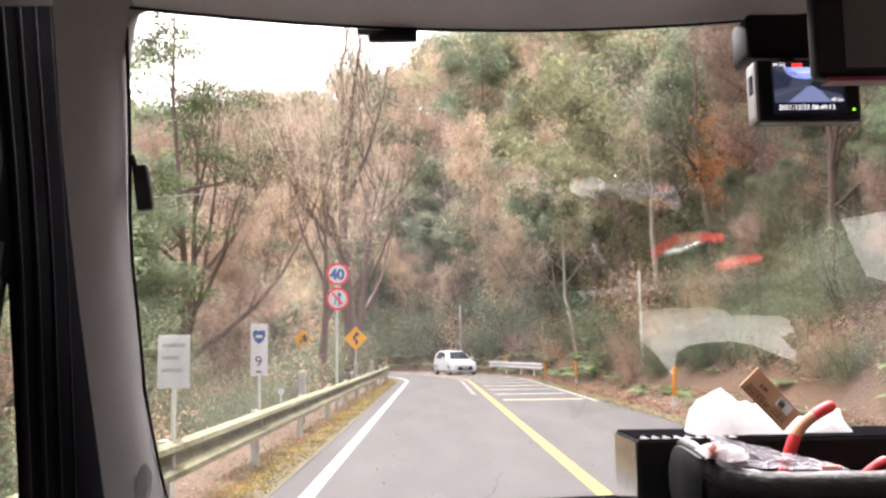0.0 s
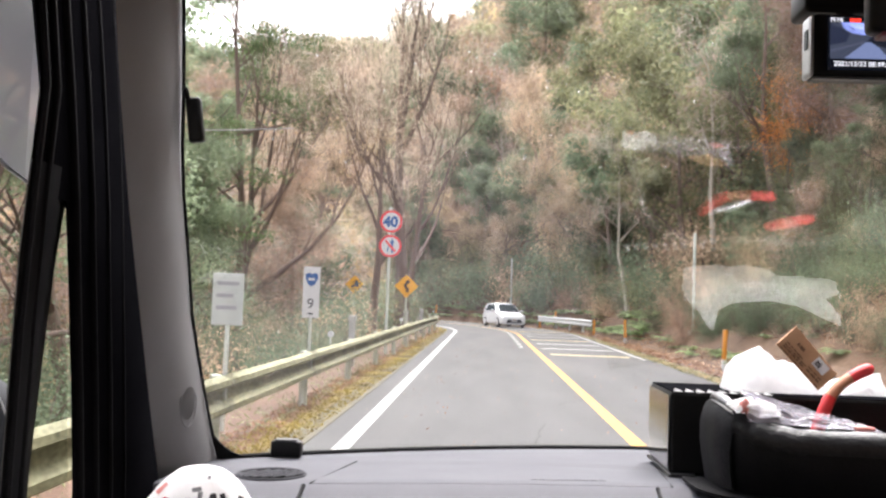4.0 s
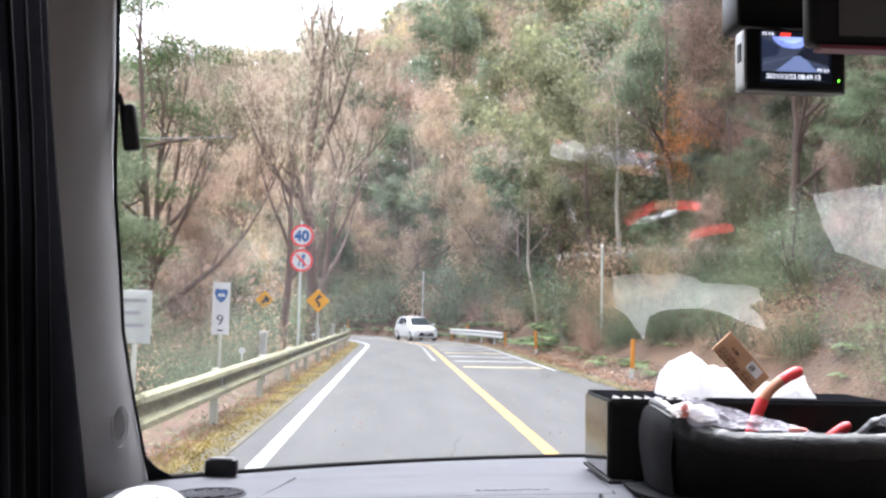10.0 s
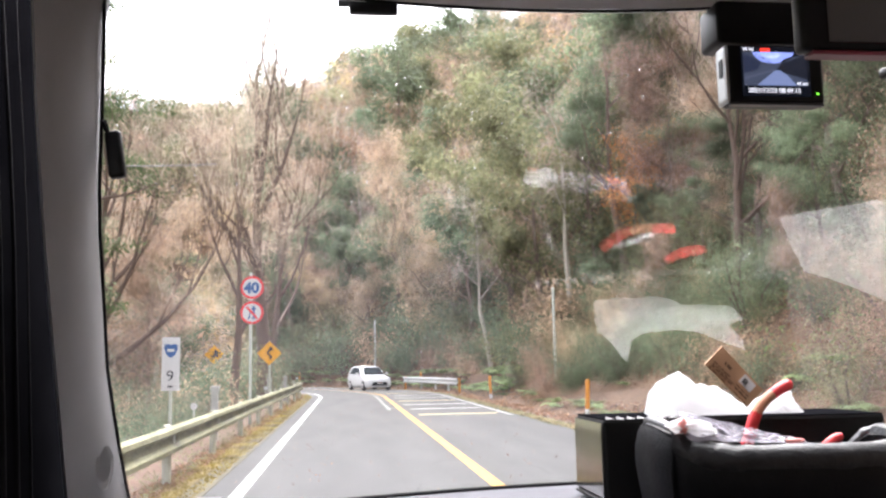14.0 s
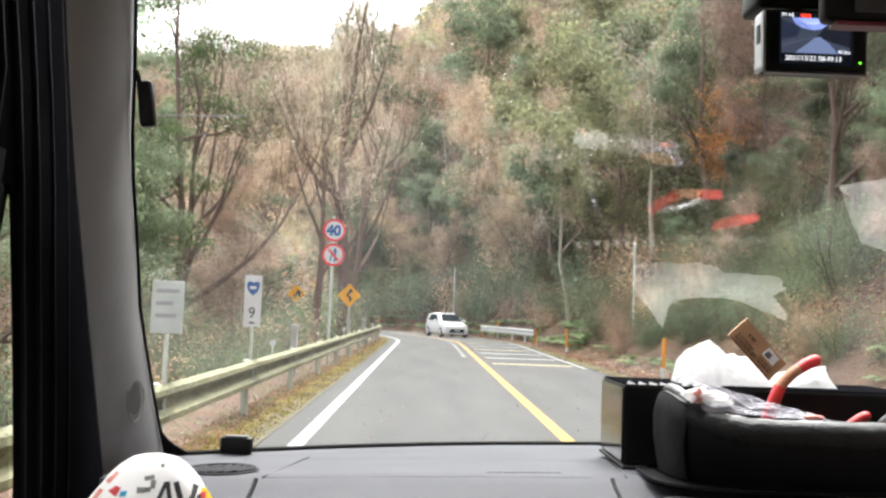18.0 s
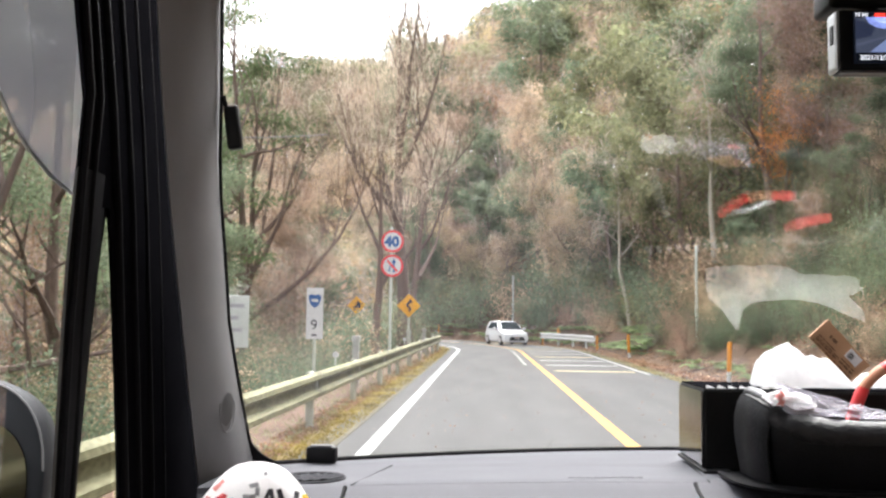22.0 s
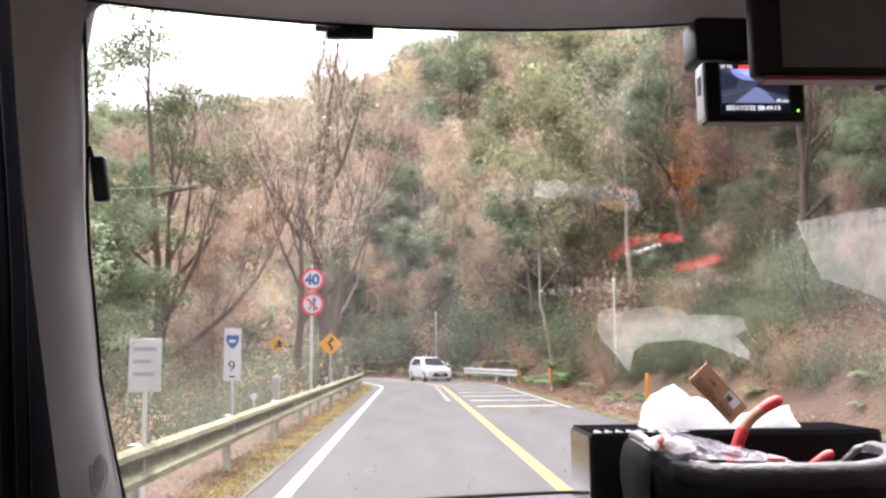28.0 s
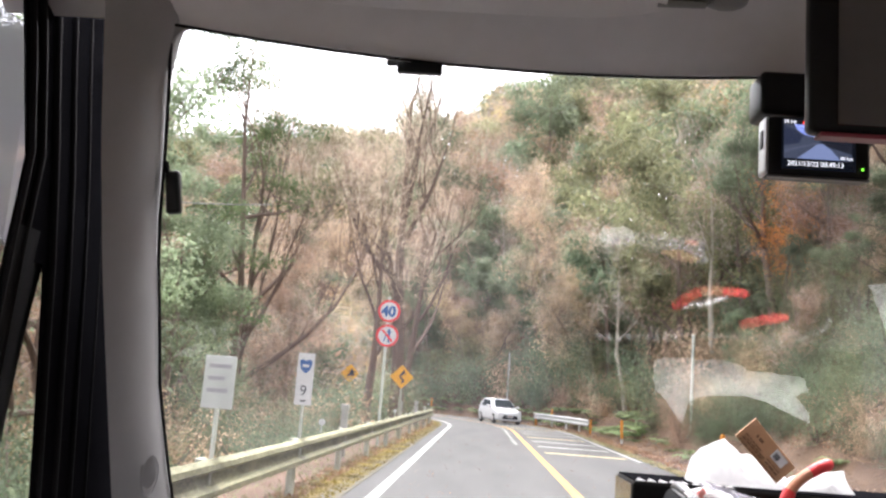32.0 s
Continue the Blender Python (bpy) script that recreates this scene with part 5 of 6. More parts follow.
for i in range(34):
    u0 = -8.0 + L * i
    n_in = 2 if u0 < YB - 4 else 6
    part("beam", loft([rail_ring(float(u)) for u in np.linspace(u0 - 0.15, u0 + L + 0.15, n_in)]), M_RAIL, rail, smooth=True)
    p, n = road_frame(u0)
    q = p + n * (SR - 0.10)
    part("post", tube([(q.x, q.y, -0.5), (q.x, q.y, 0.74), (q.x, q.y, 0.752)], [0.055, 0.055, 0.02], 12), M_POST, rail, smooth=True)
    part("bracket", box(q.x - 0.02, q.x + 0.10, q.y - 0.035, q.y + 0.035, 0.50, 0.65, 0.01), M_POST, rail)
    for dz in (0.06, 0.29):
        b = p + n * (SR + 0.052) + Vector((0, 0, 0.40 + dz))
        part("bolt", tube([b, b + n * 0.012], [0.016, 0.012], 8), M_POST, rail)
for i, u0 in enumerate((14.0, 26.0, 50.0)):
    p, n = road_frame(u0)
    q = p + n * (SR - 0.10)
    dl = thing("delineator", (q.x, q.y, 0.75), "round white reflector on a short stem above the guardrail", "reflector", "guardrail reflectors")
    part("stem", tube([(q.x, q.y, 0.74), (q.x, q.y, 0.86)], 0.014, 8), M_POLE, dl)
    part("disc", tube([(q.x, q.y - 0.012, 0.90), (q.x, q.y + 0.012, 0.90)], 0.05, 16), M_SIGNW, dl, "white reflector disc")

# ---------- orange posts on the bank side ----------
mp_ = thing("marker_post", (0, 0, 0), "orange roadside marker post with a pale base", "post", "roadside marker posts")
part("upper", tube([(0, 0, 0.30), (0, 0, 1.0), (0, 0, 1.03)], [0.055, 0.055, 0.035], 14), M_ORANGE, mp_, smooth=True)
part("base", tube([(0, 0, -0.2), (0, 0, 0.302)], 0.054, 14), M_SIGNW, mp_, "pale weathered base", smooth=True)
posts = [(22.3, 4.15, 2), (36.5, 4.0, -3), (55.0, 4.3, 1), (72.0, 4.4, 0), (88.0, 4.3, 2), (104.0, 4.3, 0), (121.0, 4.3, -2), (9.5, 4.2, 1)]
for i, (u, s, tilt) in enumerate(posts):
    p, n = road_frame(u)
    q = p + n * s
    z = float(land(q.x, q.y)) + 0.03
    m = pose(q.x, q.y, z, 0, tilt, 15 * i)
    if i == 0:
        mp_.matrix_basis = m
    else:
        copy_thing(mp_, m)

# ---------- signs ----------
def disc_sign(parent, x, y, z, r, tilt=0):
    part("plate", tube([(x, y, z), (x, y + 0.012, z)], r, 40), M_SIGNW, parent, "round white plate with red rim")
    ring = [[(x + q * math.cos(a), y - 0.006, z + q * math.sin(a)) for a in np.linspace(0, 2 * math.pi, 40, endpoint=False)] for q in (r, r * 0.80)]
    ring += [[(px, py + 0.004, pz) for px, py, pz in ring[1]], [(px, py + 0.004, pz) for px, py, pz in ring[0]]]
    bm = loft(ring + [ring[0]], caps=False)
    part("rim", bm, M_SIGNR, parent, "red rim")


SX, SYY = -2.55, 24.0
sg = thing("speed_sign", (SX, SYY, -0.5), "round forty speed limit and no overtaking signs on a grey pole", "road sign")
part("pole", tube([(SX, SYY + 0.05, -0.6), (SX, SYY + 0.05, 3.95)], 0.038, 14), M_POLE, sg, smooth=True)
disc_sign(sg, SX + 0.03, SYY, 3.56, 0.30)
words("40", SX - 0.175, SYY - 0.008, 3.425, 0.38, M_SIGNB, sg, "numerals", bold=0.045)
disc_sign(sg, SX + 0.03, SYY, 2.90, 0.30)
part("bar", slab([(SX - 0.13, SYY - 0.010, 3.03), (SX - 0.09, SYY - 0.010, 3.07), (SX + 0.19, SYY - 0.010, 2.77), (SX + 0.15, SYY - 0.010, 2.73)], (0, 0.003, 0)), M_SIGNR, sg, "red slanting bar")
part("arrow", merge(slab([(SX + 0.05, SYY - 0.008, 2.72), (SX + 0.10, SYY - 0.008, 2.72), (SX + 0.10, SYY - 0.008, 2.98), (SX + 0.14, SYY - 0.008, 2.98), (SX + 0.075, SYY - 0.008, 3.10), (SX + 0.01, SYY - 0.008, 2.98), (SX + 0.05, SYY - 0.008, 2.98)], (0, 0.003, 0)), slab([(SX - 0.07, SYY - 0.008, 2.74), (SX - 0.03, SYY - 0.008, 2.74), (SX + 0.0, SYY - 0.008, 2.90), (SX - 0.02, SYY - 0.008, 2.93)], (0, 0.003, 0))), M_SIGNB, sg, "blue arrows")
part("bracket", merge(box(SX - 0.05, SX + 0.05, SYY + 0.012, SYY + 0.09, 3.52, 3.56), box(SX - 0.05, SX + 0.05, SYY + 0.012, SYY + 0.09, 2.86, 2.90)), M_POLE, sg)

WX, WY = -2.48, 29.0
wsn = thing("winding_road_sign", (WX, WY, -0.5), "yellow diamond winding road warning sign on a pole", "road sign")
part("pole", tube([(WX, WY + 0.05, -0.6), (WX, WY + 0.05, 2.3)], 0.036, 12), M_POST, wsn, smooth=True)
part("plate", slab([(WX + 0.38 * c, WY, 1.92 + 0.38 * s) for c, s in ((1, 0), (0.06, 0.94), (0, 1), (-0.06, 0.94), (-1, 0), (-0.06, -0.94), (0, -1), (0.06, -0.94))], (0, 0.012, 0)), M_SIGNY, wsn, "yellow diamond plate")
curve = [(WX + 0.055 * math.sin(k / 12 * 2.3 * math.pi), WY - 0.008, 1.74 + 0.30 * k / 12) for k in range(13)]
part("symbol", merge(tube(curve, 0.034, 6), slab([(curve[-1][0] - 0.085, WY - 0.010, 2.02), (curve[-1][0] + 0.085, WY - 0.010, 2.02), (curve[-1][0], WY - 0.010, 2.15)], (0, 0.003, 0))), M_INK, wsn, "black winding arrow")

BX, BY = -2.72, 9.6
bsn = thing("notice_board", (BX, BY, -0.5), "pale weathered roadside notice board with faint lettering", "sign board")
for k, (w0, w1) in enumerate(((-0.12, 0.12), (-0.12, 0.06), (-0.12, 0.10))):
    part("print_bar", box(BX + w0, BX + w1, BY - 0.004, BY - 0.001, 1.56 - 0.13 * k, 1.60 - 0.13 * k), M_GREYP, bsn)
part("board", box(BX - 0.17, BX + 0.17, BY, BY + 0.02, 1.13, 1.69, 0.006), M_BOARD, bsn)
part("pole", tube([(BX, BY + 0.045, -0.7), (BX, BY + 0.045, 1.66)], 0.025, 10), M_POLE, bsn, smooth=True)

RX, RY = -3.15, 16.5
rm = thing("route_marker", (RX, RY, -0.5), "narrow white route marker board with a blue shield", "road sign")
part("pole", tube([(RX, RY + 0.04, -0.9), (RX, RY + 0.04, 2.0)], 0.03, 12), M_POLE, rm, smooth=True)
part("plate", box(RX - 0.155, RX + 0.155, RY - 0.006, RY + 0.006, 1.08, 2.02, 0.004), M_SIGNW, rm, "white plate")
part("shield", slab([(RX + x, RY - 0.010, 1.78 + z) for x, z in ((-0.11, 0.11), (-0.05, 0.125), (0, 0.105), (0.05, 0.125), (0.11, 0.11), (0.115, 0.03), (0.075, -0.07), (0, -0.13), (-0.075, -0.07), (-0.115, 0.03))], (0, 0.003, 0)), M_SIGNB, rm, "blue route shield")
part("shield_bar", box(RX - 0.06, RX + 0.06, RY - 0.013, RY - 0.011, 1.765, 1.815), M_SIGNW, rm)
words("9", RX - 0.075, RY - 0.0085, 1.25, 0.27, M_INK, rm, "numeral")
part("print_bar", box(RX - 0.05, RX + 0.05, RY - 0.010, RY - 0.007, 1.14, 1.17), M_INK, rm)

KX, KY = -5.9, 41.0
rk = thing("falling_rocks_sign", (KX, KY, -1.6), "yellow diamond falling rocks warning sign on a pole", "road sign")
part("pole", tube([(KX, KY + 0.05, -2.4), (KX, KY + 0.05, 2.55)], 0.036, 12), M_POST, rk, smooth=True)
part("plate", slab([(KX + 0.42 * c, KY, 2.1 + 0.42 * z) for c, z in ((1, 0), (0.06, 0.94), (0, 1), (-0.06, 0.94), (-1, 0), (-0.06, -0.94), (0, -1), (0.06, -0.94))], (0, 0.012, 0)), M_SIGNY, rk, "yellow diamond plate")
part("slope_symbol", slab([(KX - 0.16, KY - 0.008, 1.98), (KX + 0.19, KY - 0.008, 1.98), (KX + 0.19, KY - 0.008, 2.10), (KX + 0.10, KY - 0.008, 2.30), (KX + 0.02, KY - 0.008, 2.32), (KX - 0.02, KY - 0.008, 2.12)], (0, 0.003, 0)), M_INK, rk, "black rock slope symbol")
for dx, dz in ((-0.10, 2.12), (-0.15, 2.04), (-0.06, 2.22)):
    part("rock_symbol", slab([(KX + dx + 0.025 * math.cos(q), KY - 0.008, dz + 0.025 * math.sin(q)) for q in np.linspace(0, 6.283, 6, endpoint=False)], (0, 0.003, 0)), M_INK, rk)

# tall thin poles, white rail and concrete posts on the far side of the bend
for u, so, h, m, lab in ((63.0, 4.9, 4.4, M_WRAIL, "tall thin white pole at the outside of the bend"), (31.0, 5.4, 3.4, M_POLE, "thin grey pole standing on the bank")):
    p, n = road_frame(u)
    q = p + n * so
    z = float(land(q.x, q.y))
    tp = thing("roadside_pole", (q.x, q.y, z), lab, "pole")
    part("shaft", tube([(q.x, q.y, z - 0.3), (q.x, q.y, z + h)], 0.05, 12), m, tp, smooth=True)
    part("cap", tube([(q.x, q.y, z + h), (q.x, q.y, z + h + 0.03)], [0.054, 0.03], 12), m, tp)
    part("footing", box(q.x - 0.14, q.x + 0.14, q.y - 0.14, q.y + 0.14, z - 0.3, z + 0.08, 0.02), M_CONC, tp, "concrete footing")
wr = thing("white_guardrail", (0, 0, 0), "short white-painted guardrail at the outside of the bend", "guardrail")
for i in range(4):
    u0 = 46.5 + 2.6 * i
    rings = []
    for u in np.linspace(u0, u0 + 2.6, 5):
        p, n = road_frame(float(u))
        rings.append([p + n * (3.95 + dx) + Vector((0, 0, 0.42 + dz)) for dx, dz in WPROF] + [p + n * (3.956 + dx) + Vector((0, 0, 0.42 + dz)) for dx, dz in reversed(WPROF)])
    part("beam", loft(rings), M_WRAIL, wr, smooth=True)
for i in range(5):
    p, n = road_frame(46.5 + 2.6 * i)
    q = p + n * 4.06
    part("post", tube([(q.x, q.y, -0.5), (q.x, q.y, 0.80)], 0.06, 12), M_ORANGE if i in (0, 4) else M_WRAIL, wr, smooth=True)
for u, so in ((19.5, -4.55), (33.5, -4.6), (40.5, -4.5)):
    p, n = road_frame(u)
    q = p + n * so
    cp = thing("concrete_post", (q.x, q.y, -0.2), "square weathered concrete marker post behind the guardrail", "post", "concrete posts behind the guardrail")
    part("shaft", box(q.x - 0.07, q.x + 0.07, q.y - 0.07, q.y + 0.07, -0.4, 0.98, 0.015), M_CONC, cp)
    part("top", box(q.x - 0.085, q.x + 0.085, q.y - 0.085, q.y + 0.085, 0.96, 1.10, 0.02), M_CONC, cp, "square pale head")

# white hatchback coming the other way
def car_ring(y, hw, z0, z1):
    k = 0.10
    return [Vector((x, y, z)) for x, z in ((-hw + k, z0), (hw - k, z0), (hw, z0 + k), (hw, z1 - 2 * k), (hw - 0.4 * k, z1 - 0.7 * k), (hw - 2 * k, z1), (0, z1 + 0.025), (-hw + 2 * k, z1), (-hw + 0.4 * k, z1 - 0.7 * k), (-hw, z1 - 2 * k), (-hw, z0 + k))]


def cabin_ring(z, y0, y1, hw):
    c = 0.12
    return [Vector(p) for p in ((-hw + c, y0, z), (hw - c, y0, z), (hw, y0 + c * 1.6, z), (hw, y1 - c, z), (hw - c, y1, z), (-hw + c, y1, z), (-hw, y1 - c, z), (-hw, y0 + c * 1.6, z))]


car = thing("car", (0, 0, 0), "small white hatchback driving in the oncoming lane", "car")
part("body", loft([car_ring(*q) for q in ((-1.97, 0.55, 0.28, 0.62), (-1.90, 0.74, 0.20, 0.72), (-1.60, 0.83, 0.18, 0.84), (-0.95, 0.845, 0.18, 0.95), (0.4, 0.85, 0.18, 0.97), (1.5, 0.845, 0.18, 0.98), (1.85, 0.80, 0.22, 0.94), (1.95, 0.66, 0.32, 0.84))]), M_CAR, car, smooth=True)
part("cabin", loft([cabin_ring(*q) for q in ((0.92, -1.02, 1.86, 0.80), (1.20, -0.58, 1.76, 0.73), (1.42, -0.20, 1.62, 0.62), (1.49, 0.02, 1.44, 0.50))]), M_CAR, car, smooth=True)
part("windscreen", slab([(-0.64, -0.965, 0.985), (0.64, -0.965, 0.985), (0.50, -0.29, 1.40), (-0.50, -0.29, 1.40)], (0, -0.02, 0.025)), M_CGLASS, car, "dark windscreen")
for sx in (-1, 1):
    part("side_window", slab([(sx * 0.80, -0.62, 1.0), (sx * 0.80, 1.35, 1.0), (sx * 0.645, 1.20, 1.39), (sx * 0.645, -0.05, 1.39)], (sx * 0.012, 0, 0.004)), M_CGLASS, car, "dark side window")
    part("headlight", slab([(sx * 0.44, -1.915, 0.67), (sx * 0.72, -1.83, 0.70), (sx * 0.80, -1.62, 0.79), (sx * 0.56, -1.84, 0.74)], (0, -0.03, 0.012)), M_SILVER, car, "clear headlight")
    wm = part("wing_mirror", box(sx * 0.97 - 0.09, sx * 0.97 + 0.09, -0.62, -0.50, 0.96, 1.09, 0.03), M_CAR, car)
    for y in (-1.25, 1.22):
        tyre = part("wheel", tube([(sx * 0.70, y, 0.30), (sx * 0.72, y, 0.30), (sx * 0.85, y, 0.30), (sx * 0.87, y, 0.30)], [0.26, 0.30, 0.30, 0.26], 24), M_TYRE, car, "black tyre", smooth=True)
        part("rim", tube([(sx * 0.865, y, 0.30), (sx * 0.885, y, 0.30)], [0.20, 0.17], 20), M_SILVER, tyre, "silver rim")
part("grille", slab([(-0.52, -1.965, 0.30), (0.52, -1.965, 0.30), (0.42, -1.985, 0.52), (-0.42, -1.985, 0.52)], (0, -0.012, 0)), M_BLACKP, car, "black trapezoid grille")
part("number_plate", box(-0.165, 0.165, -2.008, -1.998, 0.40, 0.56, 0.004), M_SIGNW, car, "white number plate")
part("plate_bar", box(-0.12, 0.12, -2.011, -2.007, 0.44, 0.52), M_FAINT, car)
p, n = road_frame(57.0)
q = p + n * 1.65
car.matrix_basis = pose(q.x, q.y, 0.004, 0, 0, math.degrees(math.atan2(n.y, n.x)))

# ---------- trees ----------
def quads_from(centres, facing, size, rng, aspect=0.5, flat=0.0):
    """Leaf quads round the given centres, turned any way or roughly towards the facing given for each."""
    n = len(centres)
    a = rng.normal(size=(n, 3))
    if facing is not None:
        nrm = facing + rng.normal(0, 0.42, (n, 3))
        nrm /= np.linalg.norm(nrm, axis=1)[:, None] + 1e-9
        a -= (a * nrm).sum(1)[:, None] * nrm
    a /= np.linalg.norm(a, axis=1)[:, None]
    b = rng.normal(size=(n, 3)) if facing is None else np.cross(nrm, a)
    b[:, 2] *= 1 - flat
    b -= (a * b).sum(1)[:, None] * a
    b /= np.linalg.norm(b, axis=1)[:, None] + 1e-9
    s = size * (0.6 + 0.8 * rng.random(n))[:, None]
    a, b = a * s * 0.5, b * s * 0.5 * aspect
    v = np.stack([centres - a, centres + b * 0.9 - a * 0.1, centres + a, centres - b * 0.9 - a * 0.1], 1).reshape(-1, 3)
    f = np.arange(4 * n).reshape(-1, 4)
    return v, f


def mesh_of(name, v, f, mat):
    me = bpy.data.meshes.new(name)
    n = len(f)
    me.vertices.add(len(v))
    me.vertices.foreach_set("co", np.asarray(v, np.float32).ravel())
    me.loops.add(4 * n)
    me.loops.foreach_set("vertex_index", np.asarray(f, np.int32).ravel())
    me.polygons.add(n)
    me.polygons.foreach_set("loop_start", np.arange(0, 4 * n, 4, dtype=np.int32))
    me.update(calc_edges=True)
    me.materials.append(mat)
    return me


def grow(rng, height, spread, levels, trunk_r, limbs=7, first=0.3, wiggle=0.12, up=0.5):
    """Limb segments as (points, radii), and the ends of the twigs."""
    segs, tips = [], []

    def limb(p, d, length, r, level):
        pts, rad = [p.copy()], [r]
        n = 5
        for k in range(n):
            d = d + Vector(rng.normal(0, wiggle, 3)) + Vector((0, 0, up * 0.10 * level))
            d.normalize()
            p = p + d * length / n
            pts.append(p.copy())
            rad.append(r * (1 - 0.93 * ((k + 1) / n) ** 0.9) + 0.004)
        segs.append((pts, rad, level))
        if level >= levels:
            tips.append(pts[-1])
            tips.append(pts[-3])
            return
        m = limbs if level == 0 else 4
        for k in range(m):
            t = first + (1 - first) * (k + rng.random() * 0.7) / m if level == 0 else 0.3 + 0.7 * (k + rng.random() * 0.5) / m
            i = min(int(t * n), n - 1)
            q = pts[i].lerp(pts[i + 1], t * n - i)
            az = rng.random() * 6.283
            out = Vector((math.cos(az), math.sin(az), 0.35 + up * rng.random()))
            nd = (d * 0.35 + out).normalized() if level else out.normalized()
            ln = (spread if level == 0 else length * 0.55) * (0.65 + 0.5 * rng.random()) * (1.15 - 0.5 * t if level == 0 else 1)
            limb(q, nd, ln, rad[i] * (0.55 if level == 0 else 0.6), level + 1)

    limb(Vector((0, 0, -0.4)), Vector((rng.normal(0, 0.05), rng.normal(0, 0.05), 1)), height, trunk_r, 0)
    return segs, tips


def tree(name, label, seed, height, spread, trunk_r, leaf_mat, leaves, leaf_size, clump, bark=M_BARK, levels=2, first=0.3, up=0.5, limbs=7, twigs=0, twig_mat=None, squash=0.75, tufts=0):
    rng = np.random.default_rng(seed)
    segs, tips = grow(rng, height, spread, levels, trunk_r, limbs, first, up=up)
    root = thing(name, (0, 0, 0), label, "tree")
    part("trunk", tube(segs[0][0], segs[0][1], 10), bark, root, smooth=True)
    fine = bmesh.new()
    for pts, rad, level in segs[1:]:
        sub = tube(pts, rad, 6 if level == 1 else 4)
        fine = merge(fine, sub)
    part("branching", fine, bark, root)
    tips = np.array(tips)
    if leaves:
        held = tips[rng.permutation(len(tips))[:tufts]] if tufts else tips
        which = rng.integers(0, len(held), leaves)
        width = (0.65 + 0.7 * rng.random(len(held)))[which][:, None]
        out = rng.normal(size=(leaves, 3))
        out /= np.linalg.norm(out, axis=1)[:, None] + 1e-9
        off = out * clump * width * rng.random((leaves, 1)) ** 0.4
        off[:, 2] *= squash
        v, f = quads_from(held[which] + off, out + [0, 0, 0.55], leaf_size, rng)
        ob = new("crown", mesh_of("crown", v, f, leaf_mat))
        ob.parent = root
    if twigs:
        base = tips[rng.integers(0, len(tips), twigs)] + rng.normal(0, clump * 0.45, (twigs, 3))
        d = rng.normal(size=(twigs, 3)) + [0, 0, 0.6]
        d /= np.linalg.norm(d, axis=1)[:, None]
        w = np.cross(d, rng.normal(size=(twigs, 3)))
        w /= np.linalg.norm(w, axis=1)[:, None] + 1e-9
        ln = (0.35 + 0.7 * rng.random((twigs, 1))) * clump
        w *= 0.003 + 0.004 * clump
        v = np.stack([base - w, base + w, base + d * ln + w * 0.3, base + d * ln - w * 0.3], 1).reshape(-1, 3)
        ob = new("twig_spray", mesh_of("twig_spray", v, np.arange(4 * twigs).reshape(-1, 4), twig_mat or L_TWIG))
        ob.parent = root
    return root


def conifer(name, label, seed, height, radius, leaves, leaf_size, mat):
    rng = np.random.default_rng(seed)
    root = thing(name, (0, 0, 0), label, "tree")
    part("trunk", tube([(0, 0, -0.5), (0.05, 0, height * 0.5), (0, 0.04, height)], [0.028 * height * 0.6, 0.012 * height, 0.02], 10), M_BARKR, root, smooth=True)
    t = rng.random(leaves) ** 0.75
    z = height * (0.22 + 0.78 * t)
    az = rng.random(leaves) * 6.283
    az = np.round(az / 6.283 * 9 + rng.normal(0, 0.16, leaves)) / 9 * 6.283 + np.floor(z * 1.3) * 0.7
    r = radius * (1.05 - t) * (0.35 + 0.65 * rng.random(leaves) ** 0.5) * (0.8 + 0.3 * np.sin(z * 2.1))
    c = np.stack([r * np.cos(az), r * np.sin(az), z - 0.28 * r + rng.normal(0, 0.15, leaves)], 1)
    v, f = quads_from(c, np.stack([np.cos(az) * 0.5, np.sin(az) * 0.5, 0 * z + 0.7], 1), leaf_size, rng, 0.4)
    ob = new("crown", mesh_of("crown", v, f, mat))
    ob.parent = root
    return root


def shrub(name, label, seed, size, mat, leaves, leaf_size, stems=7, apart=False):
    rng = np.random.default_rng(seed)
    root = thing(name, (0, 0, 0), label, "shrub")
    bm = bmesh.new()
    tips = []
    for k in range(stems):
        az = k / stems * 6.283 + rng.random()
        h = size * (0.6 + 0.5 * rng.random())
        a = Vector((0.08 * math.cos(az), 0.08 * math.sin(az), -0.15))
        m = Vector((0.3 * h * math.cos(az), 0.3 * h * math.sin(az), 0.55 * h))
        e = Vector((0.62 * h * math.cos(az + 0.3), 0.62 * h * math.sin(az + 0.3), h))
        stem = tube([a, m, e], [0.03, 0.02, 0.006], 5)
        if apart:
            part("stem", stem, M_BARK, root)
        else:
            bm = merge(bm, stem)
        tips += [a.lerp(m, 0.6), m, m.lerp(e, 0.5), e]
    if not apart:
        part("woody_base", bm, M_BARK, root)
    tips = np.array(tips)
    pick = tips[rng.integers(0, len(tips), leaves)]
    off = rng.normal(0, 0.26 * size, (leaves, 3))
    off[:, 2] *= 0.7
    v, f = quads_from(np.maximum(pick + off, [-9, -9, 0.0]), off / (0.3 * size) + [0, 0, 0.6], leaf_size, rng)
    ob = new("foliage", mesh_of("foliage", v, f, mat))
    ob.parent = root
    return root


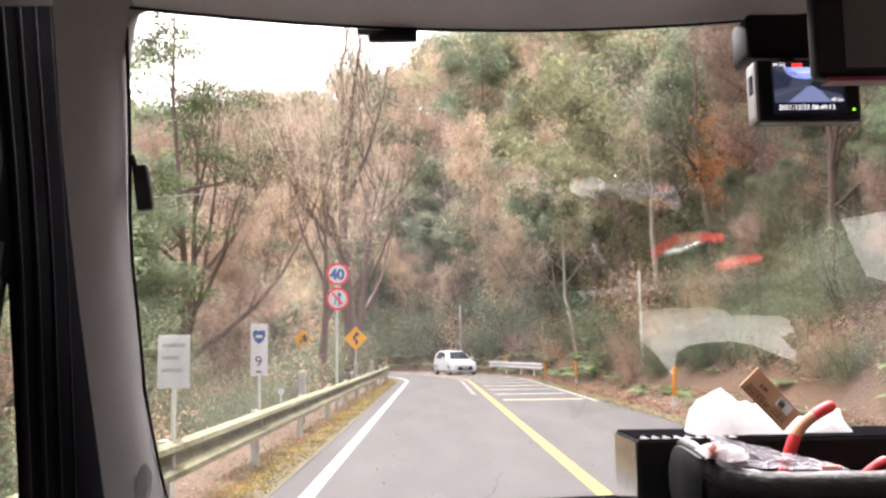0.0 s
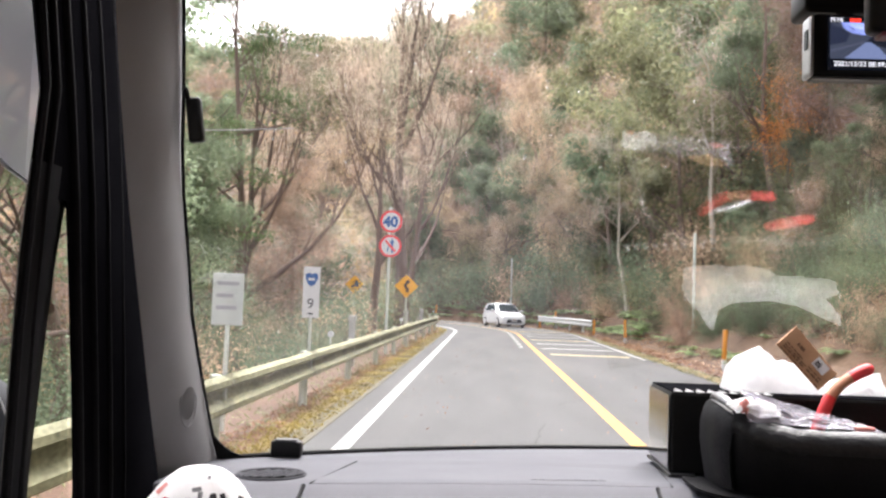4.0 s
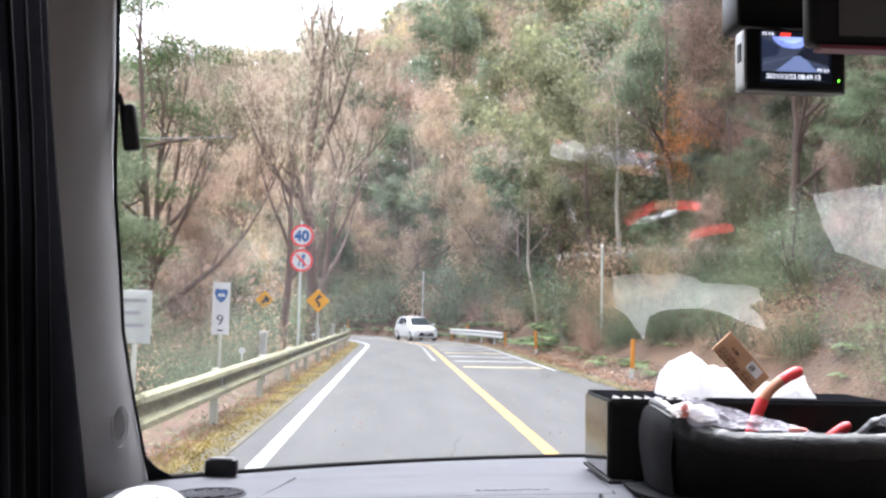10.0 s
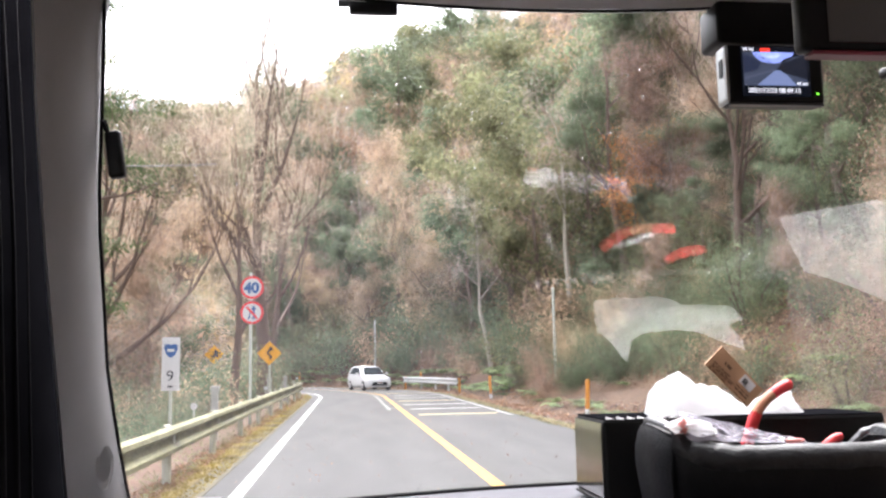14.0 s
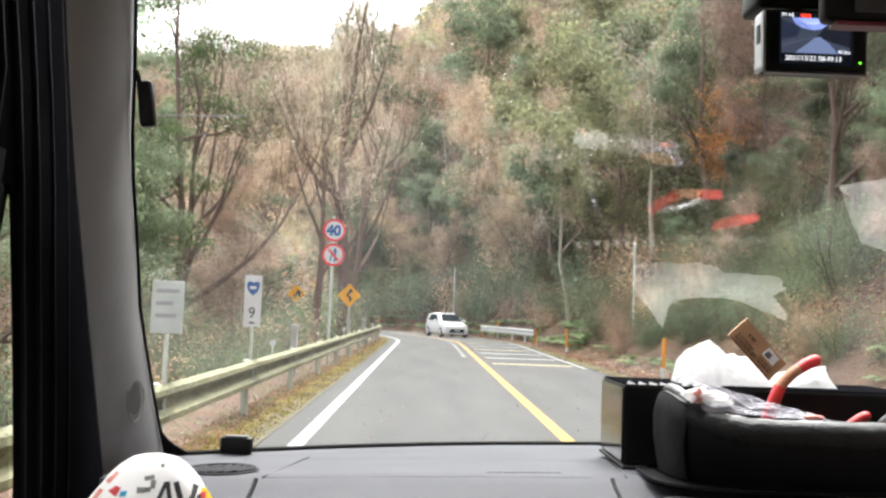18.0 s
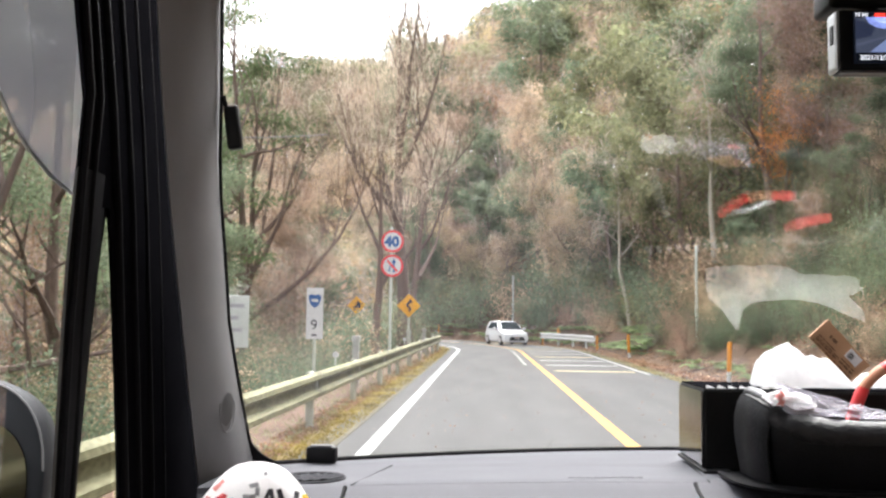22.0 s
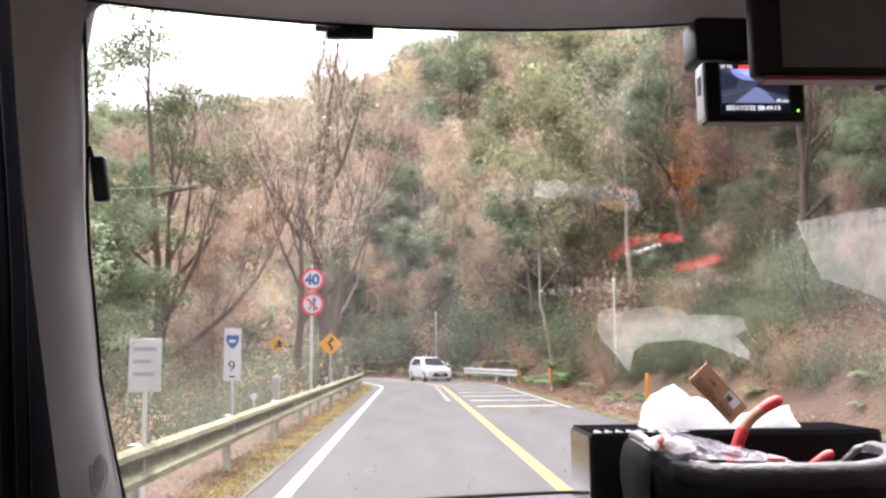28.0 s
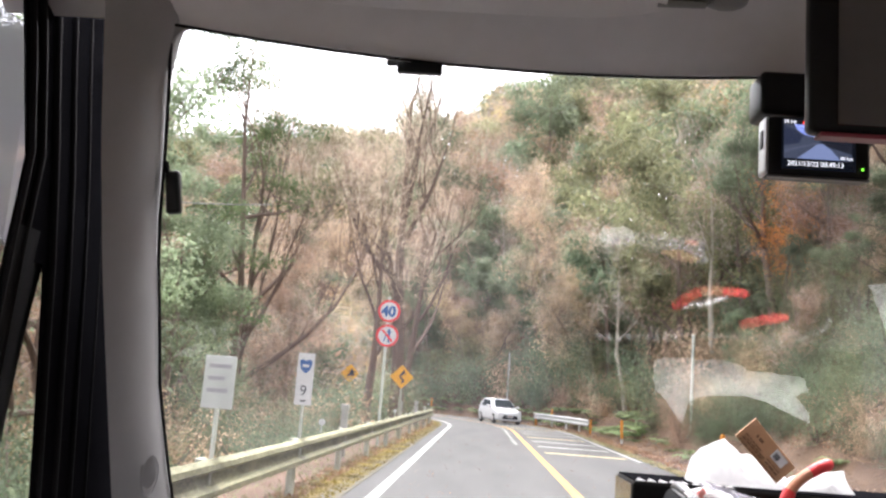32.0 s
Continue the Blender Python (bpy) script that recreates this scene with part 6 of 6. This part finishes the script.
def plant(protos, places, seed, smin=0.8, smax=1.25, sink=0.15):
    """Copies of the given trees at places (x, y); the first use of each is the original."""
    rng = random.Random(seed)
    for k, (x, y) in enumerate(places):
        o = rng.choice(protos)
        s = rng.uniform(smin, smax)
        z = float(land(x, y)) - sink
        m = pose(x, y, z, rng.uniform(-4, 4), rng.uniform(-4, 4), rng.uniform(0, 360))
        if o.name not in USED:
            USED.add(o.name)
            o.scale = (s, s, s * rng.uniform(0.92, 1.12))
            o.matrix_basis = m @ Matrix.Diagonal((*o.scale, 1))
        else:
            c = copy_thing(o, m)
            c.scale = (s, s, s * rng.uniform(0.92, 1.12))


USED = set()
ever = [tree("evergreen_tree", "dense green broadleaf evergreen tree on the slope", 11 + k, 7.5, 3.0, 0.16, m, 5600, 0.20, 1.0, levels=2, first=0.25, tufts=30, squash=0.62) for k, m in enumerate((L_GREEN, L_DARK, L_OLIVE))]
near_ever = [tree("roadside_tree", "green broadleaf tree leaning over the roadside", 15 + k, 7.5, 3.2, 0.16, m, 26000, 0.080, 0.66, levels=3, first=0.2, squash=0.55, tufts=70) for k, m in enumerate((L_GREEN, L_DARK, L_OLIVE))]
brown = [tree("brown_tree", "half-bare tree with dry brown leaves and fine twigs", 31 + k, 7.0, 2.8, 0.12, m, 6200, 0.088, 0.8, levels=3, first=0.25, twigs=2600, twig_mat=tw) for k, (m, tw) in enumerate(((L_BROWN, L_TWIG), (L_RUST, L_MAUVE), (L_TAWNY, L_TWIG)))]
near_brown = [tree("twiggy_tree", "twiggy half-bare tree with small brown leaves", 41 + k, 7.0, 2.8, 0.10, m, 15000, 0.060, 0.7, levels=3, first=0.2, twigs=3600, twig_mat=tw) for k, (m, tw) in enumerate(((L_BROWN, L_TWIG), (L_RUST, L_MAUVE)))]
pale_bare = [tree("pale_bare_tree", "crooked leafless tree with a pale grey trunk", 76, 8.0, 2.6, 0.13, None, 0, 0, 0.9, bark=M_PALEB, levels=2, first=0.45, up=0.7, limbs=6, twigs=900, twig_mat=L_MAUVE)]
maple = [tree("maple_tree", "small maple with orange autumn leaves", 78, 5.0, 2.0, 0.09, L_MAPLE, 5200, 0.085, 0.7, levels=2, first=0.3)]
far_ever = [tree("far_evergreen_tree", "rounded green evergreen tree on the far hillside", 51 + k, 8.5, 3.2, 0.2, m, 2600, 0.38, 1.75, levels=1, first=0.08, limbs=14, tufts=16, squash=0.65) for k, m in enumerate((L_GREEN, L_DARK, L_OLIVE))]
far_brown = [tree("far_brown_tree", "leafless brown tree on the far hillside", 61 + k, 8.0, 3.0, 0.16, m, 1100, 0.30, 1.5, levels=1, first=0.08, limbs=13, twigs=1500, twig_mat=tw) for k, (m, tw) in enumerate(((L_BROWN, L_TWIG), (L_RUST, L_MAUVE), (L_TAWNY, L_MAUVE)))]
bare = [tree("bare_tree", "tall leafless tree with many upswept grey branches", 71 + k, 12.5, 7.6, 0.30, None, 0, 0, 1.3, bark=M_BARKR, levels=3, first=0.34, up=1.7, limbs=9, twigs=2600) for k in range(2)]
cedar = [conifer("cedar_tree", "tall dark green cedar", 81, 13.0, 2.2, 5200, 0.42, L_CEDAR)]
pine = [tree("pine_tree", "tall roadside pine with layered dark green boughs and a reddish trunk", 83, 11.5, 3.2, 0.15, L_PINE, 17000, 0.085, 0.75, bark=M_BARKR, levels=2, first=0.22, up=0.12, limbs=13, squash=0.26, tufts=64)]
KINDS = ((L_GREEN, "leafy green roadside shrub"), (L_DARK, "dark green glossy-leaved shrub"), (L_BROWN, "dry brown roadside shrub"), (L_OLIVE, "yellow-green leafy roadside shrub"))
bush = [shrub("shrub", lab, 91 + k, 1.7, m, 8500, 0.050, apart=True) for k, (m, lab) in enumerate(KINDS)]
far_bush = [shrub("far_shrub", lab, 96 + k, 1.9, m, 2100, 0.125) for k, (m, lab) in enumerate(KINDS)]


def scatter(n, s_range, u_range, seed, gap):
    """Spread places along the road by offset and distance, keeping a gap between them."""
    rng = random.Random(seed)
    got = []
    for _ in range(n * 12):
        u, s = rng.uniform(*u_range), rng.uniform(*s_range)
        p, nn = road_frame(u)
        q = p + nn * s
        if all((q.x - a) ** 2 + (q.y - b) ** 2 > gap * gap for a, b in got):
            got.append((q.x, q.y))
        if len(got) >= n:
            break
    return got


# bank side: open litter slope at the foot, twiggy and evergreen growth above it
plant(bush, scatter(24, (7.6, 12.0), (5, 34), 1, 1.5), 1, 0.7, 1.3)
plant(bush, scatter(9, (5.4, 7.0), (13, 34), 101, 2.2), 101, 0.3, 0.6)
plant(far_bush, scatter(46, (5.6, 10.0), (34, 62), 14, 1.5), 14, 0.7, 1.35)
plant(near_ever + near_brown * 2, scatter(22, (9.0, 16), (8, 34), 21, 2.4), 21, 0.85, 1.25)
plant(near_ever, [(11.0, 13.0), (10.2, 17.5), (12.2, 10.5), (10.6, 22.0)], 121, 0.6, 0.8)
plant([bush[0], bush[1]], [(8.9, 11.5), (9.4, 14.8), (8.6, 18.6), (9.6, 8.9), (8.3, 23.5)], 122, 0.8, 1.1)
plant(ever + brown, scatter(26, (7.4, 14), (34, 62), 2, 2.6), 2, 0.8, 1.2)
plant(ever + brown + far_brown[1:], scatter(60, (14, 38), (4, 60), 3, 3.2), 3, 0.9, 1.35)
plant([ever[2], ever[0], brown[0]], [(9.5, 50.0), (12.5, 55.0), (13.0, 60.0), (9.0, 63.0), (5.0, 70.0)], 22, 1.4, 1.8)
plant(pale_bare, [(7.6, 47.5), (9.2, 36.0), (-4.0, 92.0), (12.0, 27.0), (2.0, 84.0)], 24, 0.8, 1.15)
plant(maple, [(11.2, 33.0), (-9.5, 52.0)], 25, 0.8, 1.1)
plant(near_brown, scatter(9, (6.4, 9.5), (8, 27), 123, 1.6), 123, 0.26, 0.42)
plant(bush, scatter(14, (6.0, 9.5), (7, 24), 124, 1.2), 124, 0.28, 0.55)
plant([bush[0], bush[1], bush[3], bush[2]], scatter(54, (5.2, 8.4), (11, 40), 125, 0.85), 125, 0.4, 0.85)
plant([near_ever[0], near_ever[1]], scatter(7, (7.2, 9.2), (13, 33), 126, 2.6), 126, 0.32, 0.5)
plant([bare[1]], [(9.2, 21.0)], 127, 0.55, 0.55)
plant([ever[1], ever[0]], scatter(16, (7.0, 17), (52, 84), 128, 3.2), 128, 0.75, 1.05)
# bend and hillside that closes the view
plant(far_bush, scatter(70, (5.4, 10), (58, 130), 4, 1.7), 4, 0.9, 1.6)
plant(ever + brown, scatter(60, (6.5, 20), (56, 120), 23, 2.8), 23, 0.8, 1.2)
plant(far_ever + far_brown, scatter(150, (16, 50), (46, 130), 5, 3.6), 5, 0.8, 1.2)
plant(far_ever + far_brown, scatter(430, (34, 135), (14, 150), 6, 4.0), 6, 0.95, 1.4)
crest = random.Random(71)


def woods(label, protos, places, rng, smin, smax):
    """Far trees that nobody could count, crowns and trunks of one kind joined into one object."""
    mats, verts, faces, slots, at = [], [], [], [], 0
    for x, y in places:
        o = rng.choice(protos)
        m = pose(x, y, float(land(x, y)) - 0.2, 0, 0, rng.uniform(0, 360)) @ Matrix.Scale(rng.uniform(smin, smax), 4)
        m = np.array(m)
        for child in o.children:
            if child.name.split(".")[0] not in ("crown", "twig_spray"):
                continue
            me = child.data
            co = np.zeros(3 * len(me.vertices), np.float32)
            me.vertices.foreach_get("co", co)
            verts.append(co.reshape(-1, 3) @ m[:3, :3].T + m[:3, 3])
            if me.materials[0] not in mats:
                mats.append(me.materials[0])
            n = len(me.vertices)
            faces.append(np.arange(at, at + n).reshape(-1, 4))
            slots.append(np.full(n // 4, mats.index(me.materials[0])))
            at += n
        a = np.linspace(0, 2 * math.pi, 4, endpoint=False)
        ring = np.stack([0.16 * np.cos(a), 0.16 * np.sin(a), 0 * a], 1)
        verts.append(np.vstack([ring, ring * 0.4 + [0, 0, 7.5]]) @ m[:3, :3].T + m[:3, 3])
        if M_BARK not in mats:
            mats.append(M_BARK)
        faces.append(np.array([(at + k, at + (k + 1) % 4, at + 4 + (k + 1) % 4, at + 4 + k) for k in range(4)]))
        slots.append(np.full(4, mats.index(M_BARK)))
        at += 8
    me = mesh_of("far_woods", np.vstack(verts), np.vstack(faces), mats[0])
    for extra in mats[1:]:
        me.materials.append(extra)
    me.polygons.foreach_set("material_index", np.concatenate(slots).astype(np.int32))
    return tagged(new("far_woods", me), label, "woods", kind="stuff")


woods("mixed brown and green winter woods along the far ridge", far_ever + far_brown, [(-110 + 6.5 * k + crest.uniform(-2, 2), 150 + 9.5 * j + crest.uniform(-3, 3)) for j in range(9) for k in range(22)], crest, 1.1, 1.7)


def thicket(label, places, per, mat, seed, size=0.55):
    """Low tangled growth on the far slope, one object."""
    rng = np.random.default_rng(seed)
    c = np.repeat(np.array([(x, y, float(land(x, y)) + 1.8) for x, y in places]), per, axis=0)
    off = rng.normal(size=c.shape) * [1.7, 1.7, 1.7]
    v, f = quads_from(np.maximum(c + off, c - [9, 9, 1.8]), off / 1.7 + [0, 0, 0.6], size, rng)
    return tagged(new("thicket", mesh_of("thicket", v, f, mat)), label, "undergrowth", kind="stuff")


thicket("tangled brown scrub on the far hillside", scatter(170, (14, 110), (46, 130), 61, 3.2), 170, L_BROWN, 301)
thicket("low green scrub on the far hillside", scatter(150, (18, 130), (30, 130), 62, 3.2), 170, L_OLIVE, 302)
thicket("tangled brown scrub below the guardrail", scatter(60, (-34, -11), (16, 85), 63, 3.0), 700, L_BROWN, 303, 0.16)
thicket("low green scrub on the valley side", scatter(50, (-34, -10), (16, 85), 64, 3.0), 700, L_DARK, 304, 0.16)
# valley side
plant([bush[1], bush[2], bush[1]], scatter(12, (-7.6, -5.7), (8, 30), 7, 1.4), 7, 0.75, 1.15)
plant(bush, scatter(16, (-10.0, -7.0), (5, 30), 107, 1.4), 107, 0.8, 1.3)
plant(far_bush, scatter(50, (-9.5, -6.0), (30, 100), 17, 1.4), 17, 1.0, 1.6)
plant([near_ever[0], near_ever[1], near_brown[0], near_brown[1]], scatter(15, (-14, -7.6), (6, 28), 81, 2.7), 81, 0.8, 1.15)
plant(ever + cedar, scatter(14, (-17, -9.0), (28, 62), 8, 3.2), 8, 0.75, 1.05)
plant(brown + far_brown, scatter(26, (-22, -8), (22, 95), 9, 3.0), 9, 0.7, 1.05)
plant(far_ever + far_brown + cedar, scatter(110, (-60, -18), (-25, 120), 10, 4.4), 10, 0.8, 1.15)
plant(pine, [(-6.1, 23.0)], 26, 1.0, 1.0)
plant([bare[0]], [(-3.6, 40.0)], 11, 1.22, 1.22)
plant([bare[1]], [(-4.4, 47.0)], 12, 0.9, 0.9)
plant([bare[0]], [(-3.9, 32.0)], 13, 0.66, 0.66)
plant([bare[1]], [(-7.6, 25.5)], 14, 0.72, 0.72)

# beside and behind the van the woods go on
plant([bush[1], bush[2], bush[0]], scatter(16, (-10.5, -6.4), (-16, 4), 131, 1.5), 131, 0.7, 1.2)
plant(near_brown + [near_ever[1]], scatter(9, (-17, -10.0), (-18, 5), 132, 3.0), 132, 0.8, 1.1)
plant(bush, scatter(18, (6.4, 11.0), (-16, 6), 133, 1.5), 133, 0.6, 1.2)
plant(near_ever + near_brown, scatter(12, (10.0, 18), (-18, 6), 134, 2.8), 134, 0.8, 1.15)

# ---------- litter, grass and ferns ----------
def litter(name, label, cat, n, s_range, u_range, size, mat, seed, lift=0.01, tall=0.0, aspect=0.6):
    rng = np.random.default_rng(seed)
    u = rng.uniform(*u_range, n)
    u = u_range[0] + (u - u_range[0]) * rng.random(n) ** 0.6
    s = rng.uniform(*s_range, n)
    c = np.zeros((n, 3))
    for i in range(n):
        p, nn = road_frame(float(u[i]))
        c[i, :2] = (p + nn * float(s[i]))[:2]
    c[:, 2] = np.maximum(land(c[:, 0], c[:, 1]), np.where((np.abs(s) < 4.3), 0.012, -99)) + lift + tall * rng.random(n)
    v, f = quads_from(c, None, size, rng, aspect, 0.3)
    ob = new(name, mesh_of(name, v, f, mat))
    return tagged(ob, label, cat, kind="stuff")


litter("fallen_leaves", "fallen brown leaves scattered on the bank", "leaf litter", 14000, (3.4, 11.5), (30, 100), 0.10, L_RUST, 201, 0.02, 0.05)
litter("fallen_leaves", "thick reddish-brown leaf litter on the near bank", "leaf litter", 26000, (3.45, 11.0), (4, 36), 0.085, L_RUST, 211, 0.01, 0.07)
litter("fallen_leaves", "pale curled dead leaves on the near bank", "leaf litter", 9000, (3.6, 11.0), (4, 36), 0.07, L_BROWN, 212, 0.02, 0.08)
litter("fallen_leaves", "fallen brown leaves under the guardrail", "leaf litter", 15000, (-5.6, -3.9), (2, 60), 0.06, L_RUST, 202, 0.008, 0.01)
litter("fallen_leaves", "thick brown leaf litter on the bank beside the van", "leaf litter", 9000, (3.45, 10.0), (-16, 5), 0.085, L_RUST, 215, 0.01, 0.06)
litter("fallen_leaves", "brown leaf litter beyond the guardrail beside the van", "leaf litter", 9000, (-10.0, -4.0), (-16, 4), 0.085, L_RUST, 216, 0.01, 0.06)
litter("undergrowth", "tangled undergrowth beyond the guardrail beside the van", "undergrowth", 5000, (-11.0, -5.4), (-16, 4), 0.10, L_DARK, 217, 0.05, 0.6, 0.4)
litter("undergrowth", "low green undergrowth on the bank", "undergrowth", 9000, (6.0, 15.0), (12, 110), 0.13, L_FERN, 203, 0.04, 0.35, 0.35)
litter("undergrowth", "tangled brown and green undergrowth beyond the guardrail", "undergrowth", 15000, (-11.0, -5.4), (3, 95), 0.10, L_DARK, 204, 0.05, 0.7, 0.4)
litter("undergrowth", "leafy green and brown undergrowth on the near bank", "undergrowth", 15000, (6.8, 12.5), (6, 30), 0.11, L_GREEN, 214, 0.05, 0.55, 0.4)
litter("undergrowth", "dry undergrowth on the hillside", "undergrowth", 14000, (6.0, 30.0), (50, 130), 0.3, L_BROWN, 205, 0.1, 1.0, 0.4)
litter("grass", "thin yellow-green grass along the guardrail", "grass", 2600, (-4.9, -3.95), (2, 70), 0.12, L_OLIVE, 206, 0.03, 0.10, 0.12)
litter("moss_cushion", "bright yellow-green moss on the foot of the bank", "moss", 9000, (4.2, 5.3), (6, 22), 0.06, L_MOSS, 213, 0.01, 0.03, 0.7)
litter("moss_tufts", "yellow-green moss and leaf crumbs along the road edging", "moss", 15000, (-4.15, -3.5), (2, 60), 0.034, L_MOSS, 207, 0.004, 0.014, 0.6)
litter("moss_tufts", "yellow-green moss and leaf crumbs along the asphalt edge", "moss", 5000, (2.98, 3.55), (4, 60), 0.045, L_OLIVE, 208, 0.008, 0.02, 0.5)
litter("road_leaves", "few dead leaves and crumbs lying on the asphalt", "leaf litter", 420, (-3.3, 3.1), (5, 45), 0.032, L_RUST, 209, 0.006, 0.006, 0.6)


def fern(seed, size):
    """A rosette of arching fronds, each with pairs of narrow leaflets."""
    rng = np.random.default_rng(seed)
    root = thing("fern", (0, 0, 0), "bright green fern growing at the foot of the bank", "fern", "ferns along the bank")
    stalks = bmesh.new()
    quads = []
    for k in range(11):
        az = k / 11 * 6.283 + rng.normal(0, 0.2)
        out = np.array([math.cos(az), math.sin(az), 0.0])
        side = np.array([-math.sin(az), math.cos(az), 0.0])
        ln, rise = size * (0.75 + 0.4 * rng.random()), 0.75 + 0.4 * rng.random()
        spine = [out * ln * t + np.array([0, 0, ln * rise * (t - 0.85 * t * t)]) for t in np.linspace(0, 1, 13)]
        stalks = merge(stalks, tube(spine[::3], [0.006, 0.005, 0.004, 0.003, 0.001], 4))
        for i in range(2, 12):
            w = size * 0.24 * math.sin(math.pi * (0.12 + 0.86 * i / 12)) + 0.01
            p, step = spine[i], (spine[i + 1] - spine[i]) * 0.42
            for sg_ in (-1, 1):
                tip = p + sg_ * side * w + step * 1.4 - np.array([0, 0, 0.18 * w])
                quads += [p - step, tip - step * 0.3, tip + step * 0.3, p + step]
    part("frond_base", stalks, M_BARK, root)
    ob = new("frond_rosette", mesh_of("frond_rosette", np.array(quads), np.arange(len(quads)).reshape(-1, 4), L_FERN))
    ob.parent = root
    return root


ferns = [fern(401 + k, 0.62) for k in range(3)]
plant(ferns, scatter(34, (4.5, 6.0), (9, 40), 410, 0.55), 410, 0.55, 1.05, 0.02)
plant(ferns, scatter(56, (4.4, 5.9), (36, 84), 411, 0.75), 411, 1.2, 1.9, 0.02)

# fallen sticks and exposed roots on the bank
rng_s = random.Random(55)
bm = bmesh.new()
for _ in range(110):
    u, so, a = rng_s.uniform(6, 36), rng_s.uniform(4.4, 11), rng_s.uniform(0, 6.283)
    ln, r = rng_s.uniform(0.3, 1.6), rng_s.uniform(0.006, 0.022)
    pts = []
    for k in range(4):
        x, y = XC + so + ln * (k / 3 - 0.5) * math.cos(a) + rng_s.gauss(0, 0.04), u + ln * (k / 3 - 0.5) * math.sin(a) + rng_s.gauss(0, 0.04)
        pts.append((x, y, float(land(x, y)) + 0.03 + abs(rng_s.gauss(0, 0.03))))
    bm = merge(bm, tube(pts, [r, r * 0.9, r * 0.7, r * 0.4], 5))
sticks = part("fallen_sticks", bm, M_BARK)
tagged(sticks, "dead sticks and bare roots lying on the leafy bank", "sticks", kind="stuff")
